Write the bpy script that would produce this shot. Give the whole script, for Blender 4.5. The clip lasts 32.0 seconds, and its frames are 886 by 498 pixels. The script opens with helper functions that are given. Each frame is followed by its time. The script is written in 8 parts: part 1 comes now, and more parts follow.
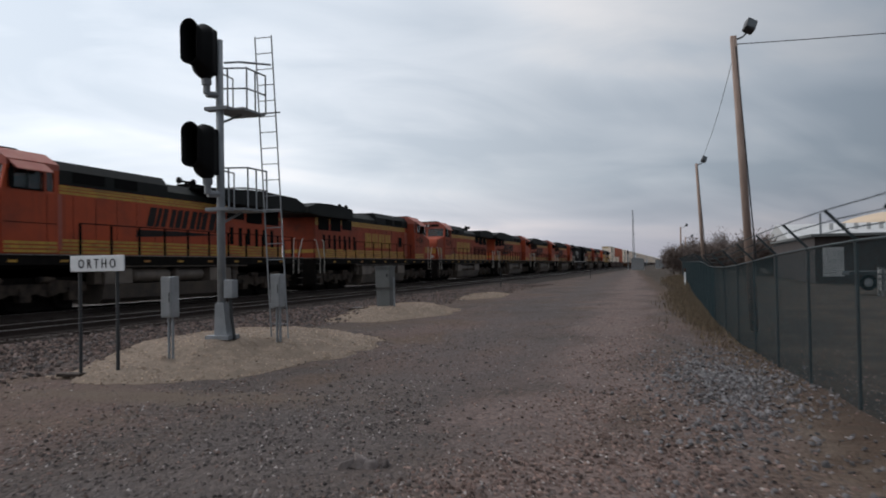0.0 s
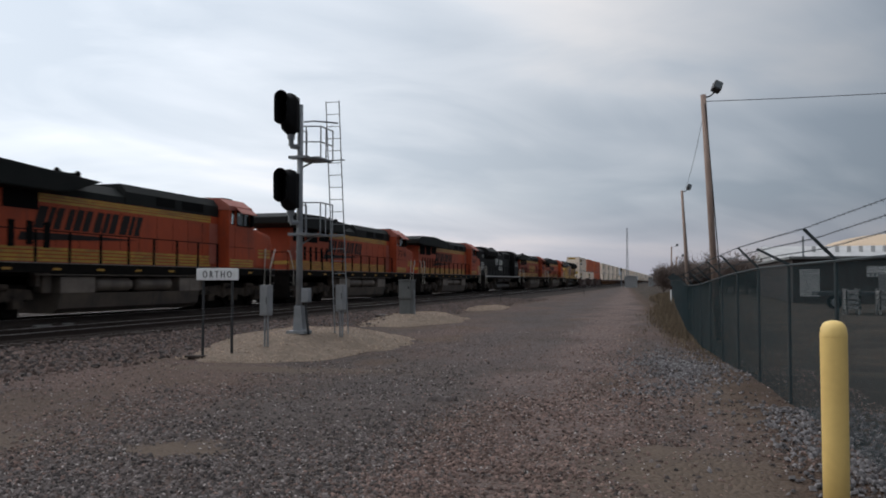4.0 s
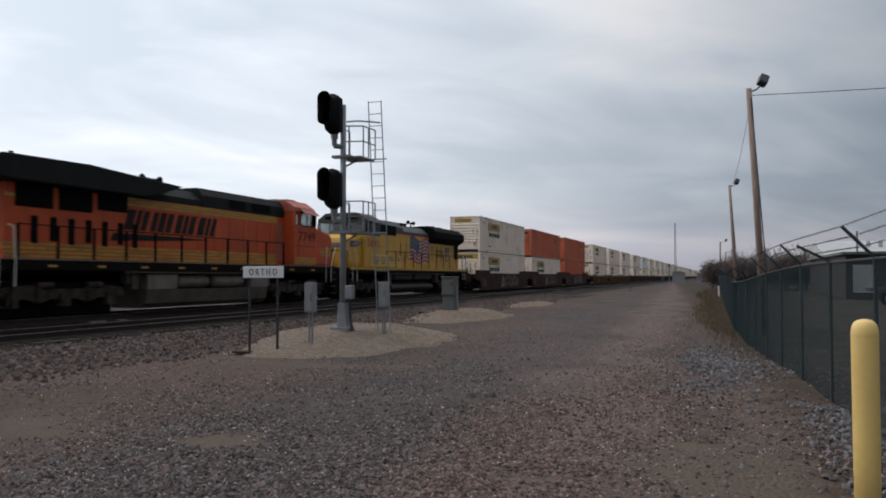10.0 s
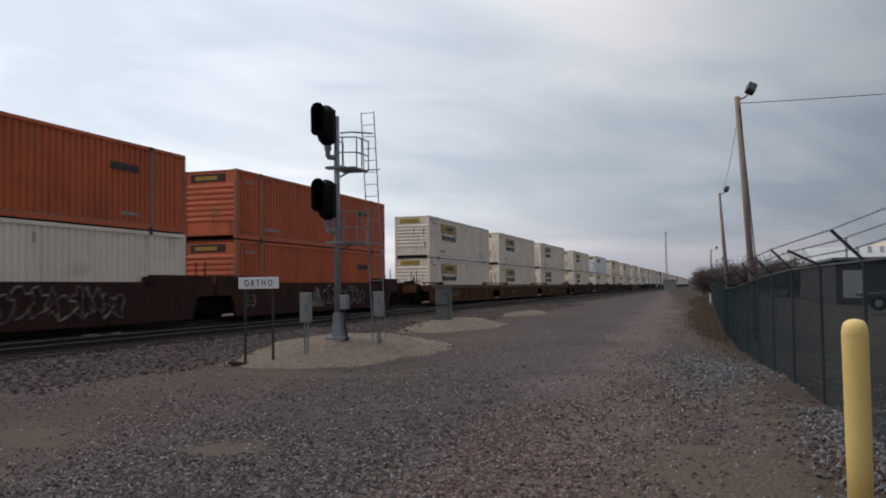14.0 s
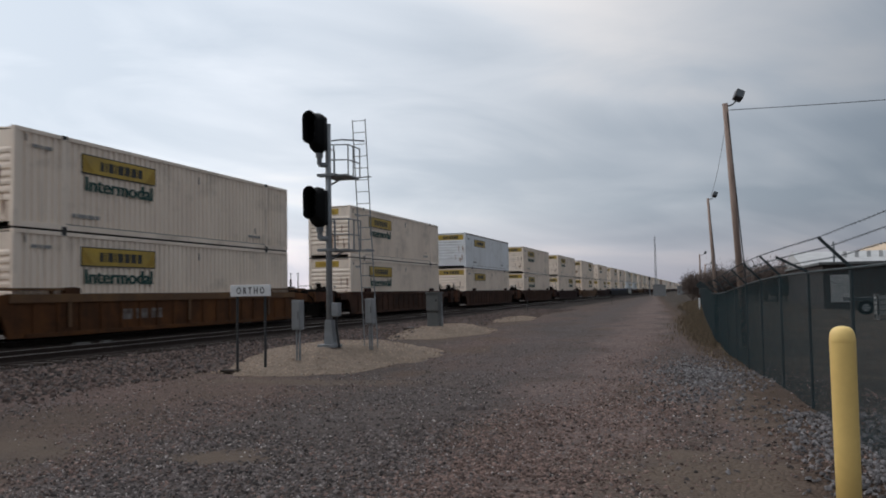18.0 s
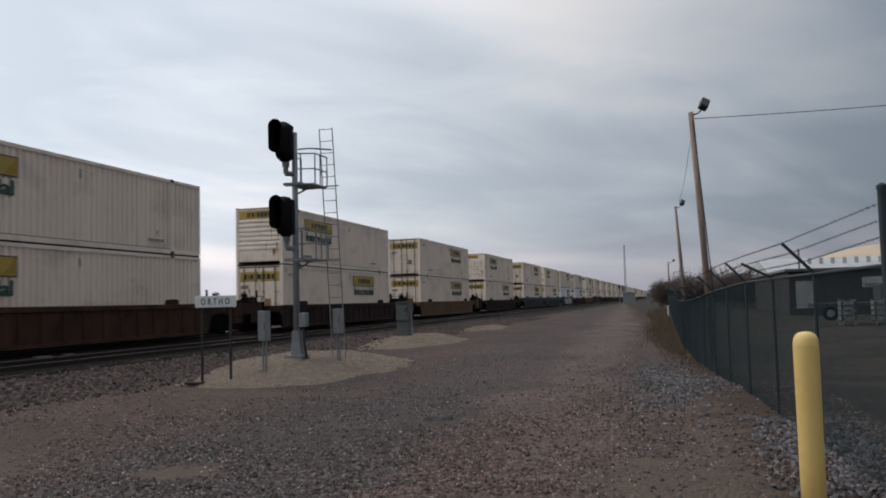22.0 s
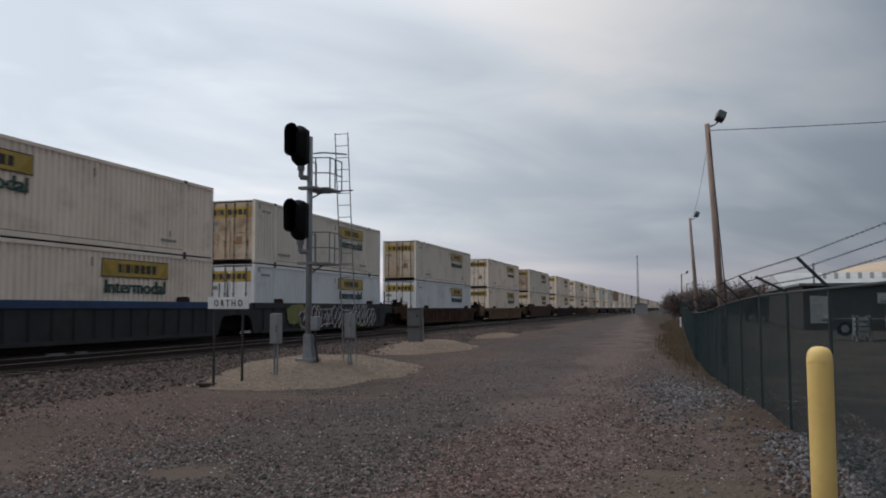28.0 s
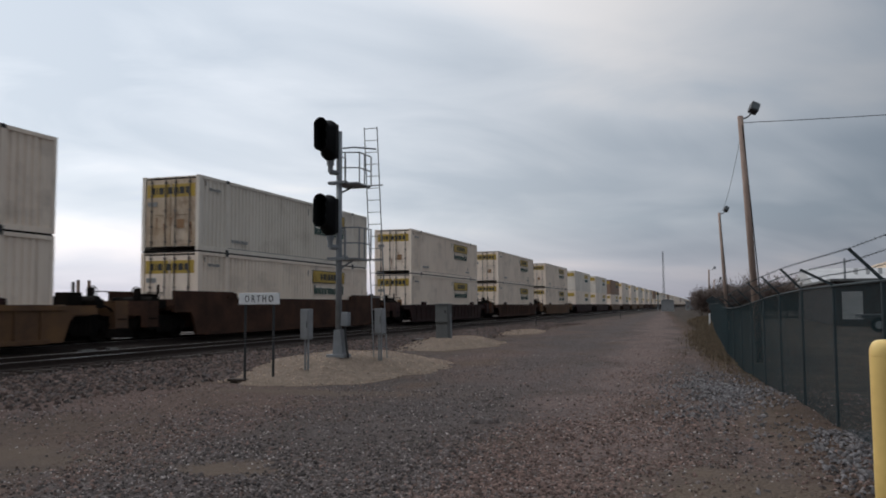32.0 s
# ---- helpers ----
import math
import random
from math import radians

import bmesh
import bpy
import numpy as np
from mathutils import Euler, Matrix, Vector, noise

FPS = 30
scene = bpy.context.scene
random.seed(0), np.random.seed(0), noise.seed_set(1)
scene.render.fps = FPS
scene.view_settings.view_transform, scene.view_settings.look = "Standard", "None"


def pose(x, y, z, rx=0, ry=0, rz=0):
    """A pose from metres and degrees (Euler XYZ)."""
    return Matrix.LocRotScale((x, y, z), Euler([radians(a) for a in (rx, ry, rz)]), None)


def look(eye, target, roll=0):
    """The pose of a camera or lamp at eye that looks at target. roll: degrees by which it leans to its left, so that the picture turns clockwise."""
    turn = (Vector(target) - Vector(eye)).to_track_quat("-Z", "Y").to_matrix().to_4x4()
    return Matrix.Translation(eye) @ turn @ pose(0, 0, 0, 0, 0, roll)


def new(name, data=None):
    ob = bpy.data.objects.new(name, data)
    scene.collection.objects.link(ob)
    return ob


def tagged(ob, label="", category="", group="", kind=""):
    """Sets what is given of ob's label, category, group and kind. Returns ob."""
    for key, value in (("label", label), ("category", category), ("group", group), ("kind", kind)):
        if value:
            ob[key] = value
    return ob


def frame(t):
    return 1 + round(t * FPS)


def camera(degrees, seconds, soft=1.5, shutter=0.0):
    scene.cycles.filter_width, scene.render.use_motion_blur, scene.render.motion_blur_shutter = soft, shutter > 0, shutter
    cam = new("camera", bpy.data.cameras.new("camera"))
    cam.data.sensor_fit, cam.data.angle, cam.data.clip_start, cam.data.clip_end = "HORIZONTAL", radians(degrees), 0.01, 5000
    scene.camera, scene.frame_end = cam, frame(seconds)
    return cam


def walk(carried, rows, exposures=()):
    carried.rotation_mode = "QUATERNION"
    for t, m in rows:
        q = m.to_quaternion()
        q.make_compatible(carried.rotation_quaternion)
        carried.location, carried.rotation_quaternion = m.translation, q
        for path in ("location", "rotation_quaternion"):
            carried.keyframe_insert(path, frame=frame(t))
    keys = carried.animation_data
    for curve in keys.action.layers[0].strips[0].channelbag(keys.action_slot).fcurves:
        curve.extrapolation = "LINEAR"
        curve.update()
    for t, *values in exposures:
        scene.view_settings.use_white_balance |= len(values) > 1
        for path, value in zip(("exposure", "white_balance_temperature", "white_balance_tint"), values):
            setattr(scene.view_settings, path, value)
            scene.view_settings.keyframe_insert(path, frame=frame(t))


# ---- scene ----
# ---- camera: (seconds, x, y, z, yaw to the left of +y, pitch, roll) ----
cam = camera(57.05, 32.0, soft=1.85, shutter=0.2)
PATH = [
    (0.0, -0.595, 4.624, 1.587, 15.83, 1.22, -0.99),
    (0.5, 0.115, 2.246, 1.562, 15.84, 1.23, -0.95),
    (1.0, -0.073, 0.986, 1.590, 15.37, 1.52, -0.60),
    (1.5, -0.036, 0.543, 1.597, 16.13, 2.14, -0.52),
    (2.0, -0.038, 0.406, 1.613, 16.04, 2.33, -0.38),
    (2.5, -0.059, 0.302, 1.591, 15.76, 2.29, -0.11),
    (3.0, -0.075, 0.251, 1.590, 15.55, 2.24, 0.02),
    (3.5, -0.084, 0.240, 1.594, 15.47, 2.22, 0.01),
    (5.5, -0.109, 0.218, 1.590, 15.63, 2.21, 0.04),
    (6.0, -0.108, 0.200, 1.588, 15.93, 2.13, -0.01),
    (6.5, -0.119, 0.169, 1.596, 16.22, 1.97, -0.03),
    (7.0, -0.120, 0.142, 1.585, 16.55, 1.89, 0.01),
    (7.5, -0.119, 0.129, 1.593, 16.89, 1.79, -0.02),
    (8.0, -0.099, 0.139, 1.589, 17.40, 1.76, -0.07),
    (8.5, -0.067, 0.198, 1.599, 18.05, 1.75, -0.22),
    (9.0, -0.030, 0.256, 1.606, 18.65, 1.78, -0.37),
    (9.5, 0.036, 0.157, 1.634, 18.86, 1.78, -0.33),
    (10.0, 0.053, 0.092, 1.619, 18.67, 1.94, -0.08),
    (10.5, 0.002, 0.131, 1.612, 18.42, 2.23, 0.18),
    (11.0, -0.018, 0.053, 1.610, 18.19, 2.47, 0.36),
    (11.5, -0.009, 0.030, 1.607, 18.10, 2.57, 0.32),
    (12.0, 0.009, 0.017, 1.600, 18.09, 2.66, 0.18),
    (12.5, 0.030, 0.010, 1.598, 18.16, 2.67, 0.02),
    (13.0, 0.039, -0.008, 1.595, 18.15, 2.65, -0.26),
    (13.5, 0.035, -0.024, 1.597, 18.10, 2.64, -0.53),
    (14.0, 0.037, -0.034, 1.580, 18.07, 2.69, -0.73),
    (14.5, 0.027, -0.074, 1.595, 17.96, 2.66, -0.91),
    (16.5, 0.007, -0.210, 1.603, 17.53, 2.92, -1.11),
    (17.0, 0.007, -0.247, 1.596, 17.42, 2.98, -1.03),
    (17.5, 0.019, -0.195, 1.599, 17.47, 3.06, -0.99),
    (18.0, 0.025, -0.127, 1.608, 17.34, 3.07, -0.96),
    (18.5, 0.032, -0.073, 1.600, 17.17, 3.03, -0.78),
    (19.0, 0.036, -0.008, 1.598, 16.99, 2.91, -0.74),
    (19.5, 0.037, 0.023, 1.593, 16.78, 2.71, -0.78),
    (20.0, 0.050, 0.043, 1.606, 16.59, 2.78, -1.01),
    (20.5, 0.052, 0.040, 1.611, 16.31, 3.19, -1.23),
    (21.0, 0.061, 0.031, 1.605, 16.02, 3.61, -1.41),
    (21.5, 0.065, 0.026, 1.601, 15.69, 3.74, -1.49),
    (22.0, 0.060, -0.009, 1.600, 15.30, 3.69, -1.43),
    (22.5, 0.054, -0.045, 1.608, 14.94, 3.68, -1.37),
    (23.0, 0.056, -0.067, 1.599, 14.69, 3.80, -1.13),
    (23.5, 0.052, -0.056, 1.609, 14.60, 3.90, -0.87),
    (24.0, 0.048, -0.080, 1.615, 14.54, 3.94, -0.57),
    (24.5, 0.053, -0.057, 1.604, 14.63, 4.00, -0.26),
    (25.0, 0.053, -0.030, 1.607, 14.74, 3.97, -0.16),
    (25.5, 0.060, -0.004, 1.606, 14.94, 3.90, -0.14),
    (27.5, 0.066, -0.014, 1.602, 15.90, 4.13, -0.26),
    (28.0, 0.055, -0.023, 1.598, 16.18, 4.17, -0.16),
    (28.5, 0.031, -0.079, 1.608, 16.34, 4.13, -0.13),
    (29.0, 0.023, -0.119, 1.600, 16.53, 4.14, -0.01),
    (29.5, 0.014, -0.056, 1.606, 16.91, 4.20, -0.01),
    (30.0, -0.060, 0.011, 1.587, 17.07, 4.29, 0.13),
    (30.5, -0.141, 0.103, 1.568, 17.21, 4.34, 0.12),
    (31.0, -0.198, 0.090, 1.574, 17.19, 4.27, -0.06),
    (31.5, -0.194, 0.094, 1.567, 17.46, 4.14, -0.14),
    (32.0, -0.152, 0.106, 1.564, 17.84, 3.96, -0.25),
]


def eye_pose(x, y, z, yaw, pitch, roll):
    return Matrix.Translation((x, y, z)) @ pose(0, 0, 0, 90 + pitch, 0, yaw) @ pose(0, 0, 0, 0, 0, roll)


walk(cam, [(r[0], eye_pose(*r[1:])) for r in PATH], exposures=[(0.0, -0.06), (9.0, -0.06), (14.0, -0.09), (19.0, -0.15), (25.0, -0.24), (32.0, -0.22)])

# ---- sky and sun: an overcast late afternoon ----
SUN_ELEV, SUN_ROT = 24.0, -76.5
world = bpy.data.worlds.new("sky")
world.use_nodes = True
scene.world = world
wn, wl = world.node_tree.nodes, world.node_tree.links
wn.clear()


def wnode(kind, **inputs):
    n = wn.new(kind)
    for k, v in inputs.items():
        n.inputs[k.replace("_", " ")].default_value = v
    return n


w_out = wnode("ShaderNodeOutputWorld")
w_sky = wnode("ShaderNodeTexSky")
w_sky.sky_type, w_sky.sun_disc = "NISHITA", False
w_sky.sun_elevation, w_sky.sun_rotation = radians(SUN_ELEV), radians(SUN_ROT)
w_sky.dust_density, w_sky.air_density = 2.0, 1.0
w_co = wnode("ShaderNodeTexCoord")
w_sep = wnode("ShaderNodeSeparateXYZ")
wl.new(w_co.outputs["Generated"], w_sep.inputs[0])
# the cloud deck as a flat layer overhead
w_up = wnode("ShaderNodeMath")
w_up.operation = "MAXIMUM"
w_up.inputs[1].default_value = 0.0
wl.new(w_sep.outputs["Z"], w_up.inputs[0])
w_add = wnode("ShaderNodeMath")
w_add.operation = "ADD"
w_add.inputs[1].default_value = 0.32
wl.new(w_up.outputs[0], w_add.inputs[0])
w_div = wnode("ShaderNodeVectorMath")
w_div.operation = "DIVIDE"
w_cmb = wnode("ShaderNodeCombineXYZ")
for k in range(3):
    wl.new(w_add.outputs[0], w_cmb.inputs[k])
wl.new(w_co.outputs["Generated"], w_div.inputs[0])
wl.new(w_cmb.outputs[0], w_div.inputs[1])
w_map = wnode("ShaderNodeMapping")
w_map.inputs["Rotation"].default_value = (0, 0, radians(35))
w_map.inputs["Location"].default_value = (3.1, 1.7, 0)
w_map.inputs["Scale"].default_value = (1.5, 0.85, 1.0)
w_map.vector_type = "TEXTURE"
wl.new(w_div.outputs[0], w_map.inputs[0])
w_n1 = wnode("ShaderNodeTexNoise", Scale=0.85, Detail=3.0, Roughness=0.45, Distortion=1.3)
w_n2 = wnode("ShaderNodeTexNoise", Scale=2.6, Detail=7.0, Roughness=0.52, Distortion=0.9)
for n in (w_n1, w_n2):
    wl.new(w_map.outputs[0], n.inputs["Vector"])
w_mixn = wnode("ShaderNodeMath")
w_mixn.operation = "MULTIPLY_ADD"
w_mixn.inputs[1].default_value = 0.34
wl.new(w_n2.outputs["Fac"], w_mixn.inputs[0])
wl.new(w_n1.outputs["Fac"], w_mixn.inputs[2])
w_ramp = wnode("ShaderNodeValToRGB")
wl.new(w_mixn.outputs[0], w_ramp.inputs[0])
e = w_ramp.color_ramp.elements
e[0].position, e[0].color = 0.54, (0.385, 0.43, 0.488, 1)
e[1].position, e[1].color = 0.83, (0.68, 0.67, 0.68, 1)
e.new(0.68).color = (0.50, 0.535, 0.585, 1)
# the cloud deck is brighter round the hidden sun
SUN_DIR = Vector((-0.92, 0.22, 0.42)).normalized()
w_dot = wnode("ShaderNodeVectorMath")
w_dot.operation = "DOT_PRODUCT"
w_dot.inputs[1].default_value = SUN_DIR
wl.new(w_co.outputs["Generated"], w_dot.inputs[0])
w_glow = wnode("ShaderNodeMapRange")
w_glow.interpolation_type = "SMOOTHSTEP"
for k, v in (("From Min", -0.15), ("From Max", 1.0), ("To Min", 0.52), ("To Max", 2.1)):
    w_glow.inputs[k].default_value = v
wl.new(w_dot.outputs["Value"], w_glow.inputs["Value"])
w_lit = wnode("ShaderNodeVectorMath")
w_lit.operation = "SCALE"
wl.new(w_ramp.outputs[0], w_lit.inputs[0])
# an overcast sky grows brighter towards the zenith
w_zen = wnode("ShaderNodeMapRange")
w_zen.interpolation_type = "SMOOTHSTEP"
for k, v in (("From Min", 0.42), ("From Max", 0.95), ("To Min", 1.0), ("To Max", 2.1)):
    w_zen.inputs[k].default_value = v
wl.new(w_up.outputs[0], w_zen.inputs["Value"])
w_both = wnode("ShaderNodeMath")
w_both.operation = "MULTIPLY"
wl.new(w_glow.outputs["Result"], w_both.inputs[0])
wl.new(w_zen.outputs["Result"], w_both.inputs[1])
wl.new(w_both.outputs[0], w_lit.inputs["Scale"])
# a faint pink cast low over the horizon
w_low = wnode("ShaderNodeMapRange")
for k, v in (("From Min", 0.0), ("From Max", 0.10), ("To Min", 1.0), ("To Max", 0.0)):
    w_low.inputs[k].default_value = v
wl.new(w_up.outputs[0], w_low.inputs["Value"])
w_pink = wnode("ShaderNodeMix")
w_pink.data_type, w_pink.blend_type = "RGBA", "MULTIPLY"
w_pink.inputs["B"].default_value = (0.99, 0.89, 0.915, 1)
wl.new(w_low.outputs["Result"], w_pink.inputs["Factor"])
# away from the hidden sun the deck is a cooler blue-grey
w_far = wnode("ShaderNodeMapRange")
for k, v in (("From Min", 0.5), ("From Max", 1.3), ("To Min", 1.0), ("To Max", 0.0)):
    w_far.inputs[k].default_value = v
wl.new(w_glow.outputs["Result"], w_far.inputs["Value"])
w_cool = wnode("ShaderNodeMix")
w_cool.data_type, w_cool.blend_type = "RGBA", "MULTIPLY"
w_cool.inputs["B"].default_value = (0.915, 0.985, 1.06, 1)
wl.new(w_far.outputs["Result"], w_cool.inputs["Factor"])
wl.new(w_lit.outputs[0], w_cool.inputs["A"])
wl.new(w_cool.outputs["Result"], w_pink.inputs["A"])
w_mix = wnode("ShaderNodeMix")
w_mix.data_type = "RGBA"
w_mix.inputs["Factor"].default_value = 0.93
w_sc = wnode("ShaderNodeMix")
w_sc.data_type, w_sc.blend_type = "RGBA", "MULTIPLY"
w_sc.inputs["Factor"].default_value = 1.0
w_sc.inputs["B"].default_value = (0.1, 0.1, 0.1, 1)
wl.new(w_sky.outputs[0], w_sc.inputs["A"])
wl.new(w_sc.outputs["Result"], w_mix.inputs["A"])
wl.new(w_pink.outputs["Result"], w_mix.inputs["B"])
w_bg = wnode("ShaderNodeBackground", Strength=1.0)
wl.new(w_mix.outputs["Result"], w_bg.inputs["Color"])
wl.new(w_bg.outputs[0], w_out.inputs[0])

sun = new("sun", bpy.data.lights.new("sun", "SUN"))
sun.data.energy, sun.data.angle, sun.data.color = 0.5, radians(30), (1.0, 0.92, 0.84)
sun.matrix_world = look(SUN_DIR * 60, (0, 0, 0))
scene.view_settings.exposure = 0.0

# ---- materials ----
def material(name, colour, rough=0.7, metal=0.0, vary=0.25, scale=3.0, bump=0.0, bump_scale=40.0, second=None, detail=6.0, stretch=(1, 1, 1), spec=0.5, island=0.0, lean=0.5, soft=0.2, grime=None):
    """A surface of two colours mixed by coarse and fine noise, with a fine relief. Texture space is the thing's own."""
    m = bpy.data.materials.new(name)
    m.use_nodes = True
    nt = m.node_tree
    b = nt.nodes["Principled BSDF"]
    b.inputs["Roughness"].default_value, b.inputs["Metallic"].default_value = rough, metal
    b.inputs["Specular IOR Level"].default_value = spec
    co = nt.nodes.new("ShaderNodeTexCoord")
    mp = nt.nodes.new("ShaderNodeMapping")
    mp.inputs["Scale"].default_value = stretch
    if grime:
        # every piece gets its own stains
        oi = nt.nodes.new("ShaderNodeObjectInfo")
        vm = nt.nodes.new("ShaderNodeVectorMath")
        vm.operation = "MULTIPLY_ADD"
        vm.inputs[1].default_value = (7.0, 31.0, 13.0)
        nt.links.new(oi.outputs["Random"], vm.inputs[0])
        nt.links.new(co.outputs["Object"], vm.inputs[2])
        nt.links.new(vm.outputs[0], mp.inputs[0])
    else:
        nt.links.new(co.outputs["Object"], mp.inputs[0])
    n1 = nt.nodes.new("ShaderNodeTexNoise")
    n1.inputs["Scale"].default_value, n1.inputs["Detail"].default_value = scale, detail
    n2 = nt.nodes.new("ShaderNodeTexNoise")
    n2.inputs["Scale"].default_value, n2.inputs["Detail"].default_value = scale * 9, 4.0
    for n in (n1, n2):
        nt.links.new(mp.outputs[0], n.inputs["Vector"])
    mix = nt.nodes.new("ShaderNodeMix")
    mix.data_type = "RGBA"
    c2 = second or tuple(c * (1 - vary) for c in colour)
    mix.inputs["A"].default_value, mix.inputs["B"].default_value = (*colour, 1), (*c2, 1)
    add = nt.nodes.new("ShaderNodeMath")
    add.operation = "MULTIPLY_ADD"
    add.inputs[1].default_value = 0.3
    nt.links.new(n2.outputs["Fac"], add.inputs[0])
    nt.links.new(n1.outputs["Fac"], add.inputs[2])
    rng = nt.nodes.new("ShaderNodeMapRange")
    rng.inputs["From Min"].default_value, rng.inputs["From Max"].default_value = lean + 0.15 - soft, lean + 0.15 + soft
    nt.links.new(add.outputs[0], rng.inputs["Value"])
    nt.links.new(rng.outputs["Result"], mix.inputs["Factor"])
    last = mix.outputs["Result"]
    if grime:
        g_colour, g_amount = grime
        for st, sc, lo, hi in (((1.0, 4.5, 0.22), 1.1, 0.55, 0.75), ((1.0, 0.5, 0.9), 0.9, 0.52, 0.72)):
            gm = nt.nodes.new("ShaderNodeMapping")
            gm.inputs["Scale"].default_value = st
            nt.links.new(vm.outputs[0], gm.inputs[0])
            gn = nt.nodes.new("ShaderNodeTexNoise")
            gn.inputs["Scale"].default_value, gn.inputs["Detail"].default_value, gn.inputs["Roughness"].default_value = sc, 7.0, 0.62
            nt.links.new(gm.outputs[0], gn.inputs["Vector"])
            gr = nt.nodes.new("ShaderNodeMapRange")
            for k, v in (("From Min", lo), ("From Max", hi), ("To Max", g_amount)):
                gr.inputs[k].default_value = v
            nt.links.new(gn.outputs["Fac"], gr.inputs["Value"])
            gx = nt.nodes.new("ShaderNodeMix")
            gx.data_type = "RGBA"
            gx.inputs["B"].default_value = (*g_colour, 1)
            nt.links.new(gr.outputs["Result"], gx.inputs["Factor"])
            nt.links.new(last, gx.inputs["A"])
            last = gx.outputs["Result"]
    if island:
        geo = nt.nodes.new("ShaderNodeNewGeometry")
        hsv = nt.nodes.new("ShaderNodeHueSaturation")
        r2 = nt.nodes.new("ShaderNodeMapRange")
        r2.inputs["To Min"].default_value, r2.inputs["To Max"].default_value = 1 - island, 1 + island
        nt.links.new(geo.outputs["Random Per Island"], r2.inputs["Value"])
        nt.links.new(r2.outputs["Result"], hsv.inputs["Value"])
        nt.links.new(last, hsv.inputs["Color"])
        last = hsv.outputs["Color"]
    nt.links.new(last, b.inputs["Base Color"])
    if bump:
        n3 = nt.nodes.new("ShaderNodeTexNoise")
        n3.inputs["Scale"].default_value, n3.inputs["Detail"].default_value = bump_scale, 5.0
        nt.links.new(mp.outputs[0], n3.inputs["Vector"])
        bp = nt.nodes.new("ShaderNodeBump")
        bp.inputs["Strength"].default_value, bp.inputs["Distance"].default_value = bump, 0.05
        nt.links.new(n3.outputs["Fac"], bp.inputs["Height"])
        nt.links.new(bp.outputs[0], b.inputs["Normal"])
    return m


WHITE = material("white_container_paint", (0.93, 0.80, 0.67), 0.5, scale=0.7, second=(0.83, 0.70, 0.58), stretch=(1, 1, 0.4), grime=((0.36, 0.30, 0.23), 0.45))
CREAM = material("cream_container_paint", (0.82, 0.75, 0.66), 0.55, scale=0.6, second=(0.70, 0.63, 0.54), stretch=(1, 1, 0.4), grime=((0.36, 0.29, 0.22), 0.4))
GREYWHITE = material("smooth_white_panel", (0.80, 0.82, 0.84), 0.4, scale=0.6, second=(0.70, 0.71, 0.71), stretch=(1, 1, 0.4), grime=((0.36, 0.34, 0.31), 0.4))
ORANGEBOX = material("orange_container_paint", (0.64, 0.135, 0.042), 0.55, scale=0.8, second=(0.50, 0.10, 0.035), stretch=(1, 1, 0.4), grime=((0.14, 0.05, 0.03), 0.4))
YELLOWSIGN = material("yellow_panel", (0.56, 0.37, 0.045), 0.5, scale=1.5, second=(0.40, 0.27, 0.05), grime=((0.22, 0.16, 0.07), 0.5))
DARKMARK = material("dark_lettering", (0.03, 0.03, 0.03), 0.6)
GREENMARK = material("green_lettering", (0.010, 0.068, 0.055), 0.6)
GREYMARK = material("grey_lettering", (0.30, 0.30, 0.29), 0.6)
WHITEMARK = material("white_lettering", (0.62, 0.62, 0.58), 0.6, vary=0.3, scale=6)
RUST = material("rusty_stain", (0.20, 0.075, 0.03), 0.8, second=(0.34, 0.20, 0.11), scale=5)
CARBROWN = material("brown_car_paint", (0.068, 0.027, 0.018), 0.75, second=(0.028, 0.015, 0.012), scale=1.2, grime=((0.06, 0.032, 0.024), 0.45), spec=0.12)
CARDARK = material("dark_maroon_car_paint", (0.048, 0.022, 0.02), 0.75, second=(0.025, 0.016, 0.015), scale=1.2, grime=((0.08, 0.055, 0.045), 0.5), spec=0.12)
CARYELLOW = material("ochre_car_paint", (0.17, 0.082, 0.027), 0.7, second=(0.085, 0.04, 0.018), scale=1.0, grime=((0.06, 0.038, 0.025), 0.7))
CARGREY = material("dark_grey_car_paint", (0.026, 0.026, 0.03), 0.7, second=(0.014, 0.014, 0.016), scale=1.2, grime=((0.05, 0.04, 0.034), 0.5))
CARBLUE = material("blue_car_stripe", (0.015, 0.06, 0.16), 0.6, second=(0.02, 0.04, 0.09), scale=1.5)
BLACK = material("black_underframe", (0.006, 0.0055, 0.0055), 0.9, second=(0.014, 0.011, 0.009), scale=4, spec=0.08)
STEEL = material("rail_steel", (0.55, 0.53, 0.52), 0.3, 0.9, scale=8)
RAILSIDE = material("rusty_rail_side", (0.035, 0.022, 0.016), 0.85, scale=12)
WOODTIE = material("dark_wood_tie", (0.036, 0.024, 0.018), 0.9, scale=8, stretch=(1, 6, 6))
GALV = material("galvanised_steel", (0.25, 0.265, 0.28), 0.6, 0.2, scale=4, second=(0.18, 0.19, 0.20))
SIGNALBLACK = material("black_signal_enamel", (0.006, 0.006, 0.0065), 0.8, scale=5, vary=0.3, spec=0.15)
SIGNWHITE = material("white_sign_enamel", (0.75, 0.76, 0.76), 0.5, scale=3, vary=0.1)
POSTBLACK = material("dark_post_paint", (0.03, 0.032, 0.034), 0.7, scale=8)
POLEWOOD = material("weathered_pole_wood", (0.34, 0.25, 0.205), 0.85, scale=3, second=(0.25, 0.18, 0.145), stretch=(6, 6, 0.5), bump=0.4)
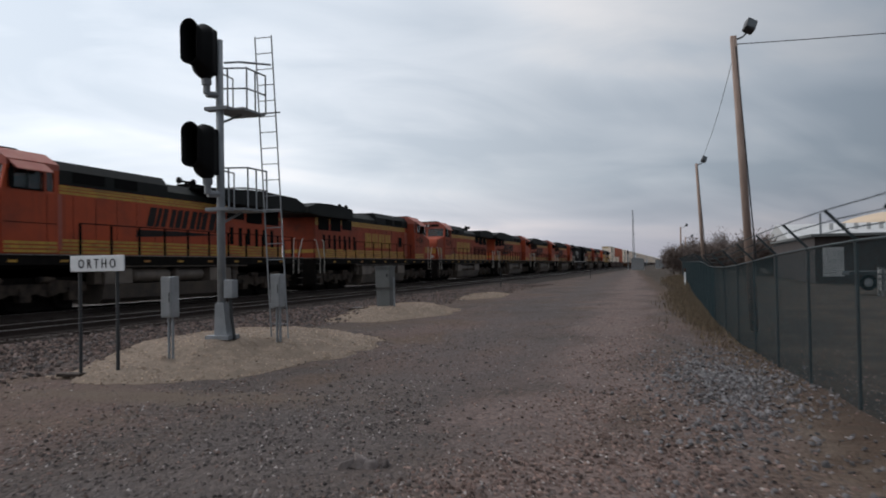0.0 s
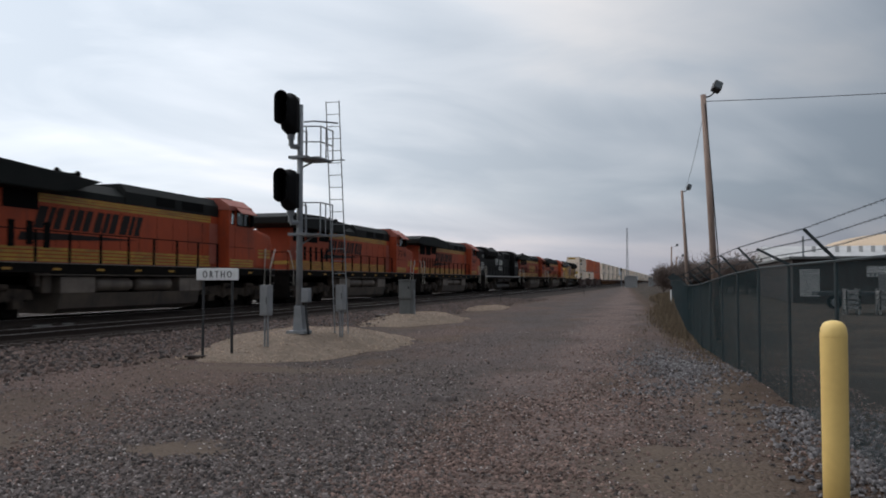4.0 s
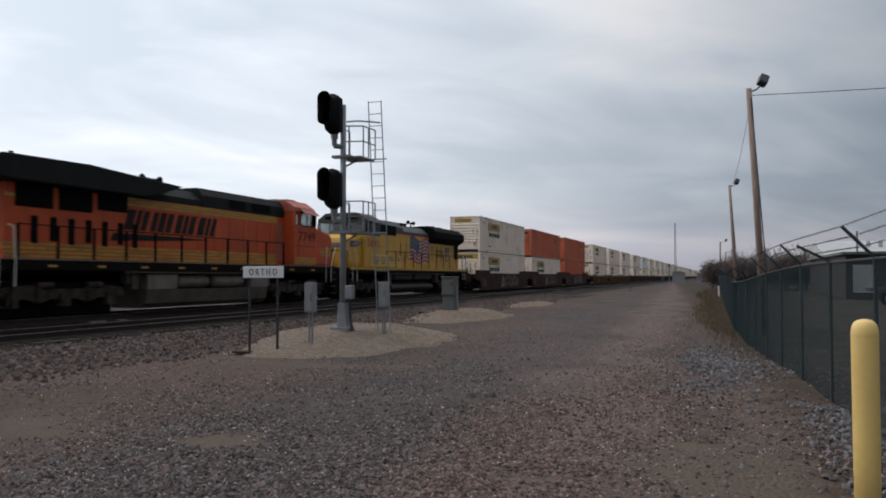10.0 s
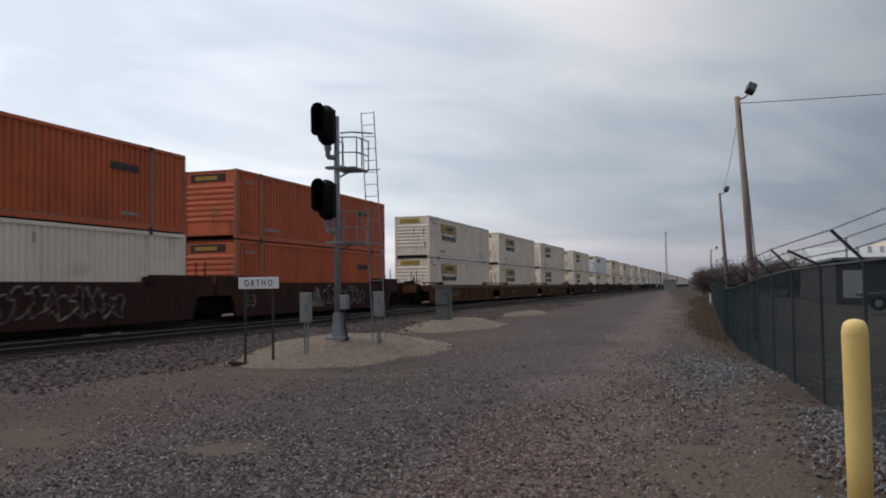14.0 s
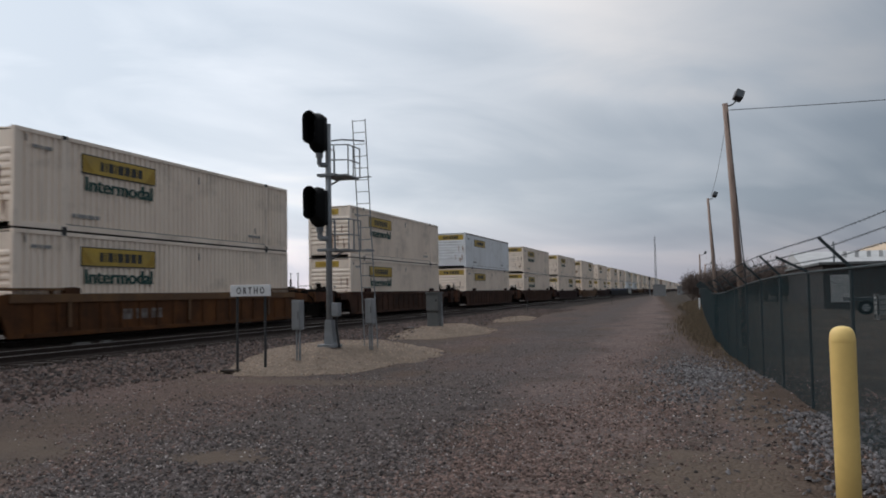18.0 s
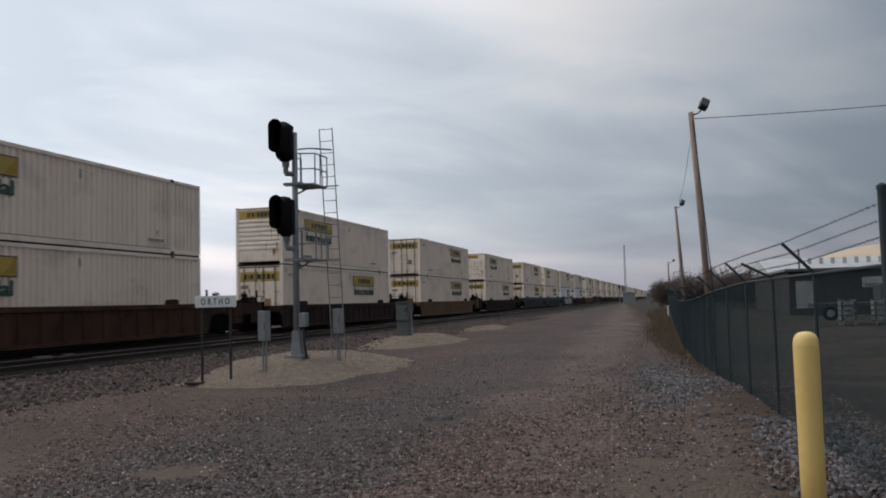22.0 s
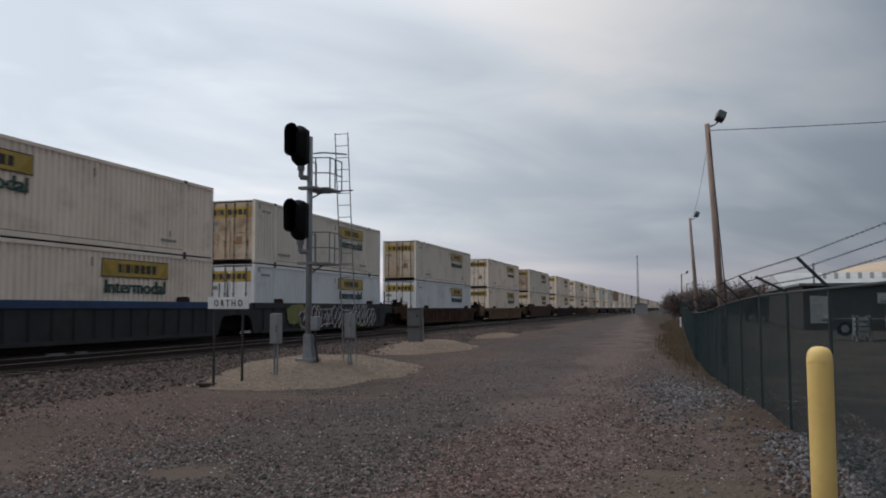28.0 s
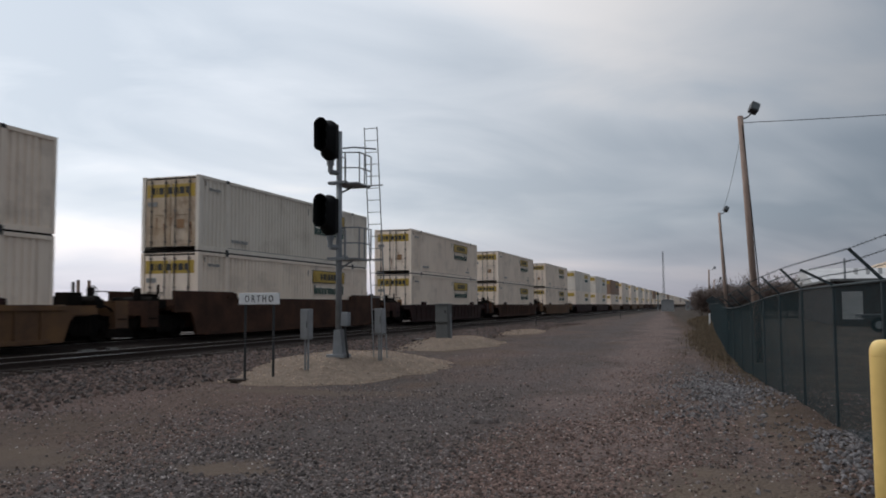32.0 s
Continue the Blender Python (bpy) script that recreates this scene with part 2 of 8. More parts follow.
BOLLARD = material("yellow_bollard_sleeve", (0.82, 0.585, 0.20), 0.5, scale=2, second=(0.70, 0.48, 0.16), detail=8)

# ---- mesh helpers ----
def part(name, bm, mat, parent=None, label="", smooth=False):
    """Links a bmesh (or a ready mesh) as one mesh object, under a thing or a part."""
    if isinstance(bm, bpy.types.Mesh):
        me = bm
    else:
        me = bpy.data.meshes.new(name)
        bm.normal_update()
        bm.to_mesh(me)
        bm.free()
        me.materials.append(mat)
        if smooth:
            me.polygons.foreach_set("use_smooth", [True] * len(me.polygons))
    ob = new(name, me)
    if parent:
        ob.parent = parent
    if label:
        ob["label"] = label
    return ob


def holder(name, label, category, group="", kind=""):
    return tagged(new(name), label, category, group, kind)


def box(bm, x0, x1, y0, y1, z0, z1, m=None):
    vs = [bm.verts.new(Vector(c) if m is None else m @ Vector(c)) for c in
          ((x0, y0, z0), (x1, y0, z0), (x1, y1, z0), (x0, y1, z0), (x0, y0, z1), (x1, y0, z1), (x1, y1, z1), (x0, y1, z1))]
    for f in ((3, 2, 1, 0), (4, 5, 6, 7), (0, 1, 5, 4), (1, 2, 6, 5), (2, 3, 7, 6), (3, 0, 4, 7)):
        bm.faces.new([vs[i] for i in f])
    return bm


def boxes(*lists, bevel=0.0):
    bm = bmesh.new()
    for b in lists:
        box(bm, *b)
    if bevel:
        bmesh.ops.bevel(bm, geom=bm.edges[:], offset=bevel, segments=2, affect="EDGES", profile=0.6)
    return bm


def tube(bm, a, b, r, seg=8, r2=None):
    """A closed round bar from a to b, tapering from r to r2."""
    a, b = Vector(a), Vector(b)
    q = (b - a).to_track_quat("Z", "Y")
    rings = []
    for p, rad in ((a, r), (b, r if r2 is None else r2)):
        rings.append([bm.verts.new(p + q @ Vector((math.cos(i * math.tau / seg) * rad, math.sin(i * math.tau / seg) * rad, 0))) for i in range(seg)])
    for i in range(seg):
        j = (i + 1) % seg
        bm.faces.new((rings[0][i], rings[0][j], rings[1][j], rings[1][i]))
    bm.faces.new(rings[0][::-1])
    bm.faces.new(rings[1])
    return bm


def pipe(bm, points, r, seg=6):
    for a, b in zip(points, points[1:]):
        tube(bm, a, b, r, seg)
    return bm


def prism(bm, profile, x0, x1, axes="yz"):
    """A profile of (u, v) drawn out along the third axis from x0 to x1."""
    def at(u, v, w):
        return {"yz": (w, u, v), "xz": (u, w, v), "xy": (u, v, w)}[axes]
    lo = [bm.verts.new(at(u, v, x0)) for u, v in profile]
    hi = [bm.verts.new(at(u, v, x1)) for u, v in profile]
    n = len(profile)
    faces = [bm.faces.new((lo[i], lo[(i + 1) % n], hi[(i + 1) % n], hi[i])) for i in range(n)]
    faces += [bm.faces.new(lo[::-1]), bm.faces.new(hi)]
    bmesh.ops.recalc_face_normals(bm, faces=faces)
    return bm


def lathe(bm, rows, seg=20, centre=(0, 0, 0)):
    """Turned shape about z from rows of (radius, height)."""
    c = Vector(centre)
    rings = [[bm.verts.new(c + Vector((math.cos(i * math.tau / seg) * r, math.sin(i * math.tau / seg) * r, z))) for i in range(seg)] for r, z in rows]
    for a, b in zip(rings, rings[1:]):
        for i in range(seg):
            j = (i + 1) % seg
            bm.faces.new((a[i], a[j], b[j], b[i]))
    bm.faces.new(rings[0][::-1])
    bm.faces.new(rings[-1])
    return bm


def letters(text, size, mat_name="", squeeze=1.0, depth=0.003):
    """A mesh of flat raised letters in Blender's own font, centred, in the xy plane."""
    cu = bpy.data.curves.new("letters", "FONT")
    cu.body, cu.size, cu.align_x, cu.align_y, cu.extrude, cu.resolution_u = text, size, "CENTER", "CENTER", depth, 2
    ob = bpy.data.objects.new("letters", cu)
    scene.collection.objects.link(ob)
    me = bpy.data.meshes.new_from_object(ob)
    bpy.data.objects.remove(ob)
    bpy.data.curves.remove(cu)
    for v in me.vertices:
        v.co.x *= squeeze
    return me


def lettered(name, text, size, mat, parent, m, squeeze=1.0, label="", bold=0.0):
    me = letters(text, size, squeeze=squeeze)
    if bold:
        bm = bmesh.new()
        bm.from_mesh(me)
        for dx in (-bold, bold):
            dup = bmesh.ops.duplicate(bm, geom=[f for f in bm.faces if f.index >= 0][:len(me.polygons)])
            bmesh.ops.translate(bm, vec=(dx, 0, 0.0005 if dx > 0 else 0.001), verts=[g for g in dup["geom"] if isinstance(g, bmesh.types.BMVert)])
        bm.to_mesh(me)
        bm.free()
    me.materials.clear()
    me.materials.append(mat)
    me.transform(m)
    return part(name, me, mat, parent, label)


# a sheet that faces +x (text reads along +y) and one that faces -y
def facing_x(x, y, z):
    return Matrix.Translation((x, y, z)) @ pose(0, 0, 0, 90, 0, 90)


def facing_front(x, y, z):
    return Matrix.Translation((x, y, z)) @ pose(0, 0, 0, 90, 0, 0)


# ---- ground: one sheet to the horizon ----
TRACK_X, RAIL_Z = -19.72, 0.41


def smooth(a, b, v):
    t = min(1.0, max(0.0, (v - a) / (b - a)))
    return t * t * (3 - 2 * t)


def ground_z(x, y):
    z = 0.0
    near = smooth(140, 60, math.hypot(x, y))
    z += 0.05 * noise.noise((x * 0.35, y * 0.35, 0)) * near + 0.025 * noise.noise((x * 1.3, y * 1.3, 5)) * near
    d = abs(x - TRACK_X)
    z -= 0.24 * smooth(-1.2, 0.8, x) * smooth(12, 24, y) * smooth(90, 50, y) + 0.06 * smooth(0.5, 2.0, x)
    z -= 0.09 * smooth(1.3, 0.3, math.hypot(x - 1.052, y - 6.69))
    z -= 0.06 * smooth(9, 6.5, d) * smooth(4.2, 5.5, d)
    return z


def spread(lo, hi, a, b, step, grow=1.28):
    """Coordinates dense between a and b, ever wider to lo and hi."""
    mid = list(np.arange(a, b, step))
    left, right, s = [], [], step
    v = a
    while v > lo:
        s *= grow
        v -= s
        left.append(v)
    s, v = step, mid[-1]
    while v < hi:
        s *= grow
        v += s
        right.append(v)
    return left[::-1] + mid + right


gx, gy = spread(-2500, 2500, -24, 8, 0.35), spread(-400, 4000, 2, 48, 0.4)
gv = [(x, y, ground_z(x, y)) for y in gy for x in gx]
nx = len(gx)
gf = [(j * nx + i, j * nx + i + 1, (j + 1) * nx + i + 1, (j + 1) * nx + i) for j in range(len(gy) - 1) for i in range(nx - 1)]


DIRT = [(-4.62, 6.95, 0.75, 0.5), (0.15, 7.2, 1.25, 1.7), (0.85, 12.2, 0.45, 3.0), (-7.3, 7.0, 1.4, 0.7), (-6.9, 13.6, 2.4, 0.5), (0.1, 40.0, 0.7, 11.0)]


def gravel_material():
    m = bpy.data.materials.new("gravel_ground")
    m.use_nodes = True
    nt = m.node_tree
    b = nt.nodes["Principled BSDF"]
    b.inputs["Roughness"].default_value = 0.95
    b.inputs["Specular IOR Level"].default_value = 0.2
    co = nt.nodes.new("ShaderNodeTexCoord")

    def noise_fac(scale, detail, lo, hi, loc=(0, 0, 0), stretch=(1, 1, 1)):
        mp = nt.nodes.new("ShaderNodeMapping")
        mp.inputs["Location"].default_value, mp.inputs["Scale"].default_value = loc, stretch
        nt.links.new(co.outputs["Object"], mp.inputs[0])
        n = nt.nodes.new("ShaderNodeTexNoise")
        n.inputs["Scale"].default_value, n.inputs["Detail"].default_value = scale, detail
        nt.links.new(mp.outputs[0], n.inputs["Vector"])
        r = nt.nodes.new("ShaderNodeMapRange")
        r.inputs["From Min"].default_value, r.inputs["From Max"].default_value = lo, hi
        nt.links.new(n.outputs["Fac"], r.inputs["Value"])
        return r.outputs["Result"]

    def mixed(a, bb, fac, blend="MIX"):
        mx = nt.nodes.new("ShaderNodeMix")
        mx.data_type, mx.blend_type = "RGBA", blend
        for sock, v in (("A", a), ("B", bb)):
            if isinstance(v, tuple):
                mx.inputs[sock].default_value = (*v, 1)
            else:
                nt.links.new(v, mx.inputs[sock])
        if isinstance(fac, float):
            mx.inputs["Factor"].default_value = fac
        else:
            nt.links.new(fac, mx.inputs["Factor"])
        return mx.outputs["Result"]

    vor = nt.nodes.new("ShaderNodeTexVoronoi")
    vor.inputs["Scale"].default_value = 22.0
    nt.links.new(co.outputs["Object"], vor.inputs["Vector"])
    bw = nt.nodes.new("ShaderNodeSeparateColor")
    nt.links.new(vor.outputs["Color"], bw.inputs[0])
    pink, grey, tan = (0.104, 0.071, 0.06), (0.067, 0.053, 0.047), (0.09, 0.062, 0.046)
    base = mixed(grey, pink, noise_fac(0.28, 6, 0.46, 0.60, stretch=(1, 0.5, 1)))
    base = mixed(base, tan, noise_fac(0.38, 7, 0.50, 0.64, (7, 3, 0), (1, 0.8, 1)))
    dark = mixed((0.5, 0.5, 0.52), (1.45, 1.42, 1.40), bw.outputs["Red"])
    base = mixed(base, dark, 0.75, "MULTIPLY")
    base = mixed(base, (0.09, 0.075, 0.06), noise_fac(1.7, 8, 0.62, 0.72, (2, 9, 0)))
    for (c, half), tint, most in (((-1.05, 1.3), (0.14, 0.102, 0.091), 0.75), ((-3.6, 1.5), (0.077, 0.064, 0.06), 0.75), ((-7.9, 0.8), (0.083, 0.059, 0.045), 0.7)):
        ax = nt.nodes.new("ShaderNodeVectorMath")
        ax.operation = "DOT_PRODUCT"
        ax.inputs[1].default_value = (1.0, 0.04, 0.0)
        nt.links.new(co.outputs["Object"], ax.inputs[0])
        off = nt.nodes.new("ShaderNodeMath")
        off.operation = "SUBTRACT"
        off.inputs[1].default_value = c
        nt.links.new(ax.outputs["Value"], off.inputs[0])
        ab = nt.nodes.new("ShaderNodeMath")
        ab.operation = "ABSOLUTE"
        nt.links.new(off.outputs[0], ab.inputs[0])
        ad = nt.nodes.new("ShaderNodeMath")
        ad.operation = "MULTIPLY_ADD"
        ad.inputs[1].default_value = 1.8 * half
        nt.links.new(noise_fac(0.7, 6, 0.3, 0.7, (c, 5, 0), (1, 0.5, 1)), ad.inputs[0])
        nt.links.new(ab.outputs[0], ad.inputs[2])
        rr = nt.nodes.new("ShaderNodeMapRange")
        for k, v in (("From Min", half * 1.1), ("From Max", half * 2.1), ("To Min", most), ("To Max", 0.0)):
            rr.inputs[k].default_value = v
        nt.links.new(ad.outputs[0], rr.inputs["Value"])
        lit = mixed(tint, mixed((0.55, 0.55, 0.56), (1.4, 1.38, 1.36), bw.outputs["Green"]), 0.8, "MULTIPLY")
        base = mixed(base, lit, rr.outputs["Result"])
    # soft patches of bare brown dirt worn through the stones
    grain = nt.nodes.new("ShaderNodeTexNoise")
    grain.inputs["Scale"].default_value, grain.inputs["Detail"].default_value = 2.4, 8.0
    nt.links.new(co.outputs["Object"], grain.inputs["Vector"])
    for cx, cy, rx, ry in DIRT:
        mp = nt.nodes.new("ShaderNodeMapping")
        mp.inputs["Location"].default_value, mp.inputs["Scale"].default_value = (-cx / rx, -cy / ry, 0), (1 / rx, 1 / ry, 0)
        nt.links.new(co.outputs["Object"], mp.inputs[0])
        ln = nt.nodes.new("ShaderNodeVectorMath")
        ln.operation = "LENGTH"
        nt.links.new(mp.outputs[0], ln.inputs[0])
        sm = nt.nodes.new("ShaderNodeMath")
        sm.operation = "MULTIPLY_ADD"
        sm.inputs[1].default_value = 1.6
        nt.links.new(grain.outputs["Fac"], sm.inputs[0])
        nt.links.new(ln.outputs["Value"], sm.inputs[2])
        r = nt.nodes.new("ShaderNodeMapRange")
        for k, v in (("From Min", 1.1), ("From Max", 2.3), ("To Min", 0.92), ("To Max", 0.0)):
            r.inputs[k].default_value = v
        nt.links.new(sm.outputs[0], r.inputs["Value"])
        base = mixed(base, mixed((0.118, 0.087, 0.064), (0.085, 0.064, 0.049), grain.outputs["Fac"]), r.outputs["Result"])
    # pale gravel road beyond the track, dark earth beyond the fence
    sp = nt.nodes.new("ShaderNodeSeparateXYZ")
    nt.links.new(co.outputs["Object"], sp.inputs[0])
    ln = nt.nodes.new("ShaderNodeMath")
    ln.operation = "MULTIPLY_ADD"
    ln.inputs[1].default_value = 0.056
    nt.links.new(sp.outputs["Y"], ln.inputs[0])
    nt.links.new(sp.outputs["X"], ln.inputs[2])
    r = nt.nodes.new("ShaderNodeMapRange")
    for k, v in (("From Min", 2.9), ("From Max", 3.7)):
        r.inputs[k].default_value = v
    ragged = nt.nodes.new("ShaderNodeMath")
    ragged.operation = "MULTIPLY_ADD"
    ragged.inputs[1].default_value = 2.2
    nt.links.new(grain.outputs["Fac"], ragged.inputs[0])
    nt.links.new(ln.outputs[0], ragged.inputs[2])
    nt.links.new(ragged.outputs[0], r.inputs["Value"])
    litter = nt.nodes.new("ShaderNodeMapRange")
    for k, v in (("From Min", 2.15), ("From Max", 2.75), ("To Max", 0.85)):
        litter.inputs[k].default_value = v
    nt.links.new(ragged.outputs[0], litter.inputs["Value"])
    # darker brown soil along the track
    r3 = nt.nodes.new("ShaderNodeMapRange")
    for k, v in (("From Min", -9.5), ("From Max", -12.5), ("To Max", 0.8)):
        r3.inputs[k].default_value = v
    wob = nt.nodes.new("ShaderNodeMath")
    wob.operation = "MULTIPLY_ADD"
    wob.inputs[1].default_value = 2.4
    nt.links.new(grain.outputs["Fac"], wob.inputs[0])
    nt.links.new(sp.outputs["X"], wob.inputs[2])
    nt.links.new(wob.outputs[0], r3.inputs["Value"])
    base = mixed(base, mixed((0.062, 0.047, 0.04), (0.04, 0.032, 0.028), bw.outputs["Red"]), r3.outputs["Result"])
    r2 = nt.nodes.new("ShaderNodeMapRange")
    for k, v in (("From Min", -22.8), ("From Max", -23.6)):
        r2.inputs[k].default_value = v
    nt.links.new(sp.outputs["X"], r2.inputs["Value"])
    base = mixed(base, mixed((0.115, 0.105, 0.096), (0.085, 0.078, 0.07), noise_fac(0.6, 6, 0.4, 0.6)), r2.outputs["Result"])
    base = mixed(base, mixed((0.072, 0.043, 0.028), (0.05, 0.033, 0.023), bw.outputs["Red"]), litter.outputs["Result"])
    base = mixed(base, mixed((0.030, 0.024, 0.019), (0.060, 0.044, 0.032), noise_fac(0.5, 6, 0.4, 0.6)), r.outputs["Result"])
    nt.links.new(base, b.inputs["Base Color"])
    bp = nt.nodes.new("ShaderNodeBump")
    bp.inputs["Strength"].default_value, bp.inputs["Distance"].default_value = 0.8, 0.03
    nt.links.new(vor.outputs["Distance"], bp.inputs["Height"])
    bp.invert = True
    nt.links.new(bp.outputs[0], b.inputs["Normal"])
    return m


GRAVEL = gravel_material()
me = bpy.data.meshes.new("ground")
me.from_pydata(gv, [], gf)
me.materials.append(GRAVEL)
me.polygons.foreach_set("use_smooth", [True] * len(me.polygons))
tagged(new("ground", me), "compacted grey and pinkish gravel yard ground with bare dirt patches", "ground", kind="structure")

# ---- track ----
def track_point(s):
    """Centre line of the track: the place and the heading (degrees to the left) at s metres along it."""
    return TRACK_X, s, 0.0


NEAR_X, NEAR_Z = -15.4, 0.35
RAILFORM = [(-0.07, -0.17), (0.07, -0.17), (0.07, -0.155), (0.012, -0.13), (0.012, -0.045), (0.036, -0.035), (0.036, 0), (-0.036, 0), (-0.036, -0.035), (-0.012, -0.045), (-0.012, -0.13), (-0.07, -0.155)]


def railway(cx, top, label):
    """Two rails with worn heads; the ties are laid later."""
    tr = holder("railway_track", label, "railway track", "parallel tracks", kind="structure")
    for side in (-1, 1):
        x = cx + side * 0.755
        rl = part("rail", prism(bmesh.new(), [(x + u, top + v) for u, v in RAILFORM], -60, 1700, "xz"), RAILSIDE, tr)
        part("rail_head", boxes((x - 0.03, x + 0.03, -60, 1700, top, top + 0.003)), STEEL, rl, "worn bright running surface")
    return tr


track = railway(TRACK_X, RAIL_Z, "steel rails on dark timber ties under the train")
near_track = railway(NEAR_X, NEAR_Z, "empty steel rails on dark timber ties in brown ballast")

# ---- train: containers ----
SPEED, GAIN = 18.83, 0.0365
MOVING = []
CACHE = {}


def along(y20, t):
    k = t - 20
    return y20 - SPEED * k - 0.5 * GAIN * k * k


def shared(key, build, mat):
    """One mesh for all alike parts."""
    k = (key, mat.name)
    if k not in CACHE:
        bm = build()
        me = bpy.data.meshes.new(key)
        bm.normal_update()
        bm.to_mesh(me)
        bm.free()
        me.materials.append(mat)
        CACHE[k] = me
    return CACHE[k]


def put(name, key, build, mat, parent, at=None, label=""):
    ob = part(name, shared(key, build, mat), mat, parent, label)
    if at:
        ob.location = at
    return ob


CL, CW, CH = 16.15, 1.295, 2.89


def corrugated_wall(step=0.27, deep=0.06):
    bm = bmesh.new()
    xs, y = [], 0.18
    pts = [(CW - 0.02, 0.16)]
    while y + step < CL - 0.16:
        pts += [(CW - 0.02, y), (CW - 0.02, y + step * 0.42), (CW - 0.02 - deep, y + step * 0.54), (CW - 0.02 - deep, y + step * 0.88)]
        y += step
    pts.append((CW - 0.02, CL - 0.16))
    lo = [bm.verts.new((x, yy, 0.16)) for x, yy in pts]
    hi = [bm.verts.new((x, yy, CH - 0.12)) for x, yy in pts]
    for i in range(len(pts) - 1):
        bm.faces.new((lo[i], lo[i + 1], hi[i + 1], hi[i]))
    bmesh.ops.recalc_face_normals(bm, faces=bm.faces[:])
    return bm


def smooth_wall():
    return boxes((CW - 0.08, CW - 0.03, 0.16, CL - 0.16, 0.16, CH - 0.12))


def nose_wall():
    bm = boxes((-CW + 0.12, CW - 0.12, 0.05, 0.10, 0.14, CH - 0.1))
    return bm


def flat_nose():
    bm = boxes((-CW + 0.1, CW - 0.1, 0.04, 0.10, 0.14, CH - 0.1))
    for k in range(4):
        x = -CW + 0.35 + k * 0.6
        box(bm, x, x + 0.05, 0.025, 0.05, 0.3, CH - 0.75)
    return bm


def door_leaf():
    bm = boxes((0.012, CW - 0.13, 0.05, 0.10, 0.16, CH - 0.13))
    for k in range(5):
        z = 0.38 + k * 0.5
        box(bm, 0.06, CW - 0.18, 0.032, 0.055, z, z + 0.22)
    for k in range(4):
        z = 0.35 + k * 0.68
        box(bm, CW - 0.16, CW - 0.06, 0.02, 0.05, z, z + 0.1)
    return bm


def fitted_text(text, width, height):
    me = letters(text, 1.0, depth=0.004)
    xs = [v.co.x for v in me.vertices]
    ys = [v.co.y for v in me.vertices]
    w, h, cx, cy = max(xs) - min(xs), max(ys) - min(ys), (max(xs) + min(xs)) / 2, (max(ys) + min(ys)) / 2
    for v in me.vertices:
        v.co.x, v.co.y = (v.co.x - cx) * width / w, (v.co.y - cy) * height / h
    return me


def word_mesh(text, width, height, m, mat, fat=0.0):
    k = (text, width, height, mat.name, tuple(m.translation), fat)
    if k not in CACHE:
        me = fitted_text(text, width, height)
        if fat:
            bm = bmesh.new()
            bm.from_mesh(me)
            src = bm.faces[:]
            for n, d in enumerate((-fat, fat)):
                dup = bmesh.ops.duplicate(bm, geom=src)["geom"]
                bmesh.ops.translate(bm, vec=(d, 0, 0.0006 * (n + 1)), verts=[g for g in dup if isinstance(g, bmesh.types.BMVert)])
            bm.to_mesh(me)
            bm.free()
        me.transform(m)
        me.materials.append(mat)
        CACHE[k] = me
    return CACHE[k]


def bars(widths, gap, h, x, y0, z0, thick=0.006, slope=0.0):
    """Plain upright bars in place of lettering, on a side that faces +x."""
    bm = bmesh.new()
    y = y0
    for w in widths:
        box(bm, x, x + thick, y, y + w, z0, z0 + h)
        y += w + gap
    return bm


LOGO_BARS = (0.17, 0.07, 0.24, 0.07, 0.27, 0.25, 0.27, 0.22)


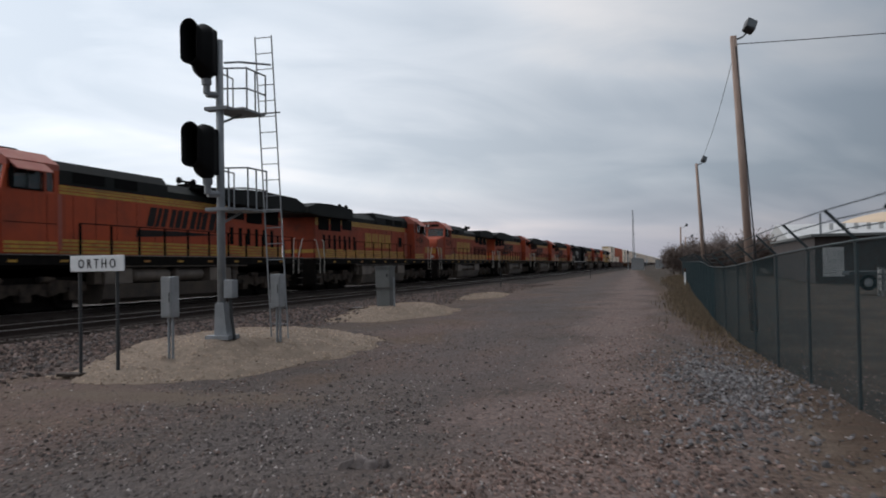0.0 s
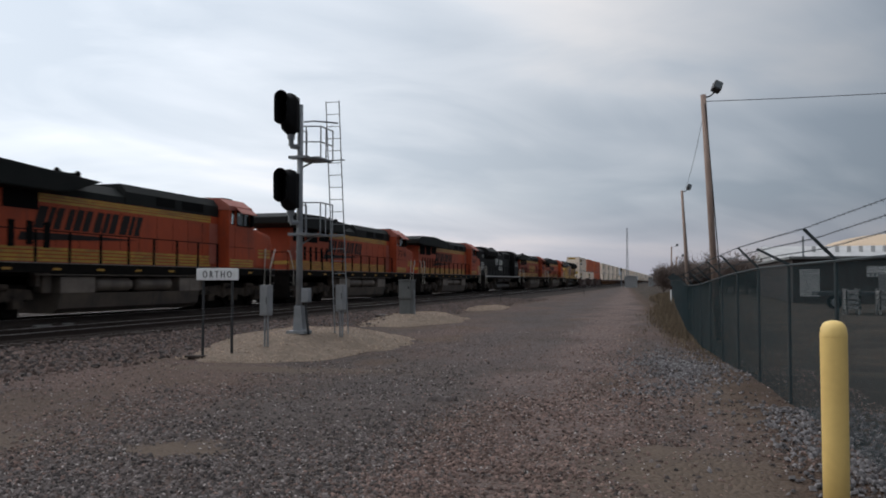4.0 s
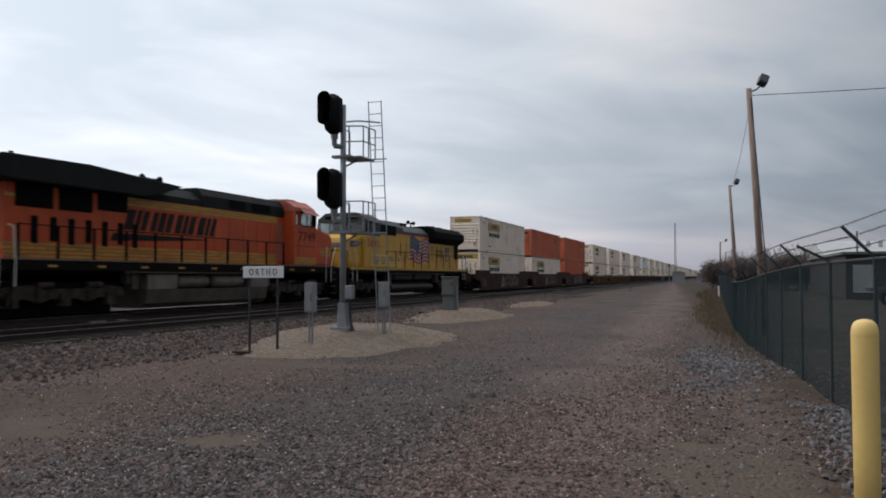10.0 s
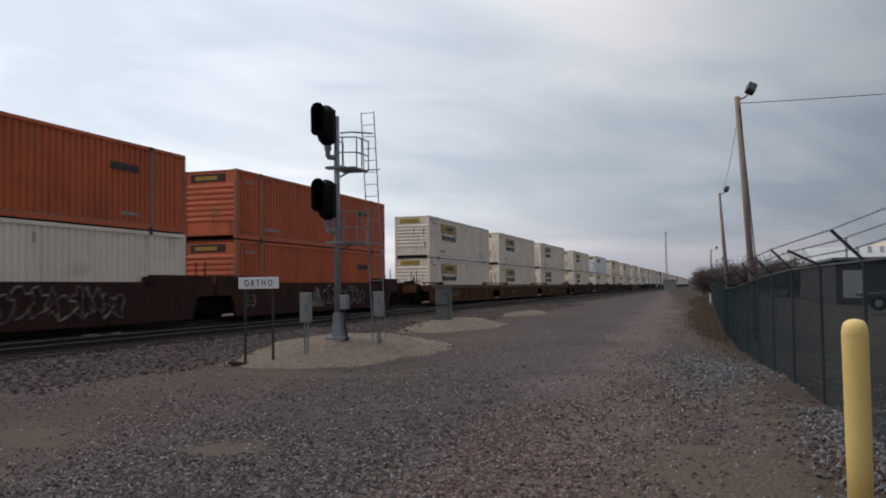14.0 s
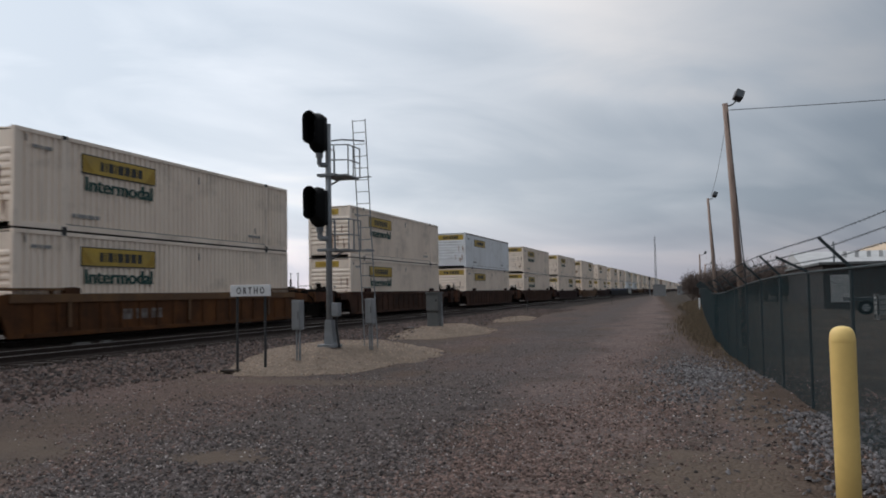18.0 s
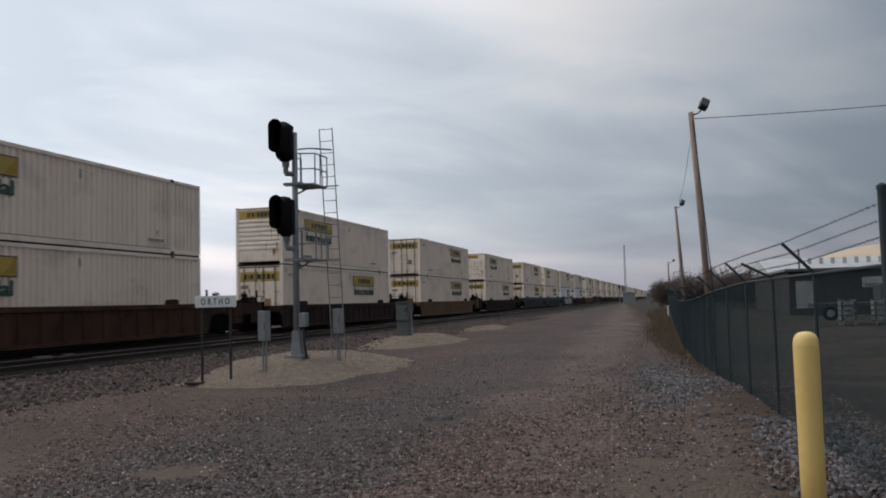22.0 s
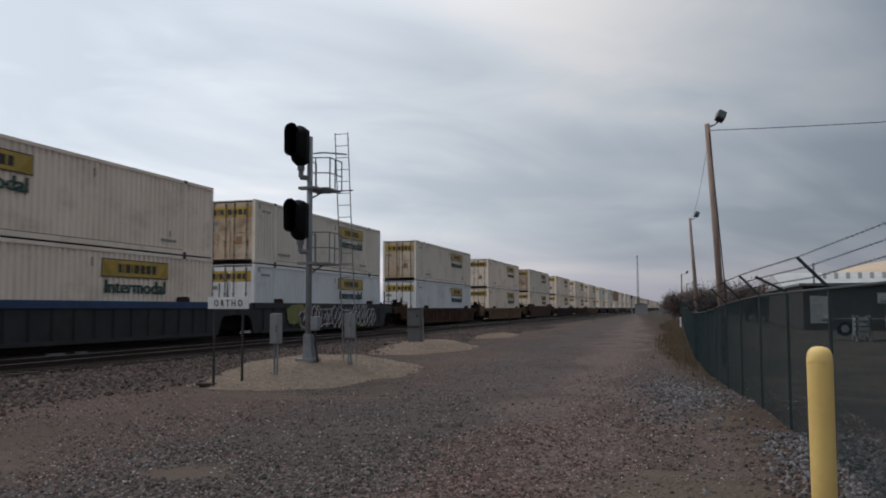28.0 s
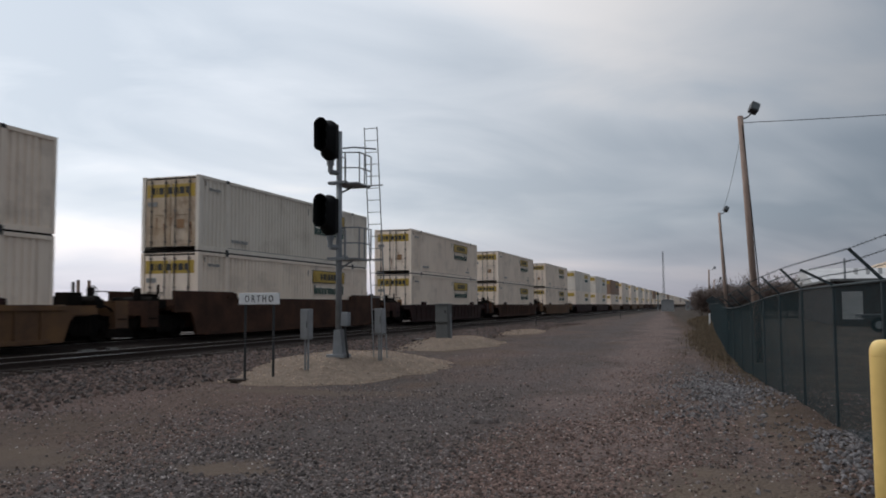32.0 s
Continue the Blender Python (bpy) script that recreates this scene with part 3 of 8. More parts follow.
def shipping_container(paint, front, logo, word=True, big=False, label="", seams=False, far=False, zl=0.0):
    """front: nose, flat or doors. logo: metres from the front end to the panel, or None."""
    c = holder("shipping_container", label, "shipping container", "containers on the train")
    if far:
        return far_container(c, paint, logo, word)
    wall = "smooth" if seams else "corrugated"
    sw = put("side_wall", "wall_" + wall, smooth_wall if seams else corrugated_wall, paint, c)
    if seams:
        for k in range(13):
            put("wall_panel", "wall_panel", lambda: boxes((CW - 0.03, CW - 0.012, 0.006, 1.206, 0.16, CH - 0.12)), paint, sw, (0, 0.16 + k * 1.2178, 0))
    put("side_wall", "wall_far", lambda: boxes((-CW + 0.01, -CW + 0.06, 0.14, CL - 0.14, 0.14, CH - 0.1)), paint, c)
    put("roof", "roof_panel", lambda: boxes((-CW + 0.05, CW - 0.05, 0.08, CL - 0.08, CH - 0.06, CH - 0.015)), paint, c)
    put("end_wall", "end_wall", lambda: boxes((-CW + 0.1, CW - 0.1, CL - 0.09, CL - 0.03, 0.1, CH - 0.08)), paint, c)
    trim, posts = GREYTRIM if seams else paint, ORANGEWORN if paint is ORANGEBOX else paint
    for s in (-1, 1):
        a = CW if s > 0 else -CW + 0.09
        put("top_rail", "top_rail%d" % s, lambda: boxes((a - 0.09, a, 0.15, CL - 0.15, CH - 0.12, CH - 0.004)), trim, c)
        put("bottom_rail", "bottom_rail%d" % s, lambda: boxes((a - 0.09, a, 0.15, CL - 0.15, 0.0, 0.16)), paint, c)
    for i, (x, y) in enumerate(((CW, 0), (CW, CL - 0.15), (-CW + 0.15, 0), (-CW + 0.15, CL - 0.15))):
        put("corner_post", "corner_post%d" % i, lambda: boxes((x - 0.15, x, y, y + 0.15, 0, CH), bevel=0.012), posts, c)
    for y in (1.86, CL - 2.06):
        if not far:
            put("support_post", "support_post%d%s" % (y * 10, paint.name), lambda: boxes((CW - 0.03, CW + 0.004, y, y + (0.3 if paint is ORANGEBOX else 0.16), 0.1, CH - 0.02)), posts, c)
        put("lifting_casting", "lift_casting%d" % (y * 10), lambda: boxes((CW - 0.16, CW + 0.012, y - 0.02, y + 0.18, CH - 0.11, CH + 0.008)), DARKMARK, c)
    if not far:
        for y in (1.86, CL - 2.06):
            put("lower_casting", "low_casting%d" % (y * 10), lambda: boxes((CW - 0.16, CW + 0.012, y - 0.02, y + 0.18, -0.06, 0.1)), DARKMARK, c)
    # black slab in the stacking gap; the gap's shade is put into its colour
    put("underframe", "underframe", lambda: boxes((-CW + 0.02, CW - 0.045, 0.05, CL - 0.05, -0.06, 0.002)), BLACK, c, label="black slab painting the shade of the gap below")
    put("rail_seam", "rail_seam", lambda: boxes((CW - 0.02, CW + 0.003, 2.05, CL - 2.1, 0.166, 0.19)), SEAM, c, label="grimy weld seam")
    if front == "doors":
        dp = STAINED if paint is CREAM else paint
        d = put("door", "door_leaf", door_leaf, dp, c)
        e = put("door", "door_leaf_other", lambda: mirrored_x(door_leaf()), dp, c)
        put("placard", "placard_a", lambda: boxes((0.3, 0.62, 0.022, 0.03, 0.85, 1.2)), PLACARD, c, label="small orange placard")
        put("placard", "placard_b", lambda: boxes((-1.05, -0.62, 0.022, 0.03, 1.72, 1.9)), GREYMARK, c, label="small grey data plate")
        for dd, s in ((d, 1), (e, -1)):
            for x in (0.22, 0.86):
                put("lock_rod", "lock_rod%d%d" % (s, x * 100), lambda: lock_rod(s * x), GREYTRIM, dd)
        for q, sheet in enumerate(((-CW + 0.2, -0.05, 0.026, 0.03, CH - 0.82, CH - 0.32), (0.05, CW - 0.2, 0.026, 0.03, CH - 0.82, CH - 0.32))):
            put("name_strip", "door_strip%d" % q, lambda: boxes(sheet), YELLOWSIGN, c)
        front_bars(c, CH - 0.7, 0.26, 1.7)
        if random.random() < 0.65:
            put("rust_streak", "door_rust%d" % random.randint(0, 2), door_rust, RUST, c, label="rust-brown streak")["kind"] = "stuff"
    elif front == "nose":
        fw = put("front_wall", "nose_wall", nose_wall, paint, c)
        for k in range(7):
            put("nose_rib", "nose_rib", lambda: prism(bmesh.new(), [(0.05, 0), (0.008, 0.03), (0.008, 0.12), (0.05, 0.19)], -CW + 0.16, CW - 0.16), paint, fw, (0, 0, 0.72 + k * 0.23))
        put("lower_panel", "lower_panel", lambda: boxes((-CW + 0.3, CW - 0.3, 0.03, 0.052, 0.2, 0.6)), paint, fw)
        if big:
            put("name_strip", "nose_strip_big", lambda: boxes((-CW + 0.2, CW - 0.2, 0.03, 0.045, CH - 0.58, CH - 0.16)), YELLOWSIGN, c)
            front_bars(c, CH - 0.5, 0.24, 1.3, 0.022)
        else:
            put("name_strip", "nose_strip" if paint is not ORANGEBOX else "nose_strip_wide", lambda: boxes((-0.9, 0.55, 0.03, 0.045, CH - 0.5, CH - 0.17)) if paint is not ORANGEBOX else boxes((-0.95, 0.75, 0.03, 0.045, CH - 0.5, CH - 0.16)), YELLOWSIGN if paint is not ORANGEBOX else DARKMAROON, c)
            put("strip_bar", "nose_bar", lambda: boxes((-0.7, 0.35, 0.022, 0.03, CH - 0.42, CH - 0.26)), OCHRE, c)
        put("rust_streak", "nose_rust%d" % random.randint(0, 2), nose_rust, RUST, c, label="rust-brown streak")["kind"] = "stuff"
    else:
        put("front_wall", "flat_nose", flat_nose, paint, c)
        put("name_strip", "flat_strip", lambda: boxes((-CW + 0.3, CW - 0.35, 0.02, 0.03, CH - 0.55, CH - 0.3)), DARKMARK, c)
        put("grime_streak", "flat_rust", grime_runs, DARKMARK, c, label="black grime streak")["kind"] = "stuff"
    if logo is not None:
        z = 2.02 + zl
        put("logo_panel", "logo%d_%d" % (logo * 100, zl * 100), lambda: boxes((CW - 0.02, CW + 0.008, logo, logo + 3.6, z, z + 0.55)), YELLOWSIGN, c, label="yellow name panel")
        put("logo_border", "logoe%d_%d" % (logo * 100, zl * 100), lambda: boxes((CW - 0.02, CW + 0.005, logo - 0.035, logo + 3.635, z - 0.035, z + 0.585)), DARKMARK, c, label="thin dark border")
        yb = logo + 0.8
        for w in LOGO_BARS:
            put("logo_bar", "logob%d" % (w * 100), lambda: boxes((CW + 0.008, CW + 0.014, 0, w, 0, 0.31)), DARKMARK, c, (0, yb, z + 0.12))
            yb += w + 0.075
        for q, tri in enumerate((((0.06, 0.05), (0.5, 0.05), (0.06, 0.5)), ((3.1, 0.05), (3.54, 0.05), (3.54, 0.5)))):
            put("logo_corner", "logoc%d_%d_%d" % (logo * 100, zl * 100, q), lambda: prism(bmesh.new(), [(logo + u, z + v) for u, v in tri], CW + 0.008, CW + 0.013), OCHRE, c, label="darker ochre corner emblem")
        if word:
            part("word", word_mesh("Intermodal", 3.3, 0.46, facing_x(CW + 0.006, logo + 1.8, z - 0.36), GREENMARK, 0.032), GREENMARK, c, "dark green lettering")
    elif paint is ORANGEBOX:
        put("name_marks", "orange_marks", lambda: bars((0.5, 0.32, 0.42), 0.06, 0.24, CW + 0.002, CL - 4.0, 1.9), DARKMARK, c)
    for y, z, h in ((0.42, 2.5, 0.2), (9.0, 2.25, 0.3), (13.2, 0.6, 0.24)):
        put("vent_slot", "vent_slot%d" % (y * 10), lambda: boxes((CW - 0.03, CW + 0.003, y, y + 0.035, z, z + h)), SEAM, c, label="small dark slot mark")
    if not far:
        put("data_mark", "data_marks", lambda: bars((0.25, 0.12, 0.3), 0.05, 0.1, CW + 0.002, 0.65, 2.35), GREYMARK, c)["kind"] = "stuff"
        put("data_mark", "data_marks_low", lambda: bars((0.18, 0.4, 0.3, 0.2), 0.05, 0.12, CW + 0.002, 2.25, 0.42), GREYMARK, c)["kind"] = "stuff"
        put("data_mark", "data_marks_end", lambda: bars((0.3, 0.35, 0.2), 0.05, 0.1, CW + 0.002, CL - 3.5, 0.42), GREYMARK, c)["kind"] = "stuff"
    return c


def far_shell():
    bm = boxes((-CW, CW, 0.06, CL, -0.06, CH), (CW, CW + 0.012, 1.86, 2.02, 0, CH), (CW, CW + 0.012, CL - 2.06, CL - 1.9, 0, CH))
    return bm


def far_container(c, paint, logo, word):
    """One of the containers that stay far down the line."""
    put("body", "far_shell", far_shell, paint, c)
    for s in (-1, 1):
        put("door", "far_door%d" % s, lambda: boxes((min(0.01 * s, s * (CW - 0.1)), max(0.01 * s, s * (CW - 0.1)), 0.0, 0.06, 0.1, CH - 0.1)), paint, c)
    put("name_strip", "far_strip", lambda: boxes((-CW + 0.2, CW - 0.2, -0.03, -0.01, CH - 0.82, CH - 0.32)), YELLOWSIGN, c)
    put("logo_panel", "far_logo", lambda: boxes((CW, CW + 0.02, logo, logo + 3.6, 2.02, 2.57)), YELLOWSIGN, c, label="yellow name panel")
    put("word_bar", "far_word", lambda: boxes((CW, CW + 0.02, logo + 0.2, logo + 3.4, 1.45, 1.85)), GREENMARK, c)
    return c


def mirrored_x(bm):
    for v in bm.verts:
        v.co.x = -v.co.x
    bmesh.ops.reverse_faces(bm, faces=bm.faces[:])
    return bm


def lock_rod(x):
    bm = tube(bmesh.new(), (x, 0.0, 0.08), (x, 0.0, CH - 0.06), 0.022, 6)
    for z in (0.3, 0.9, 1.5, 2.1, 2.6):
        box(bm, x - 0.05, x + 0.05, -0.01, 0.05, z, z + 0.07)
    return bm


def front_bars(c, z0, h, wide, y=0.018):
    k = wide / (sum(LOGO_BARS) + 0.08 * 7)
    x = -wide / 2
    for w in LOGO_BARS:
        put("strip_bar", "strip_bar%d_%d" % (w * 100, wide * 10), lambda: boxes((0, w * k, 0, 0.009, 0, h)), DARKMARK, c, (x, y, z0))
        x += (w + 0.08) * k


def drip(bm, x, w, top, low, y):
    """A run of rust, ragged at the top and drawn out to a point."""
    prism(bm, [(x, top), (x + w * 0.4, top + w * 0.5), (x + w, top - w * 0.3), (x + w * 0.8, low + (top - low) * 0.55), (x + w * 0.55, low), (x + w * 0.3, low + (top - low) * 0.4)], y, y + 0.006, "xz")


def grime_runs():
    bm = bmesh.new()
    rnd = random.Random(6)
    drip(bm, 0.86, 0.13, 2.25, 0.35, 0.016)
    drip(bm, 0.72, 0.05, 1.9, 0.7, 0.016)
    for k in range(3):
        x, w, top = rnd.uniform(-0.9, 0.4), rnd.uniform(0.03, 0.06), rnd.uniform(1.0, 2.0)
        drip(bm, x, w, top, top - rnd.uniform(0.3, 0.6), 0.016)
    return bm


def door_rust():
    bm = bmesh.new()
    for k in range(random.randint(3, 6)):
        x, z, w, h = random.uniform(-1.0, 0.95), random.uniform(0.3, 1.2), random.uniform(0.03, 0.1), random.uniform(0.25, 0.8)
        drip(bm, x, w, min(z + h, 2.0), z, 0.024)
    return bm


def nose_rust():
    bm = bmesh.new()
    for k in range(random.randint(6, 10)):
        x, z, w = random.uniform(0.1, 1.02), random.uniform(0.25, 1.3), random.uniform(0.03, 0.095)
        drip(bm, x, w, z + random.uniform(0.3, 0.8), z, 0.003)

    return bm


DARKMAROON = material("dark_maroon_strip", (0.055, 0.022, 0.018), 0.7, second=(0.03, 0.015, 0.013), scale=4)
ORANGEWORN = material("scuffed_orange_post_paint", (0.42, 0.15, 0.075), 0.7, scale=1.5, second=(0.30, 0.12, 0.07), stretch=(1, 1, 0.4), grime=((0.16, 0.08, 0.05), 0.5))
STAINED = material("rust_stained_door_paint", (0.66, 0.56, 0.44), 0.7, scale=0.9, second=(0.46, 0.33, 0.21), stretch=(1, 1, 0.5), grime=((0.17, 0.085, 0.04), 0.75))
SEAM = material("grimy_weld_seam", (0.16, 0.14, 0.12), 0.8, scale=4, second=(0.30, 0.27, 0.23))
PLACARD = material("faded_orange_placard", (0.34, 0.19, 0.09), 0.6, scale=6)
GREYTRIM = material("weathered_grey_steel", (0.24, 0.22, 0.20), 0.6, 0.3, scale=6, second=(0.12, 0.085, 0.065))


# ---- train: well cars ----
def wheel(bm, x, y, r=0.46):
    lathe(bm, [(r + 0.03, -0.07), (r + 0.03, -0.04), (r, -0.03), (r * 0.96, 0.06), (r * 0.8, 0.06), (r * 0.74, 0.02), (r * 0.32, 0.0), (r * 0.26, 0.06)], 20)
    n = 8 * 20
    for v in bm.verts[-n:]:
        a, b, c = v.co
        v.co = (x + (c if x > 0 else -c), y + a, r + b)
    return bm


def wheel_mesh(x):
    bm = bmesh.new()
    bm.verts.ensure_lookup_table()
    lathe(bm, [(0.49, -0.07), (0.49, -0.04), (0.46, -0.03), (0.445, 0.06), (0.37, 0.06), (0.34, 0.02), (0.15, 0.0), (0.12, 0.06)], 20)
    for v in bm.verts:
        a, b, c = v.co
        v.co = (x + (c if x > 0 else -c), a, 0.46 + b)
    bmesh.ops.recalc_face_normals(bm, faces=bm.faces[:])
    return bm


def side_frame(x, half, drop=0.0):
    """A cast truck side frame: bowed beam with axle boxes and spring nest."""
    bm = bmesh.new()
    prism(bm, [(-half - 0.28, 0.52), (-half - 0.2, 0.7), (-half + 0.25, 0.74), (-0.45, 0.86), (0.45, 0.86), (half - 0.25, 0.74), (half + 0.2, 0.7), (half + 0.28, 0.52), (half - 0.2, 0.5), (0.5, 0.26), (-0.5, 0.26), (-half + 0.2, 0.5)], x - 0.07, x + 0.07)
    for s in (-1, 1):
        box(bm, x - 0.1, x + 0.12, s * half - 0.14, s * half + 0.14, 0.34, 0.66)
    for k in (-0.2, 0, 0.2):
        tube(bm, (x + 0.04, k, 0.32), (x + 0.04, k, 0.7), 0.075, 8)
    return bm


def freight_truck(parent, y):
    t = put("truck", "bolster", lambda: boxes((-1.05, 1.05, -0.22, 0.22, 0.5, 0.82), (-0.66, 0.66, -1.25, 1.25, 0.08, 0.7), bevel=0.02), BLACK, parent, (0, y, 0))
    for s in (-1, 1):
        put("side_frame", "side_frame%d" % s, lambda: side_frame(s * 1.0, 0.89), BLACK, t)
        for e in (-0.89, 0.89):
            w = put("wheel", "wheel%d" % s, lambda: wheel_mesh(s * 0.76), BLACK, t, (0, e, 0))
    for e in (-0.89, 0.89):
        put("axle", "axle", lambda: tube(bmesh.new(), (-0.8, 0, 0.46), (0.8, 0, 0.46), 0.085, 10), BLACK, t, (0, e, 0))
    return t


def coupler(parent, y, d):
    return put("coupler", "coupler%d" % d, lambda: boxes((-0.09, 0.09, min(0, d * 0.75), max(0, d * 0.75), 0.75, 0.98), (-0.2, 0.2, d * 0.75 - 0.16, d * 0.75 + 0.16, 0.7, 1.05), bevel=0.015), BLACK, parent, (0, y, 0))


def well_car(style, paint, chord, label, front=True, rear=True, solo=True, far=False, mark=None, top=1.22):
    """Origin under the container's front end. solo: a car of its own; else a unit of an articulated set."""
    c = holder("well_car", label, "well car", "well cars of the train")
    if far:
        put("side_sill", "far_sill", lambda: prism(bmesh.new(), [(-3.4, 0.92), (-0.4, 0.92), (0.15, 0.1), (16.0, 0.1), (16.55, 0.92), (19.6, 0.92), (19.6, 1.15), (16.4, 1.24), (-0.25, 1.24), (-3.4, 1.15)], -1.46, 1.46), paint, c)
        for y in (-1.7, 17.85):
            t = put("truck", "far_truck", lambda: boxes((-1.1, 1.1, -1.3, 1.3, 0.35, 0.9)), BLACK, c, (0, y, 0))
            for e in (-0.89, 0.89):
                put("wheel", "far_wheel", lambda: tube(bmesh.new(), (-0.8, 0, 0.46), (0.8, 0, 0.46), 0.46, 14), BLACK, t, (0, e, 0))
        return c
    style_key, deep = "%s%d" % (style, top * 100), 0.26 if style == "deep" or top > 1.4 else 0.17
    for s in (1, -1):
        a, b = (1.33, 1.45) if s > 0 else (-1.45, -1.33)
        if style == "plain":
            prof = [(-1.6, 0.95), (-0.62, 0.95), (-0.45, 0.72), (-0.25, 0.11), (16.4, 0.11), (16.6, 0.72), (16.77, 0.95), (17.75, 0.95), (17.75, 1.73), (14.0, 1.73), (13.8, top), (2.4, top), (2.2, 1.73), (-1.6, 1.73)]
        else:
            prof = [(-1.7, 0.92), (-0.75, 0.92), (-0.52, 0.72), (-0.28, 0.11), (16.43, 0.11), (16.67, 0.72), (16.9, 0.92), (17.85, 0.92), (17.85, top - 0.1), (16.4, top - 0.02), (-0.25, top - 0.02), (-1.7, top - 0.1)]
        put("side_sill", "sill_%s%d" % (style_key, s), lambda: prism(bmesh.new(), prof, a, b), paint, c)
        if style != "plain":
            e = 1.5 if s > 0 else -1.5
            put("top_chord", "chord_%s%d" % (style_key, s), lambda: boxes((min(e, e - s * 0.2), max(e, e - s * 0.2), -0.3, 16.45, top - deep, top), bevel=0.012), chord, c)
            put("bottom_chord", "bchord%d" % s, lambda: boxes((min(e, e - s * 0.2), max(e, e - s * 0.2), 0.3, 15.85, 0.09, 0.22), bevel=0.01), paint, c)
            if s > 0 and not far:
                for k in range(17):
                    put("rib", "rib_" + style_key, lambda: boxes((1.44, 1.49, -0.045, 0.045, 0.22, top - 0.15)), paint, c, (0, 0.6 + k * 0.935, 0))
        else:
            put("bottom_chord", "bchordp%d" % s, lambda: boxes((a - 0.02, b + 0.03, 0.3, 15.85, 0.09, 0.2)), paint, c)
    put("well_floor", "well_floor", lambda: boxes((-1.32, 1.32, 0.2, 15.95, 0.27, 0.345)), BLACK, c)
    for y, d, on in ((-1.7, -1, front), (17.85, 1, rear)):
        put("bulkhead", "bulkhead%d%s" % (d, style_key), lambda: boxes((-1.34, 1.34, -0.06, 0.06, 0.4, top - 0.04)), paint, c, (0, y + d * -1.5, 0))
        put("end_deck", "end_deck%d" % d, lambda: boxes((-1.32, 1.32, -0.85, 0.85, 1.02, 1.2), (-0.35, 0.35, -0.9, 0.9, 0.72, 1.02)), paint, c, (0, y - d * 0.8, 0))
        if on:
            freight_truck(c, y - d * 0.15)
        if solo:
            put("end_frame", "end_frame%d" % d, lambda: boxes((-1.3, 1.3, -0.12, 0.12, 0.85, 1.35), (-0.4, 0.4, min(0, -d * 1.2), max(0, -d * 1.2), 0.8, 1.15), (-1.45, -1.2, -0.3, 0.3, 0.45, 1.35), (1.2, 1.45, -0.3, 0.3, 0.45, 1.35)), paint, c, (0, y + d * 1.1, 0))
            coupler(c, y + d * 1.2, d)
            put("end_gear", "end_gear%d" % d, lambda: end_gear(d), BLACK, c, (0, y, 0), "black brake gear and hoses")
            if not far:
                put("handbrake", "handbrake%d" % d, lambda: brake_stand(d), BLACK, c, (0.5, y + d * 0.75, 1.2))
                put("grab_rail", "grab%d" % d, lambda: pipe(bmesh.new(), [(1.3, 0, 0.6), (1.36, 0, 1.2), (1.36, d * -0.4, 1.65), (0.7, d * -0.4, 1.65), (0.7, d * -0.4, 1.2)], 0.018), BLACK, c, (0, y + d * 0.9, 0))
                for z in (0.45, 0.75):
                    put("step", "step%d" % d, lambda: boxes((1.25, 1.47, -0.2, 0.2, -0.02, 0.02)), BLACK, c, (0, y + d * 1.1, z))
        elif on and not far:
            put("link_drum", "link_drum%d" % d, lambda: tube(bmesh.new(), (-0.5, 0, 1.1), (0.5, 0, 1.1), 0.3, 14), BLACK, c, (0, y + d * 0.1, 0.1))
            for x in (0.55, 0.95):
                put("stanchion", "stanchion%d" % (x * 100), lambda: tube(bmesh.new(), (x, 0, 1.2), (x, 0, 2.3), 0.03, 6), BLACK, c, (0, y, 0))
    if not far:
        for y in (2.1, 13.95):
            put("box_guide", "box_guide", lambda: prism(bmesh.new(), [(-0.34, 0), (0.34, 0), (0.32, 0.17), (0.1, 0.2), (-0.28, 0.18)], 1.34, 1.5), CARDARK if style == "ribbed" else paint, c, (0, y, top))
    if style == "deep":
        for y in (-1.6, 14.25):
            put("end_plate", "end_plate", lambda: boxes((1.3, 1.47, 0, 3.4, 0.09, 0.17), (1.34, 1.4, 0.1, 0.25, 0, 0.09), (1.34, 1.4, 2.9, 3.05, 0, 0.09)), chord, c, (0, y, top), "raised rusty end plate")
        for y in (1.9, 8.0, 13.9):
            put("side_post", "side_post", lambda: boxes((1.49, 1.53, 0, 0.14, 0.35, top - 0.24)), chord, c, (0, y, 0))
    if mark == "53":
        part("number", word_mesh("53", 0.75, 0.5, facing_x(1.455, 0.85, 0.72), FADED), FADED, c, "faded pale number")
        put("emblem", "emblem", lambda: prism(bmesh.new(), [(6.2, 0.3), (7.7, 0.3), (7.2, 0.95), (7.15, 1.15), (6.8, 1.3), (6.55, 0.95)], 1.452, 1.456), FADED, c, label="faded pale triangular emblem")
        put("scrawl", "scrawl", scrawl, FADED, c, label="faded spray-paint scrawl")["kind"] = "stuff"
    elif mark == "bars":
        put("owner_bars", "owner_bars", lambda: bars((0.6, 0.6, 0.6), 0.2, 0.34, 1.455, 4.3, 0.5), FADED, c)
    elif mark == "graffiti":
        put("graffiti_ground", "graffiti_ground", graffiti_ground, SPRAYGREEN, c, label="green and ochre sprayed background")["kind"] = "stuff"
        put("graffiti_fill", "graffiti_fill", lambda: graffiti(True), SPRAYPLUM, c, label="plum sprayed letter shapes")["kind"] = "stuff"
        put("graffiti", "graffiti", graffiti, WHITEMARK, c, label="white outlined graffiti")["kind"] = "stuff"
    return c


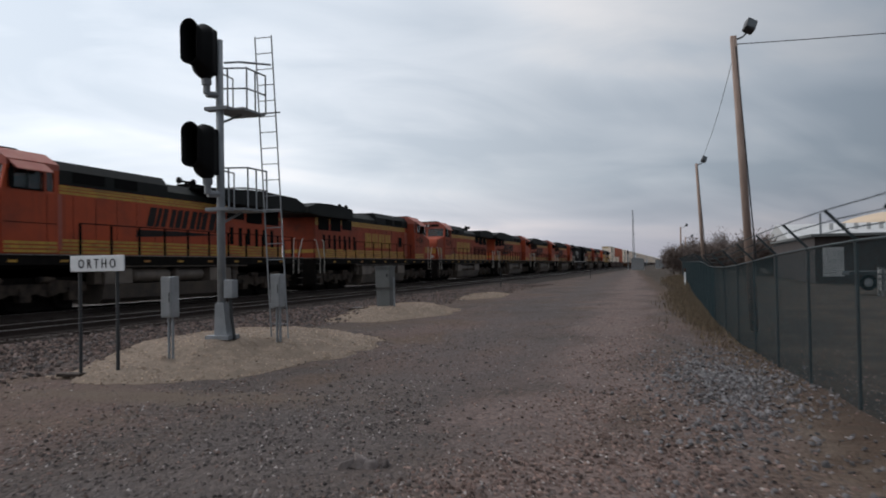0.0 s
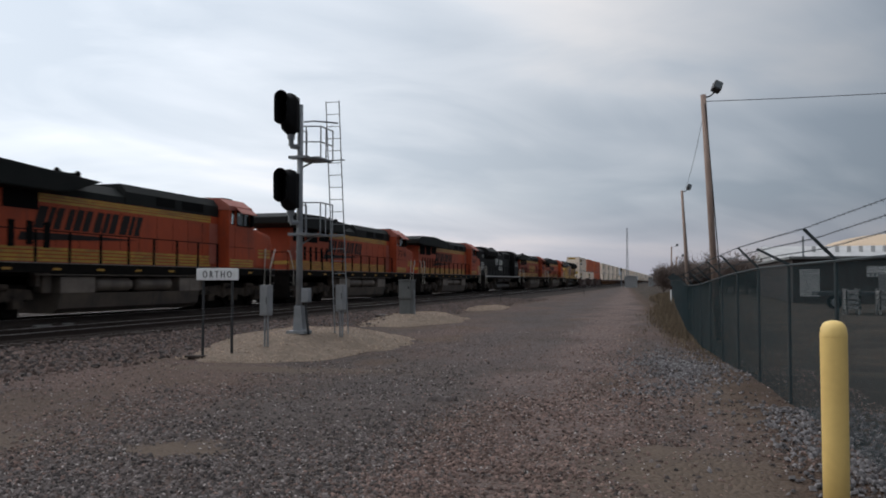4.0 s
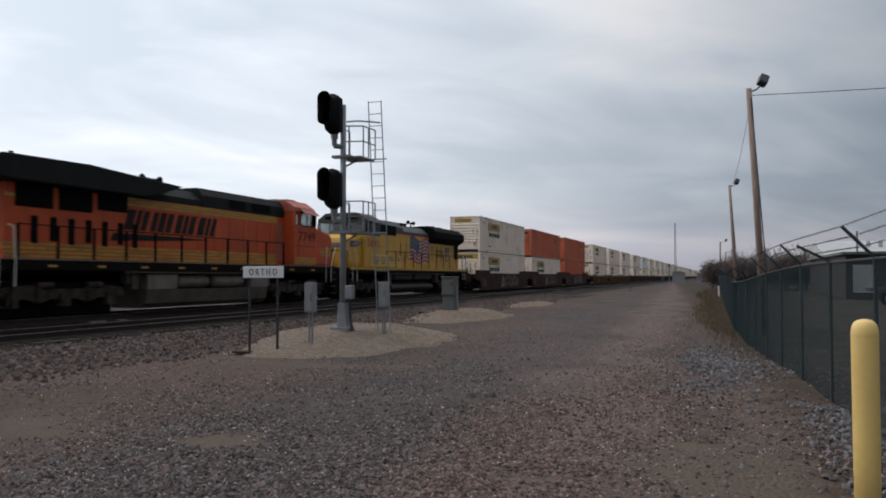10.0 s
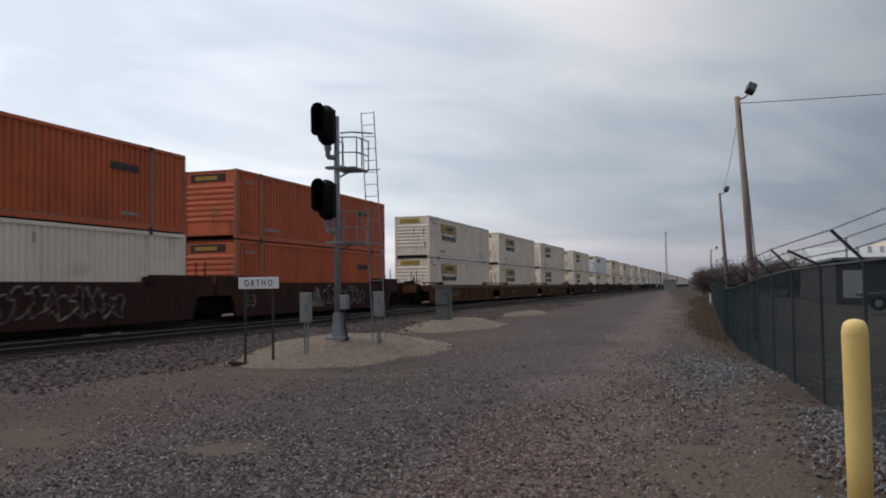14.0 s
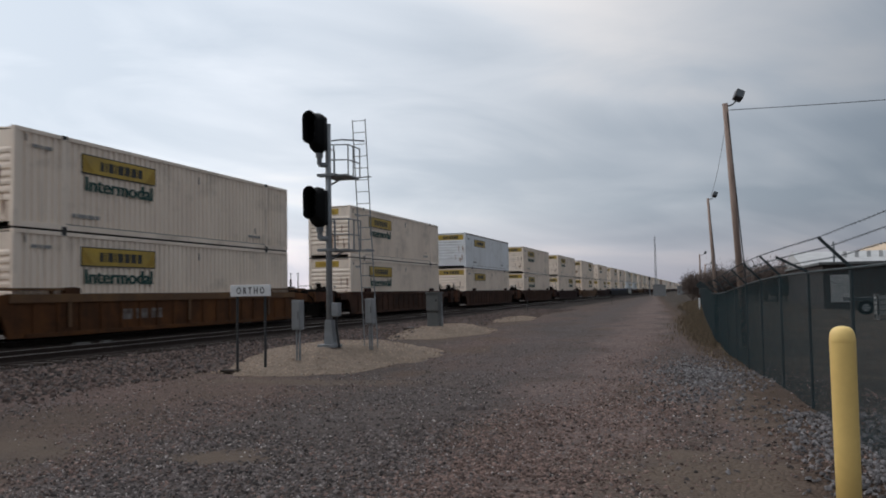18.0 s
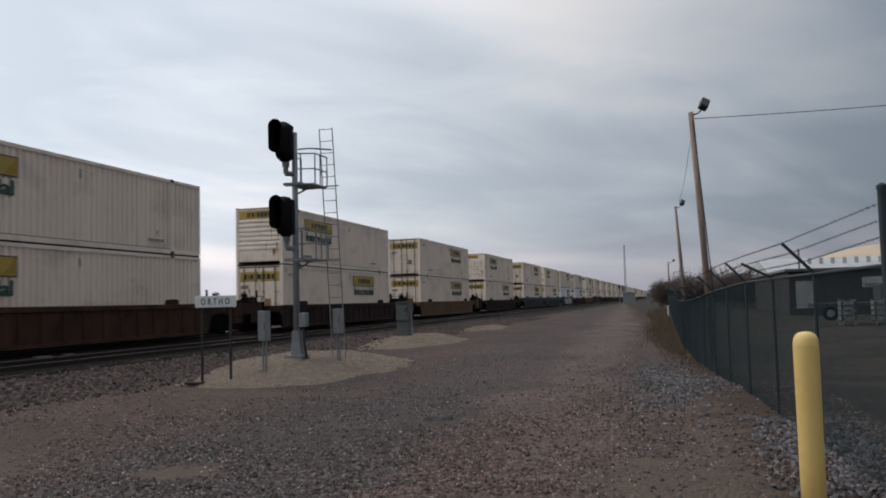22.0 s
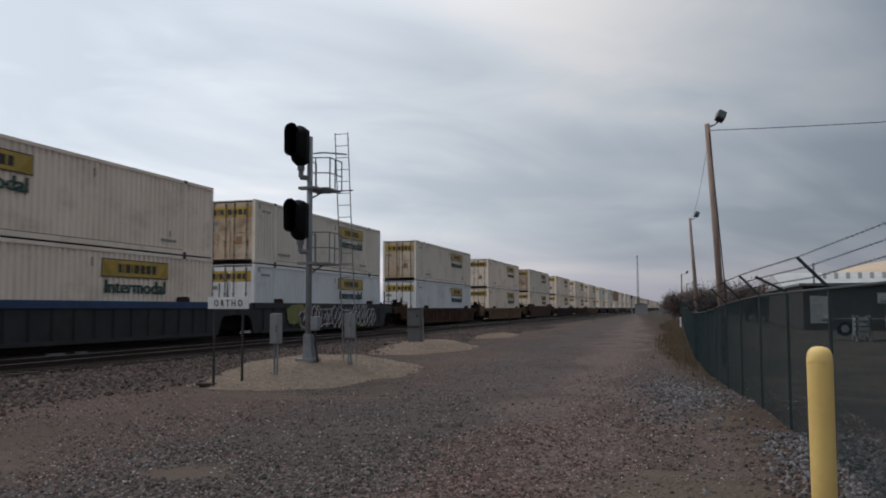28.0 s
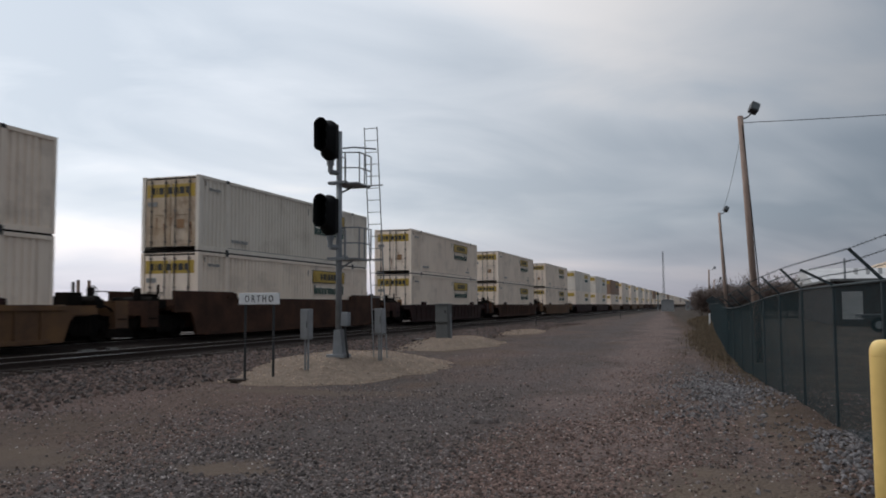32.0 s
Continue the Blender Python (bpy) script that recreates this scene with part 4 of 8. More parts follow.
def end_gear(d):
    """Brake cylinder, valve and reservoir crowded on the end deck."""
    bm = boxes((0.2, 0.75, -0.5, 0.1, 1.15, 1.62), (-0.9, -0.2, -0.3, 0.35, 1.15, 1.5), (0.9, 1.25, d * 0.3 - 0.2, d * 0.3 + 0.2, 1.1, 1.4), bevel=0.03)
    tube(bm, (-0.2, 0.5 * d, 1.34), (1.0, 0.5 * d, 1.34), 0.17, 12)
    pipe(bm, [(1.0, 0.5 * d, 1.3), (1.3, 0.7 * d, 1.1), (1.32, 1.1 * d, 0.75)], 0.035)
    pipe(bm, [(0.4, 0.9 * d, 1.2), (0.4, 1.25 * d, 1.0), (0.35, 1.5 * d, 0.5)], 0.035)
    tube(bm, (0.65, -0.2 * d, 1.6), (0.65, -0.2 * d, 1.95), 0.05, 8)
    return bm


def brake_stand(d):
    bm = boxes((-0.12, 0.12, -0.05, 0.05, 0, 0.6))
    for k in range(12):
        a, b = k * math.tau / 12, (k + 1) * math.tau / 12
        tube(bm, (math.cos(a) * 0.2, d * 0.06, 0.45 + math.sin(a) * 0.2), (math.cos(b) * 0.2, d * 0.06, 0.45 + math.sin(b) * 0.2), 0.016, 5)
    return bm


def scrawl():
    """A faded cloud of sprayed loops."""
    bm = bmesh.new()
    rnd = random.Random(4)
    y = 7.6
    while y < 12.4:
        w, z, h, ph = rnd.uniform(0.5, 0.8), rnd.uniform(0.35, 0.5), rnd.uniform(0.65, 0.9), rnd.uniform(0, 6)
        pts = []
        for k in range(12):
            a = k * math.tau / 12
            r = 0.5 * (1 + 0.3 * math.sin(3 * a + ph) + 0.15 * math.sin(5 * a))
            pts.append((y + w * (0.5 + r * math.cos(a)), z + h * (0.5 + r * math.sin(a))))
        for a, b in zip(pts, pts[1:] + pts[:1]):
            tube(bm, (1.452, *a), (1.452, *b), rnd.uniform(0.02, 0.05), 4)
        y += w * 0.8
    return bm


def graffiti(fill=False):
    """Swelling sprayed shapes, each with a pale outline; no letters."""
    bm = bmesh.new()
    rnd = random.Random(9)
    y = 4.2
    while y < 13.6:
        w, z, h = rnd.uniform(1.15, 1.6), rnd.uniform(0.16, 0.26), rnd.uniform(1.0, 1.2)
        n, ph = 11, rnd.uniform(0, 6)
        for sub_y, sub_w in ((y, w * 0.7), (y + w * 0.5, w * 0.55)):
            pts = []
            for k in range(n):
                a = k * math.tau / n
                r = 1 + 0.2 * math.sin(3 * a + ph) + 0.24 * math.sin(4 * a + ph * 2)
                pts.append((sub_y + sub_w * (0.5 + 0.5 * r * math.cos(a)), z + h * (0.5 + 0.46 * r * math.sin(a))))
            pts = [(p, min(1.42, max(0.14, q))) for p, q in pts]
            if fill:
                prism(bm, pts, 1.512, 1.516 + 0.0005 * (sub_y > y))
            else:
                for a, b in zip(pts, pts[1:] + pts[:1]):
                    tube(bm, (1.518, *a), (1.518, *b), 0.02, 4)
                tube(bm, (1.518, sub_y + sub_w * 0.4, z + h * 0.35), (1.518, sub_y + sub_w * 0.62, z + h * 0.7), 0.03, 4)
        y += w * 0.98
    return bm


def graffiti_ground():
    bm = bmesh.new()
    rnd = random.Random(12)
    for k in range(16):
        y, z = rnd.uniform(3.2, 13.6), rnd.uniform(0.4, 1.1)
        r = rnd.uniform(0.25, 0.5)
        prism(bm, [(y + r * 1.5 * math.cos(a * 0.5236) * (1 + 0.2 * math.sin(a * 2.3 + k)), min(1.4, max(0.13, z + r * math.sin(a * 0.5236)))) for a in range(12)], 1.503 + 0.0004 * k, 1.5035 + 0.0004 * k)
    return bm


SPRAYGREEN = material("green_ochre_spray_paint", (0.10, 0.17, 0.06), 0.7, second=(0.32, 0.24, 0.07), scale=1.3)
SPRAYPLUM = material("plum_spray_paint", (0.075, 0.02, 0.03), 0.7, second=(0.03, 0.03, 0.07), scale=0.9)
OCHRE = material("dark_ochre_emblem", (0.42, 0.26, 0.03), 0.55, scale=3)
FADED = material("faded_pale_paint", (0.26, 0.235, 0.215), 0.85, second=(0.075, 0.045, 0.035), scale=3.5, spec=0.15)

# front end of the containers 20 s into the ride, lower and upper load, car
NOSE, DOORS = "nose", "doors"
CONSIST = [
    (-122.20, ("wB", NOSE, 2.7), ("w", NOSE, 2.7), ("brown3", 0)),
    (-102.74, ("w", NOSE, 2.7), ("of", "flat", None), ("brown3", 1)),
    (-83.16, ("o", NOSE, None), ("o", NOSE, None), ("brown3", 2)),
    (-58.80, ("w", NOSE, 2.7), ("w", NOSE, 2.7), ("ochre3", 0)),
    (-39.02, ("w", NOSE, 2.7), ("w", NOSE, 2.7), ("ochre3", 1)),
    (-19.39, ("w", NOSE, 2.7), ("w", NOSE, 2.7), ("ochre3", 2)),
    (4.09, ("w", NOSE, 2.75), ("w", NOSE, 2.75), ("brown", 0)),
    (27.69, ("wb", NOSE, 2.9), ("s", NOSE, 2.9), ("brown", 0)),
    (51.26, ("wB", NOSE, 2.7), ("wB", NOSE, 2.7), ("brown", 0)),
    (74.85, ("w", DOORS, 9.5), ("wB", NOSE, 2.7), ("maroon", 0)),
    (98.42, ("w", DOORS, 9.5), ("w", DOORS, 9.5), ("ochre", 0)),
    (121.92, ("w", DOORS, 9.5), ("w", NOSE, 2.6), ("maroon", 0)),
    (145.63, ("w", DOORS, 9.5), ("w", DOORS, 9.5), ("blue3", 0)),
    (165.20, ("w", DOORS, 9.5), ("w", NOSE, 2.7), ("blue3", 1)),
    (184.83, ("v", DOORS, 9.5), ("c", DOORS, 9.5), ("grey3", 2)),
    (208.43, ("v", DOORS, 9.5), ("c", DOORS, 9.5), ("rust", 0)),
    (231.88, ("w", DOORS, 9.5), ("w", DOORS, 9.5), ("ochre", 0)),
    (255.20, ("w", DOORS, 9.5), ("c", DOORS, 9.5), ("plain", 0)),
    (278.70, ("w", DOORS, 9.5), ("w", DOORS, 9.5), ("maroon", 0)),
]
rnd = random.Random(3)
while CONSIST[-1][0] < 1150:
    CONSIST.append((CONSIST[-1][0] + 23.5, ("w", DOORS, 9.5), (rnd.choice("wwwwccb"), DOORS, 9.5), (rnd.choice(("maroon", "rust", "brown", "ochre")), 0)))

CARRUST = material("rust_brown_car_paint", (0.09, 0.043, 0.027), 0.75, second=(0.034, 0.019, 0.014), scale=1.0, grime=((0.035, 0.02, 0.015), 0.6), spec=0.12)
BROWNBOX = material("dull_brown_container", (0.30, 0.19, 0.13), 0.6, scale=0.8, second=(0.22, 0.13, 0.09))
OCHREBROWN = material("rusted_ochre_car_paint", (0.145, 0.058, 0.02), 0.75, second=(0.065, 0.029, 0.015), scale=0.9, grime=((0.03, 0.02, 0.015), 0.7), spec=0.12)
PAINTS = {"w": WHITE, "c": CREAM, "o": ORANGEBOX, "s": GREYWHITE, "v": GREYWHITE, "b": BROWNBOX}
CARPAINT = {"brown3": CARBROWN, "ochre3": OCHREBROWN, "brown": CARRUST, "maroon": CARDARK, "ochre": CARYELLOW, "blue3": CARGREY, "grey3": CARGREY, "rust": CARRUST, "plain": CARRUST}
CARWORD = {"brown3": "dark brown smooth-sided articulated well car unit", "ochre3": "ochre ribbed articulated well car unit with dirty sides", "brown": "rusty brown ribbed well car on two trucks", "maroon": "dark maroon ribbed well car on two trucks", "ochre": "ochre-yellow ribbed well car on two trucks", "blue3": "dark grey articulated well car unit with blue top chord", "grey3": "dark grey well car unit sprayed with white graffiti", "rust": "rust-brown ribbed well car on two trucks", "plain": "rust-brown smooth-sided well car on two trucks"}

for n, (c, low, high, (car, unit)) in enumerate(CONSIST):
    far = n > 20
    for k, (kind, front, logo) in enumerate((low, high)):
        paint = PAINTS[kind[0]]
        colour = {"w": "white", "c": "grimy cream", "o": "orange", "s": "smooth white", "v": "bluish white", "b": "dull brown"}[kind[0]]
        end = {"nose": "ribbed nose", "flat": "flat stained nose", "doors": "barred double-door"}[front]
        lab = "%s container, %s end forward, %s" % (colour, end, "stacked on another" if k else "low in the well car")
        ob = shipping_container(paint, front, logo, word=kind not in ("s", "wb"), big=kind in ("wB", "s", "wb"), label=lab, seams=kind == "s", far=far, zl=-0.12 if front != "doors" else -0.05)
        MOVING.append((ob, c, 0.355 + 2.95 * k))
    three = car.endswith("3")
    style = "plain" if car in ("brown3", "plain") else "deep" if car == "ochre3" else "ribbed"
    chord = CARBLUE if car == "blue3" else CARYELLOW if car == "ochre3" else CARPAINT[car]
    ob = well_car(style, CARPAINT[car], chord, CARWORD[car], front=True, rear=not three or unit == 2, solo=not three, far=far,
                  top={"brown3": 1.48, "plain": 1.48, "ochre3": 1.36, "brown": 1.34, "blue3": 1.47, "grey3": 1.47}.get(car, 1.22), mark={"brown3": "53", "ochre3": "bars", "grey3": "graffiti"}.get(car))
    if three and unit in (0, 2):
        d, y = (-1, -1.7) if unit == 0 else (1, 17.85)
        put("end_frame", "end_frame%d" % d, lambda: boxes((-1.3, 1.3, -0.12, 0.12, 0.85, 1.35)), CARPAINT[car], ob, (0, y + d * 1.1, 0))
        coupler(ob, y + d * 1.2, d)
        put("end_gear", "end_gear%d" % d, lambda: end_gear(d), BLACK, ob, (0, y, 0), "black brake gear and hoses")
        put("grab_rail", "grab%d" % d, lambda: pipe(bmesh.new(), [(1.3, 0, 0.6), (1.36, 0, 1.2), (1.36, d * -0.4, 1.65), (0.7, d * -0.4, 1.65), (0.7, d * -0.4, 1.2)], 0.018), BLACK, ob, (0, y + d * 0.9, 0))
    MOVING.append((ob, c, 0.0))

# ---- train: locomotives ----
LOCO_ORANGE = material("orange_locomotive_paint", (0.56, 0.088, 0.022), 0.55, second=(0.42, 0.064, 0.02), scale=0.7, lean=0.55, grime=((0.16, 0.05, 0.03), 0.5), spec=0.3)
LOCO_WORN = material("worn_orange_locomotive_paint", (0.43, 0.069, 0.021), 0.6, second=(0.30, 0.05, 0.019), scale=0.7, lean=0.52, grime=((0.13, 0.042, 0.026), 0.6), spec=0.3)
LOCO_OLD = material("grimy_orange_locomotive_paint", (0.35, 0.06, 0.024), 0.65, second=(0.21, 0.041, 0.021), scale=0.8, lean=0.5, grime=((0.10, 0.04, 0.027), 0.7), spec=0.25)
LOCO_YELLOWLINE = material("yellow_pinstripe", (0.50, 0.30, 0.035), 0.55, second=(0.33, 0.18, 0.03), scale=2, grime=((0.10, 0.06, 0.03), 0.7))
LOCO_GREEN = material("dark_green_black_roof", (0.007, 0.009, 0.0085), 0.75, second=(0.013, 0.014, 0.013), scale=1.2, spec=0.2)
LOCO_BLACK = material("black_locomotive_paint", (0.006, 0.006, 0.007), 0.65, second=(0.013, 0.0125, 0.012), scale=1.0, spec=0.12)
LOCO_YELLOW = material("armour_yellow_paint", (0.60, 0.335, 0.03), 0.5, second=(0.50, 0.27, 0.028), scale=0.8, grime=((0.22, 0.12, 0.035), 0.5))
LOCO_GREY = material("harbour_grey_paint", (0.055, 0.057, 0.06), 0.65, second=(0.04, 0.04, 0.04), scale=1.0)
LOCO_LOGO = material("dark_brown_logo_paint", (0.022, 0.016, 0.015), 0.7, spec=0.2)
LOGO_YELLOW = material("yellow_logo_paint", (0.46, 0.25, 0.03), 0.6, vary=0.3, grime=((0.30, 0.09, 0.03), 0.8))
RED = material("red_paint", (0.36, 0.03, 0.025), 0.6)
FLAGBLUE = material("flag_blue_paint", (0.025, 0.05, 0.11), 0.6)
FLAGWHITE = material("flag_white_paint", (0.46, 0.42, 0.41), 0.6, vary=0.4)
LOCO_TAN = material("pale_tan_yellow_paint", (0.62, 0.40, 0.12), 0.55, second=(0.52, 0.32, 0.09), scale=1.2)
GRILLE = material("dark_grille", (0.006, 0.006, 0.006), 0.9, spec=0.1)
TANK = material("dirty_fuel_tank", (0.115, 0.085, 0.062), 0.8, second=(0.055, 0.043, 0.036), scale=1.5, grime=((0.03, 0.025, 0.022), 0.7))
TRUCKGREY = material("grimy_truck_casting", (0.085, 0.062, 0.047), 0.9, second=(0.018, 0.015, 0.013), scale=2.5, spec=0.2)
RAILWHITE = material("dull_white_grab_rail_paint", (0.62, 0.57, 0.49), 0.6)
GLASS = material("dark_cab_glass", (0.05, 0.06, 0.065), 0.08, spec=0.8, vary=0.1)
CABGLASS = material("tinted_cab_pane", (0.42, 0.47, 0.48), 0.03, vary=0.1)
CABGLASS.node_tree.nodes["Principled BSDF"].inputs["Transmission Weight"].default_value = 1.0
TANKDARK = material("sooty_fuel_tank", (0.03, 0.026, 0.024), 0.65, second=(0.055, 0.044, 0.037), scale=1.4, spec=0.4)
TANKPALE = material("dusty_tank_plate", (0.2, 0.16, 0.128), 0.6, second=(0.115, 0.09, 0.072), scale=1.6, grime=((0.05, 0.038, 0.03), 0.6))
PALERED = material("chalky_red_roof_paint", (0.47, 0.14, 0.095), 0.7, second=(0.36, 0.075, 0.045), scale=1.6)
SEAT = material("dark_cab_interior", (0.03, 0.03, 0.032), 0.8)
LAMPGLASS = material("headlight_lens", (0.5, 0.5, 0.46), 0.15, spec=0.8, vary=0.1)


class Loco:
    """Builds in a space whose cab leads at y = 0; a reversed one is turned end for end."""

    def __init__(self, length, cab_leads, name_label):
        self.n, self.fwd = length, cab_leads
        self.top = holder("locomotive", name_label, "locomotive", "locomotives of the train")

    def y(self, v):
        return v if self.fwd else self.n - v

    def add(self, name, bm, mat, parent=None, label="", smooth=False):
        if not self.fwd:
            for v in bm.verts:
                v.co.y = self.n - v.co.y
            bmesh.ops.reverse_faces(bm, faces=bm.faces[:])
        return part(name, bm, mat, parent or self.top, label, smooth)

    def add_cab(self, name, bm, mat, parent=None, label=""):
        """A part of the cab, which is shorter than it is drawn and stands nearer to the nose."""
        for v in bm.verts:
            v.co.y = 2.8 + (v.co.y - 3.0) * 0.84
        return self.add(name, bm, mat, parent, label)

    def text(self, name, words, width, height, y, z, x, mat, label="", parent=None):
        me = fitted_text(words, width, height)
        me.transform(facing_x(x, self.y(y), z))
        me.materials.append(mat)
        return part(name, me, mat, parent or self.top, label)


def rounded(profile, x0, x1, bevel=0.06, axes="yz"):
    bm = prism(bmesh.new(), profile, x0, x1, axes)
    bmesh.ops.bevel(bm, geom=bm.edges[:], offset=bevel, segments=2, affect="EDGES", profile=0.6)
    return bm


def cross(half, z0, z1, cham, top_half, y0, y1):
    """A body whose section has chamfered upper edges, drawn along y."""
    return prism(bmesh.new(), [(-half, z0), (half, z0), (half, z1 - cham), (top_half, z1), (-top_half, z1), (-half, z1 - cham)], y0, y1, "xz")


def loco_truck(lo, y):
    t = lo.add("truck", boxes((-1.0, 1.0, y - 2.5, y + 2.5, 0.55, 1.3), (-0.66, 0.66, y - 2.55, y + 2.55, 0.06, 0.55)), BLACK)
    for s in (-1, 1):
        x = s * 1.08
        bm = prism(bmesh.new(), [(y - 2.6, 0.62), (y - 2.5, 0.9), (y - 1.2, 0.98), (y - 0.9, 0.86), (y + 0.9, 0.86), (y + 1.2, 0.98), (y + 2.5, 0.9), (y + 2.6, 0.62), (y + 1.4, 0.56), (y + 0.95, 0.44), (y + 0.5, 0.56), (y - 0.5, 0.56), (y - 0.95, 0.44), (y - 1.4, 0.56)], x - 0.08, x + 0.08)
        for e in (-1.95, 0, 1.95):
            box(bm, x - 0.1, x + 0.14 * (1 if s > 0 else 0.5), y + e - 0.2, y + e + 0.2, 0.34, 0.74)
        for e in (-1.0, 1.0):
            tube(bm, (x + 0.06, y + e, 0.5), (x + 0.06, y + e, 0.92), 0.12, 10)
            tube(bm, (x + 0.1, y + e - 0.5, 0.98), (x + 0.1, y + e + 0.1, 0.98), 0.1, 10)
        lo.add("side_frame", bm, TRUCKGREY, t, "grimy cast side frame")
        for e in (-1.95, 0, 1.95):
            bm = wheel_mesh(s * 0.76)
            bmesh.ops.translate(bm, vec=(0, y + e, 0.06), verts=bm.verts[:])
            for v in bm.verts:
                v.co.z *= 1.02
            lo.add("wheel", bm, BLACK, t)


def loco_end(lo, y, d, walkc):
    """Pilot, coupler, corner steps and white grab rails at one end; d points outwards."""
    lo.add("pilot", prism(bmesh.new(), [(y, 0.35), (y, 1.5), (y - d * 0.12, 1.5), (y - d * 0.12, 0.25)], -1.45, 1.45), BLACK)
    lo.add("coupler", boxes((-0.1, 0.1, min(y, y + d * 0.75), max(y, y + d * 0.75), 0.76, 0.98), (-0.2, 0.2, y + d * 0.62 - 0.15, y + d * 0.62 + 0.15, 0.7, 1.05), bevel=0.015), BLACK)
    for s in (1, -1):
        x0, x1 = (1.12, 1.5) if s > 0 else (-1.5, -1.12)
        st = lo.add("step_well", boxes((x0, x0 + 0.03, y - d * 0.95 if d > 0 else y, y if d > 0 else y + 0.95, 0.3, 1.6), (x1 - 0.03, x1, min(y - d * 0.95, y - d * 0.9), max(y - d * 0.95, y - d * 0.9), 0.3, 1.6)), BLACK)
        for k in range(4):
            lo.add("step", boxes((x0, x1, min(y - d * 0.1, y - d * 0.85), max(y - d * 0.1, y - d * 0.85), 0.38 + k * 0.34, 0.42 + k * 0.34)), BLACK, st)
            lo.add("step_edge", boxes((x1 if s > 0 else x0 - 0.02, x1 + 0.02 if s > 0 else x0, min(y - d * 0.1, y - d * 0.6), max(y - d * 0.1, y - d * 0.6), 0.39 + k * 0.34, 0.41 + k * 0.34)), GREYTRIM, st, "worn grey step edge")
        xr = s * 1.49
        for a, top in ((0.5, 0.06), (1.05, 0.98)):
            lo.add("grab_rail", pipe(bmesh.new(), [(xr, y - d * a, 0.95), (xr, y - d * a, 1.75), (xr, y - d * top, 2.62), (xr - s * 0.04, y - d * (top - 0.16), 2.66)], 0.026), RAILWHITE if s > 0 else BLACK, None, "white grab rail")
    lo.add("end_rail", pipe(bmesh.new(), [(-1.4, y, 1.7), (-1.4, y, 2.6), (-0.5, y, 2.6), (-0.5, y, 1.7)], 0.022), BLACK)
    lo.add("end_rail", pipe(bmesh.new(), [(1.4, y, 1.7), (1.4, y, 2.6), (0.5, y, 2.6), (0.5, y, 1.7)], 0.022), BLACK)
    for k in range(4):
        x = -0.75 + k * 0.5
        lo.add("air_hose", pipe(bmesh.new(), [(x, y, 1.15), (x, y + d * 0.18, 1.0), (x, y + d * 0.2, 0.6)], 0.028), BLACK)


def side_rails(lo, y0, y1, count, mat, thick=0.022):
    for s in (1, -1):
        r = lo.add("handrail", pipe(bmesh.new(), [(s * 1.47, y0, 2.7), (s * 1.47, y1, 2.7)], 0.02), mat)
        for k in range(count):
            y = y0 + (y1 - y0) * k / (count - 1)
            if s > 0:
                lo.add("stanchion", tube(bmesh.new(), (1.47, y, 1.7), (1.47, y, 2.71), thick, 6), mat, r)


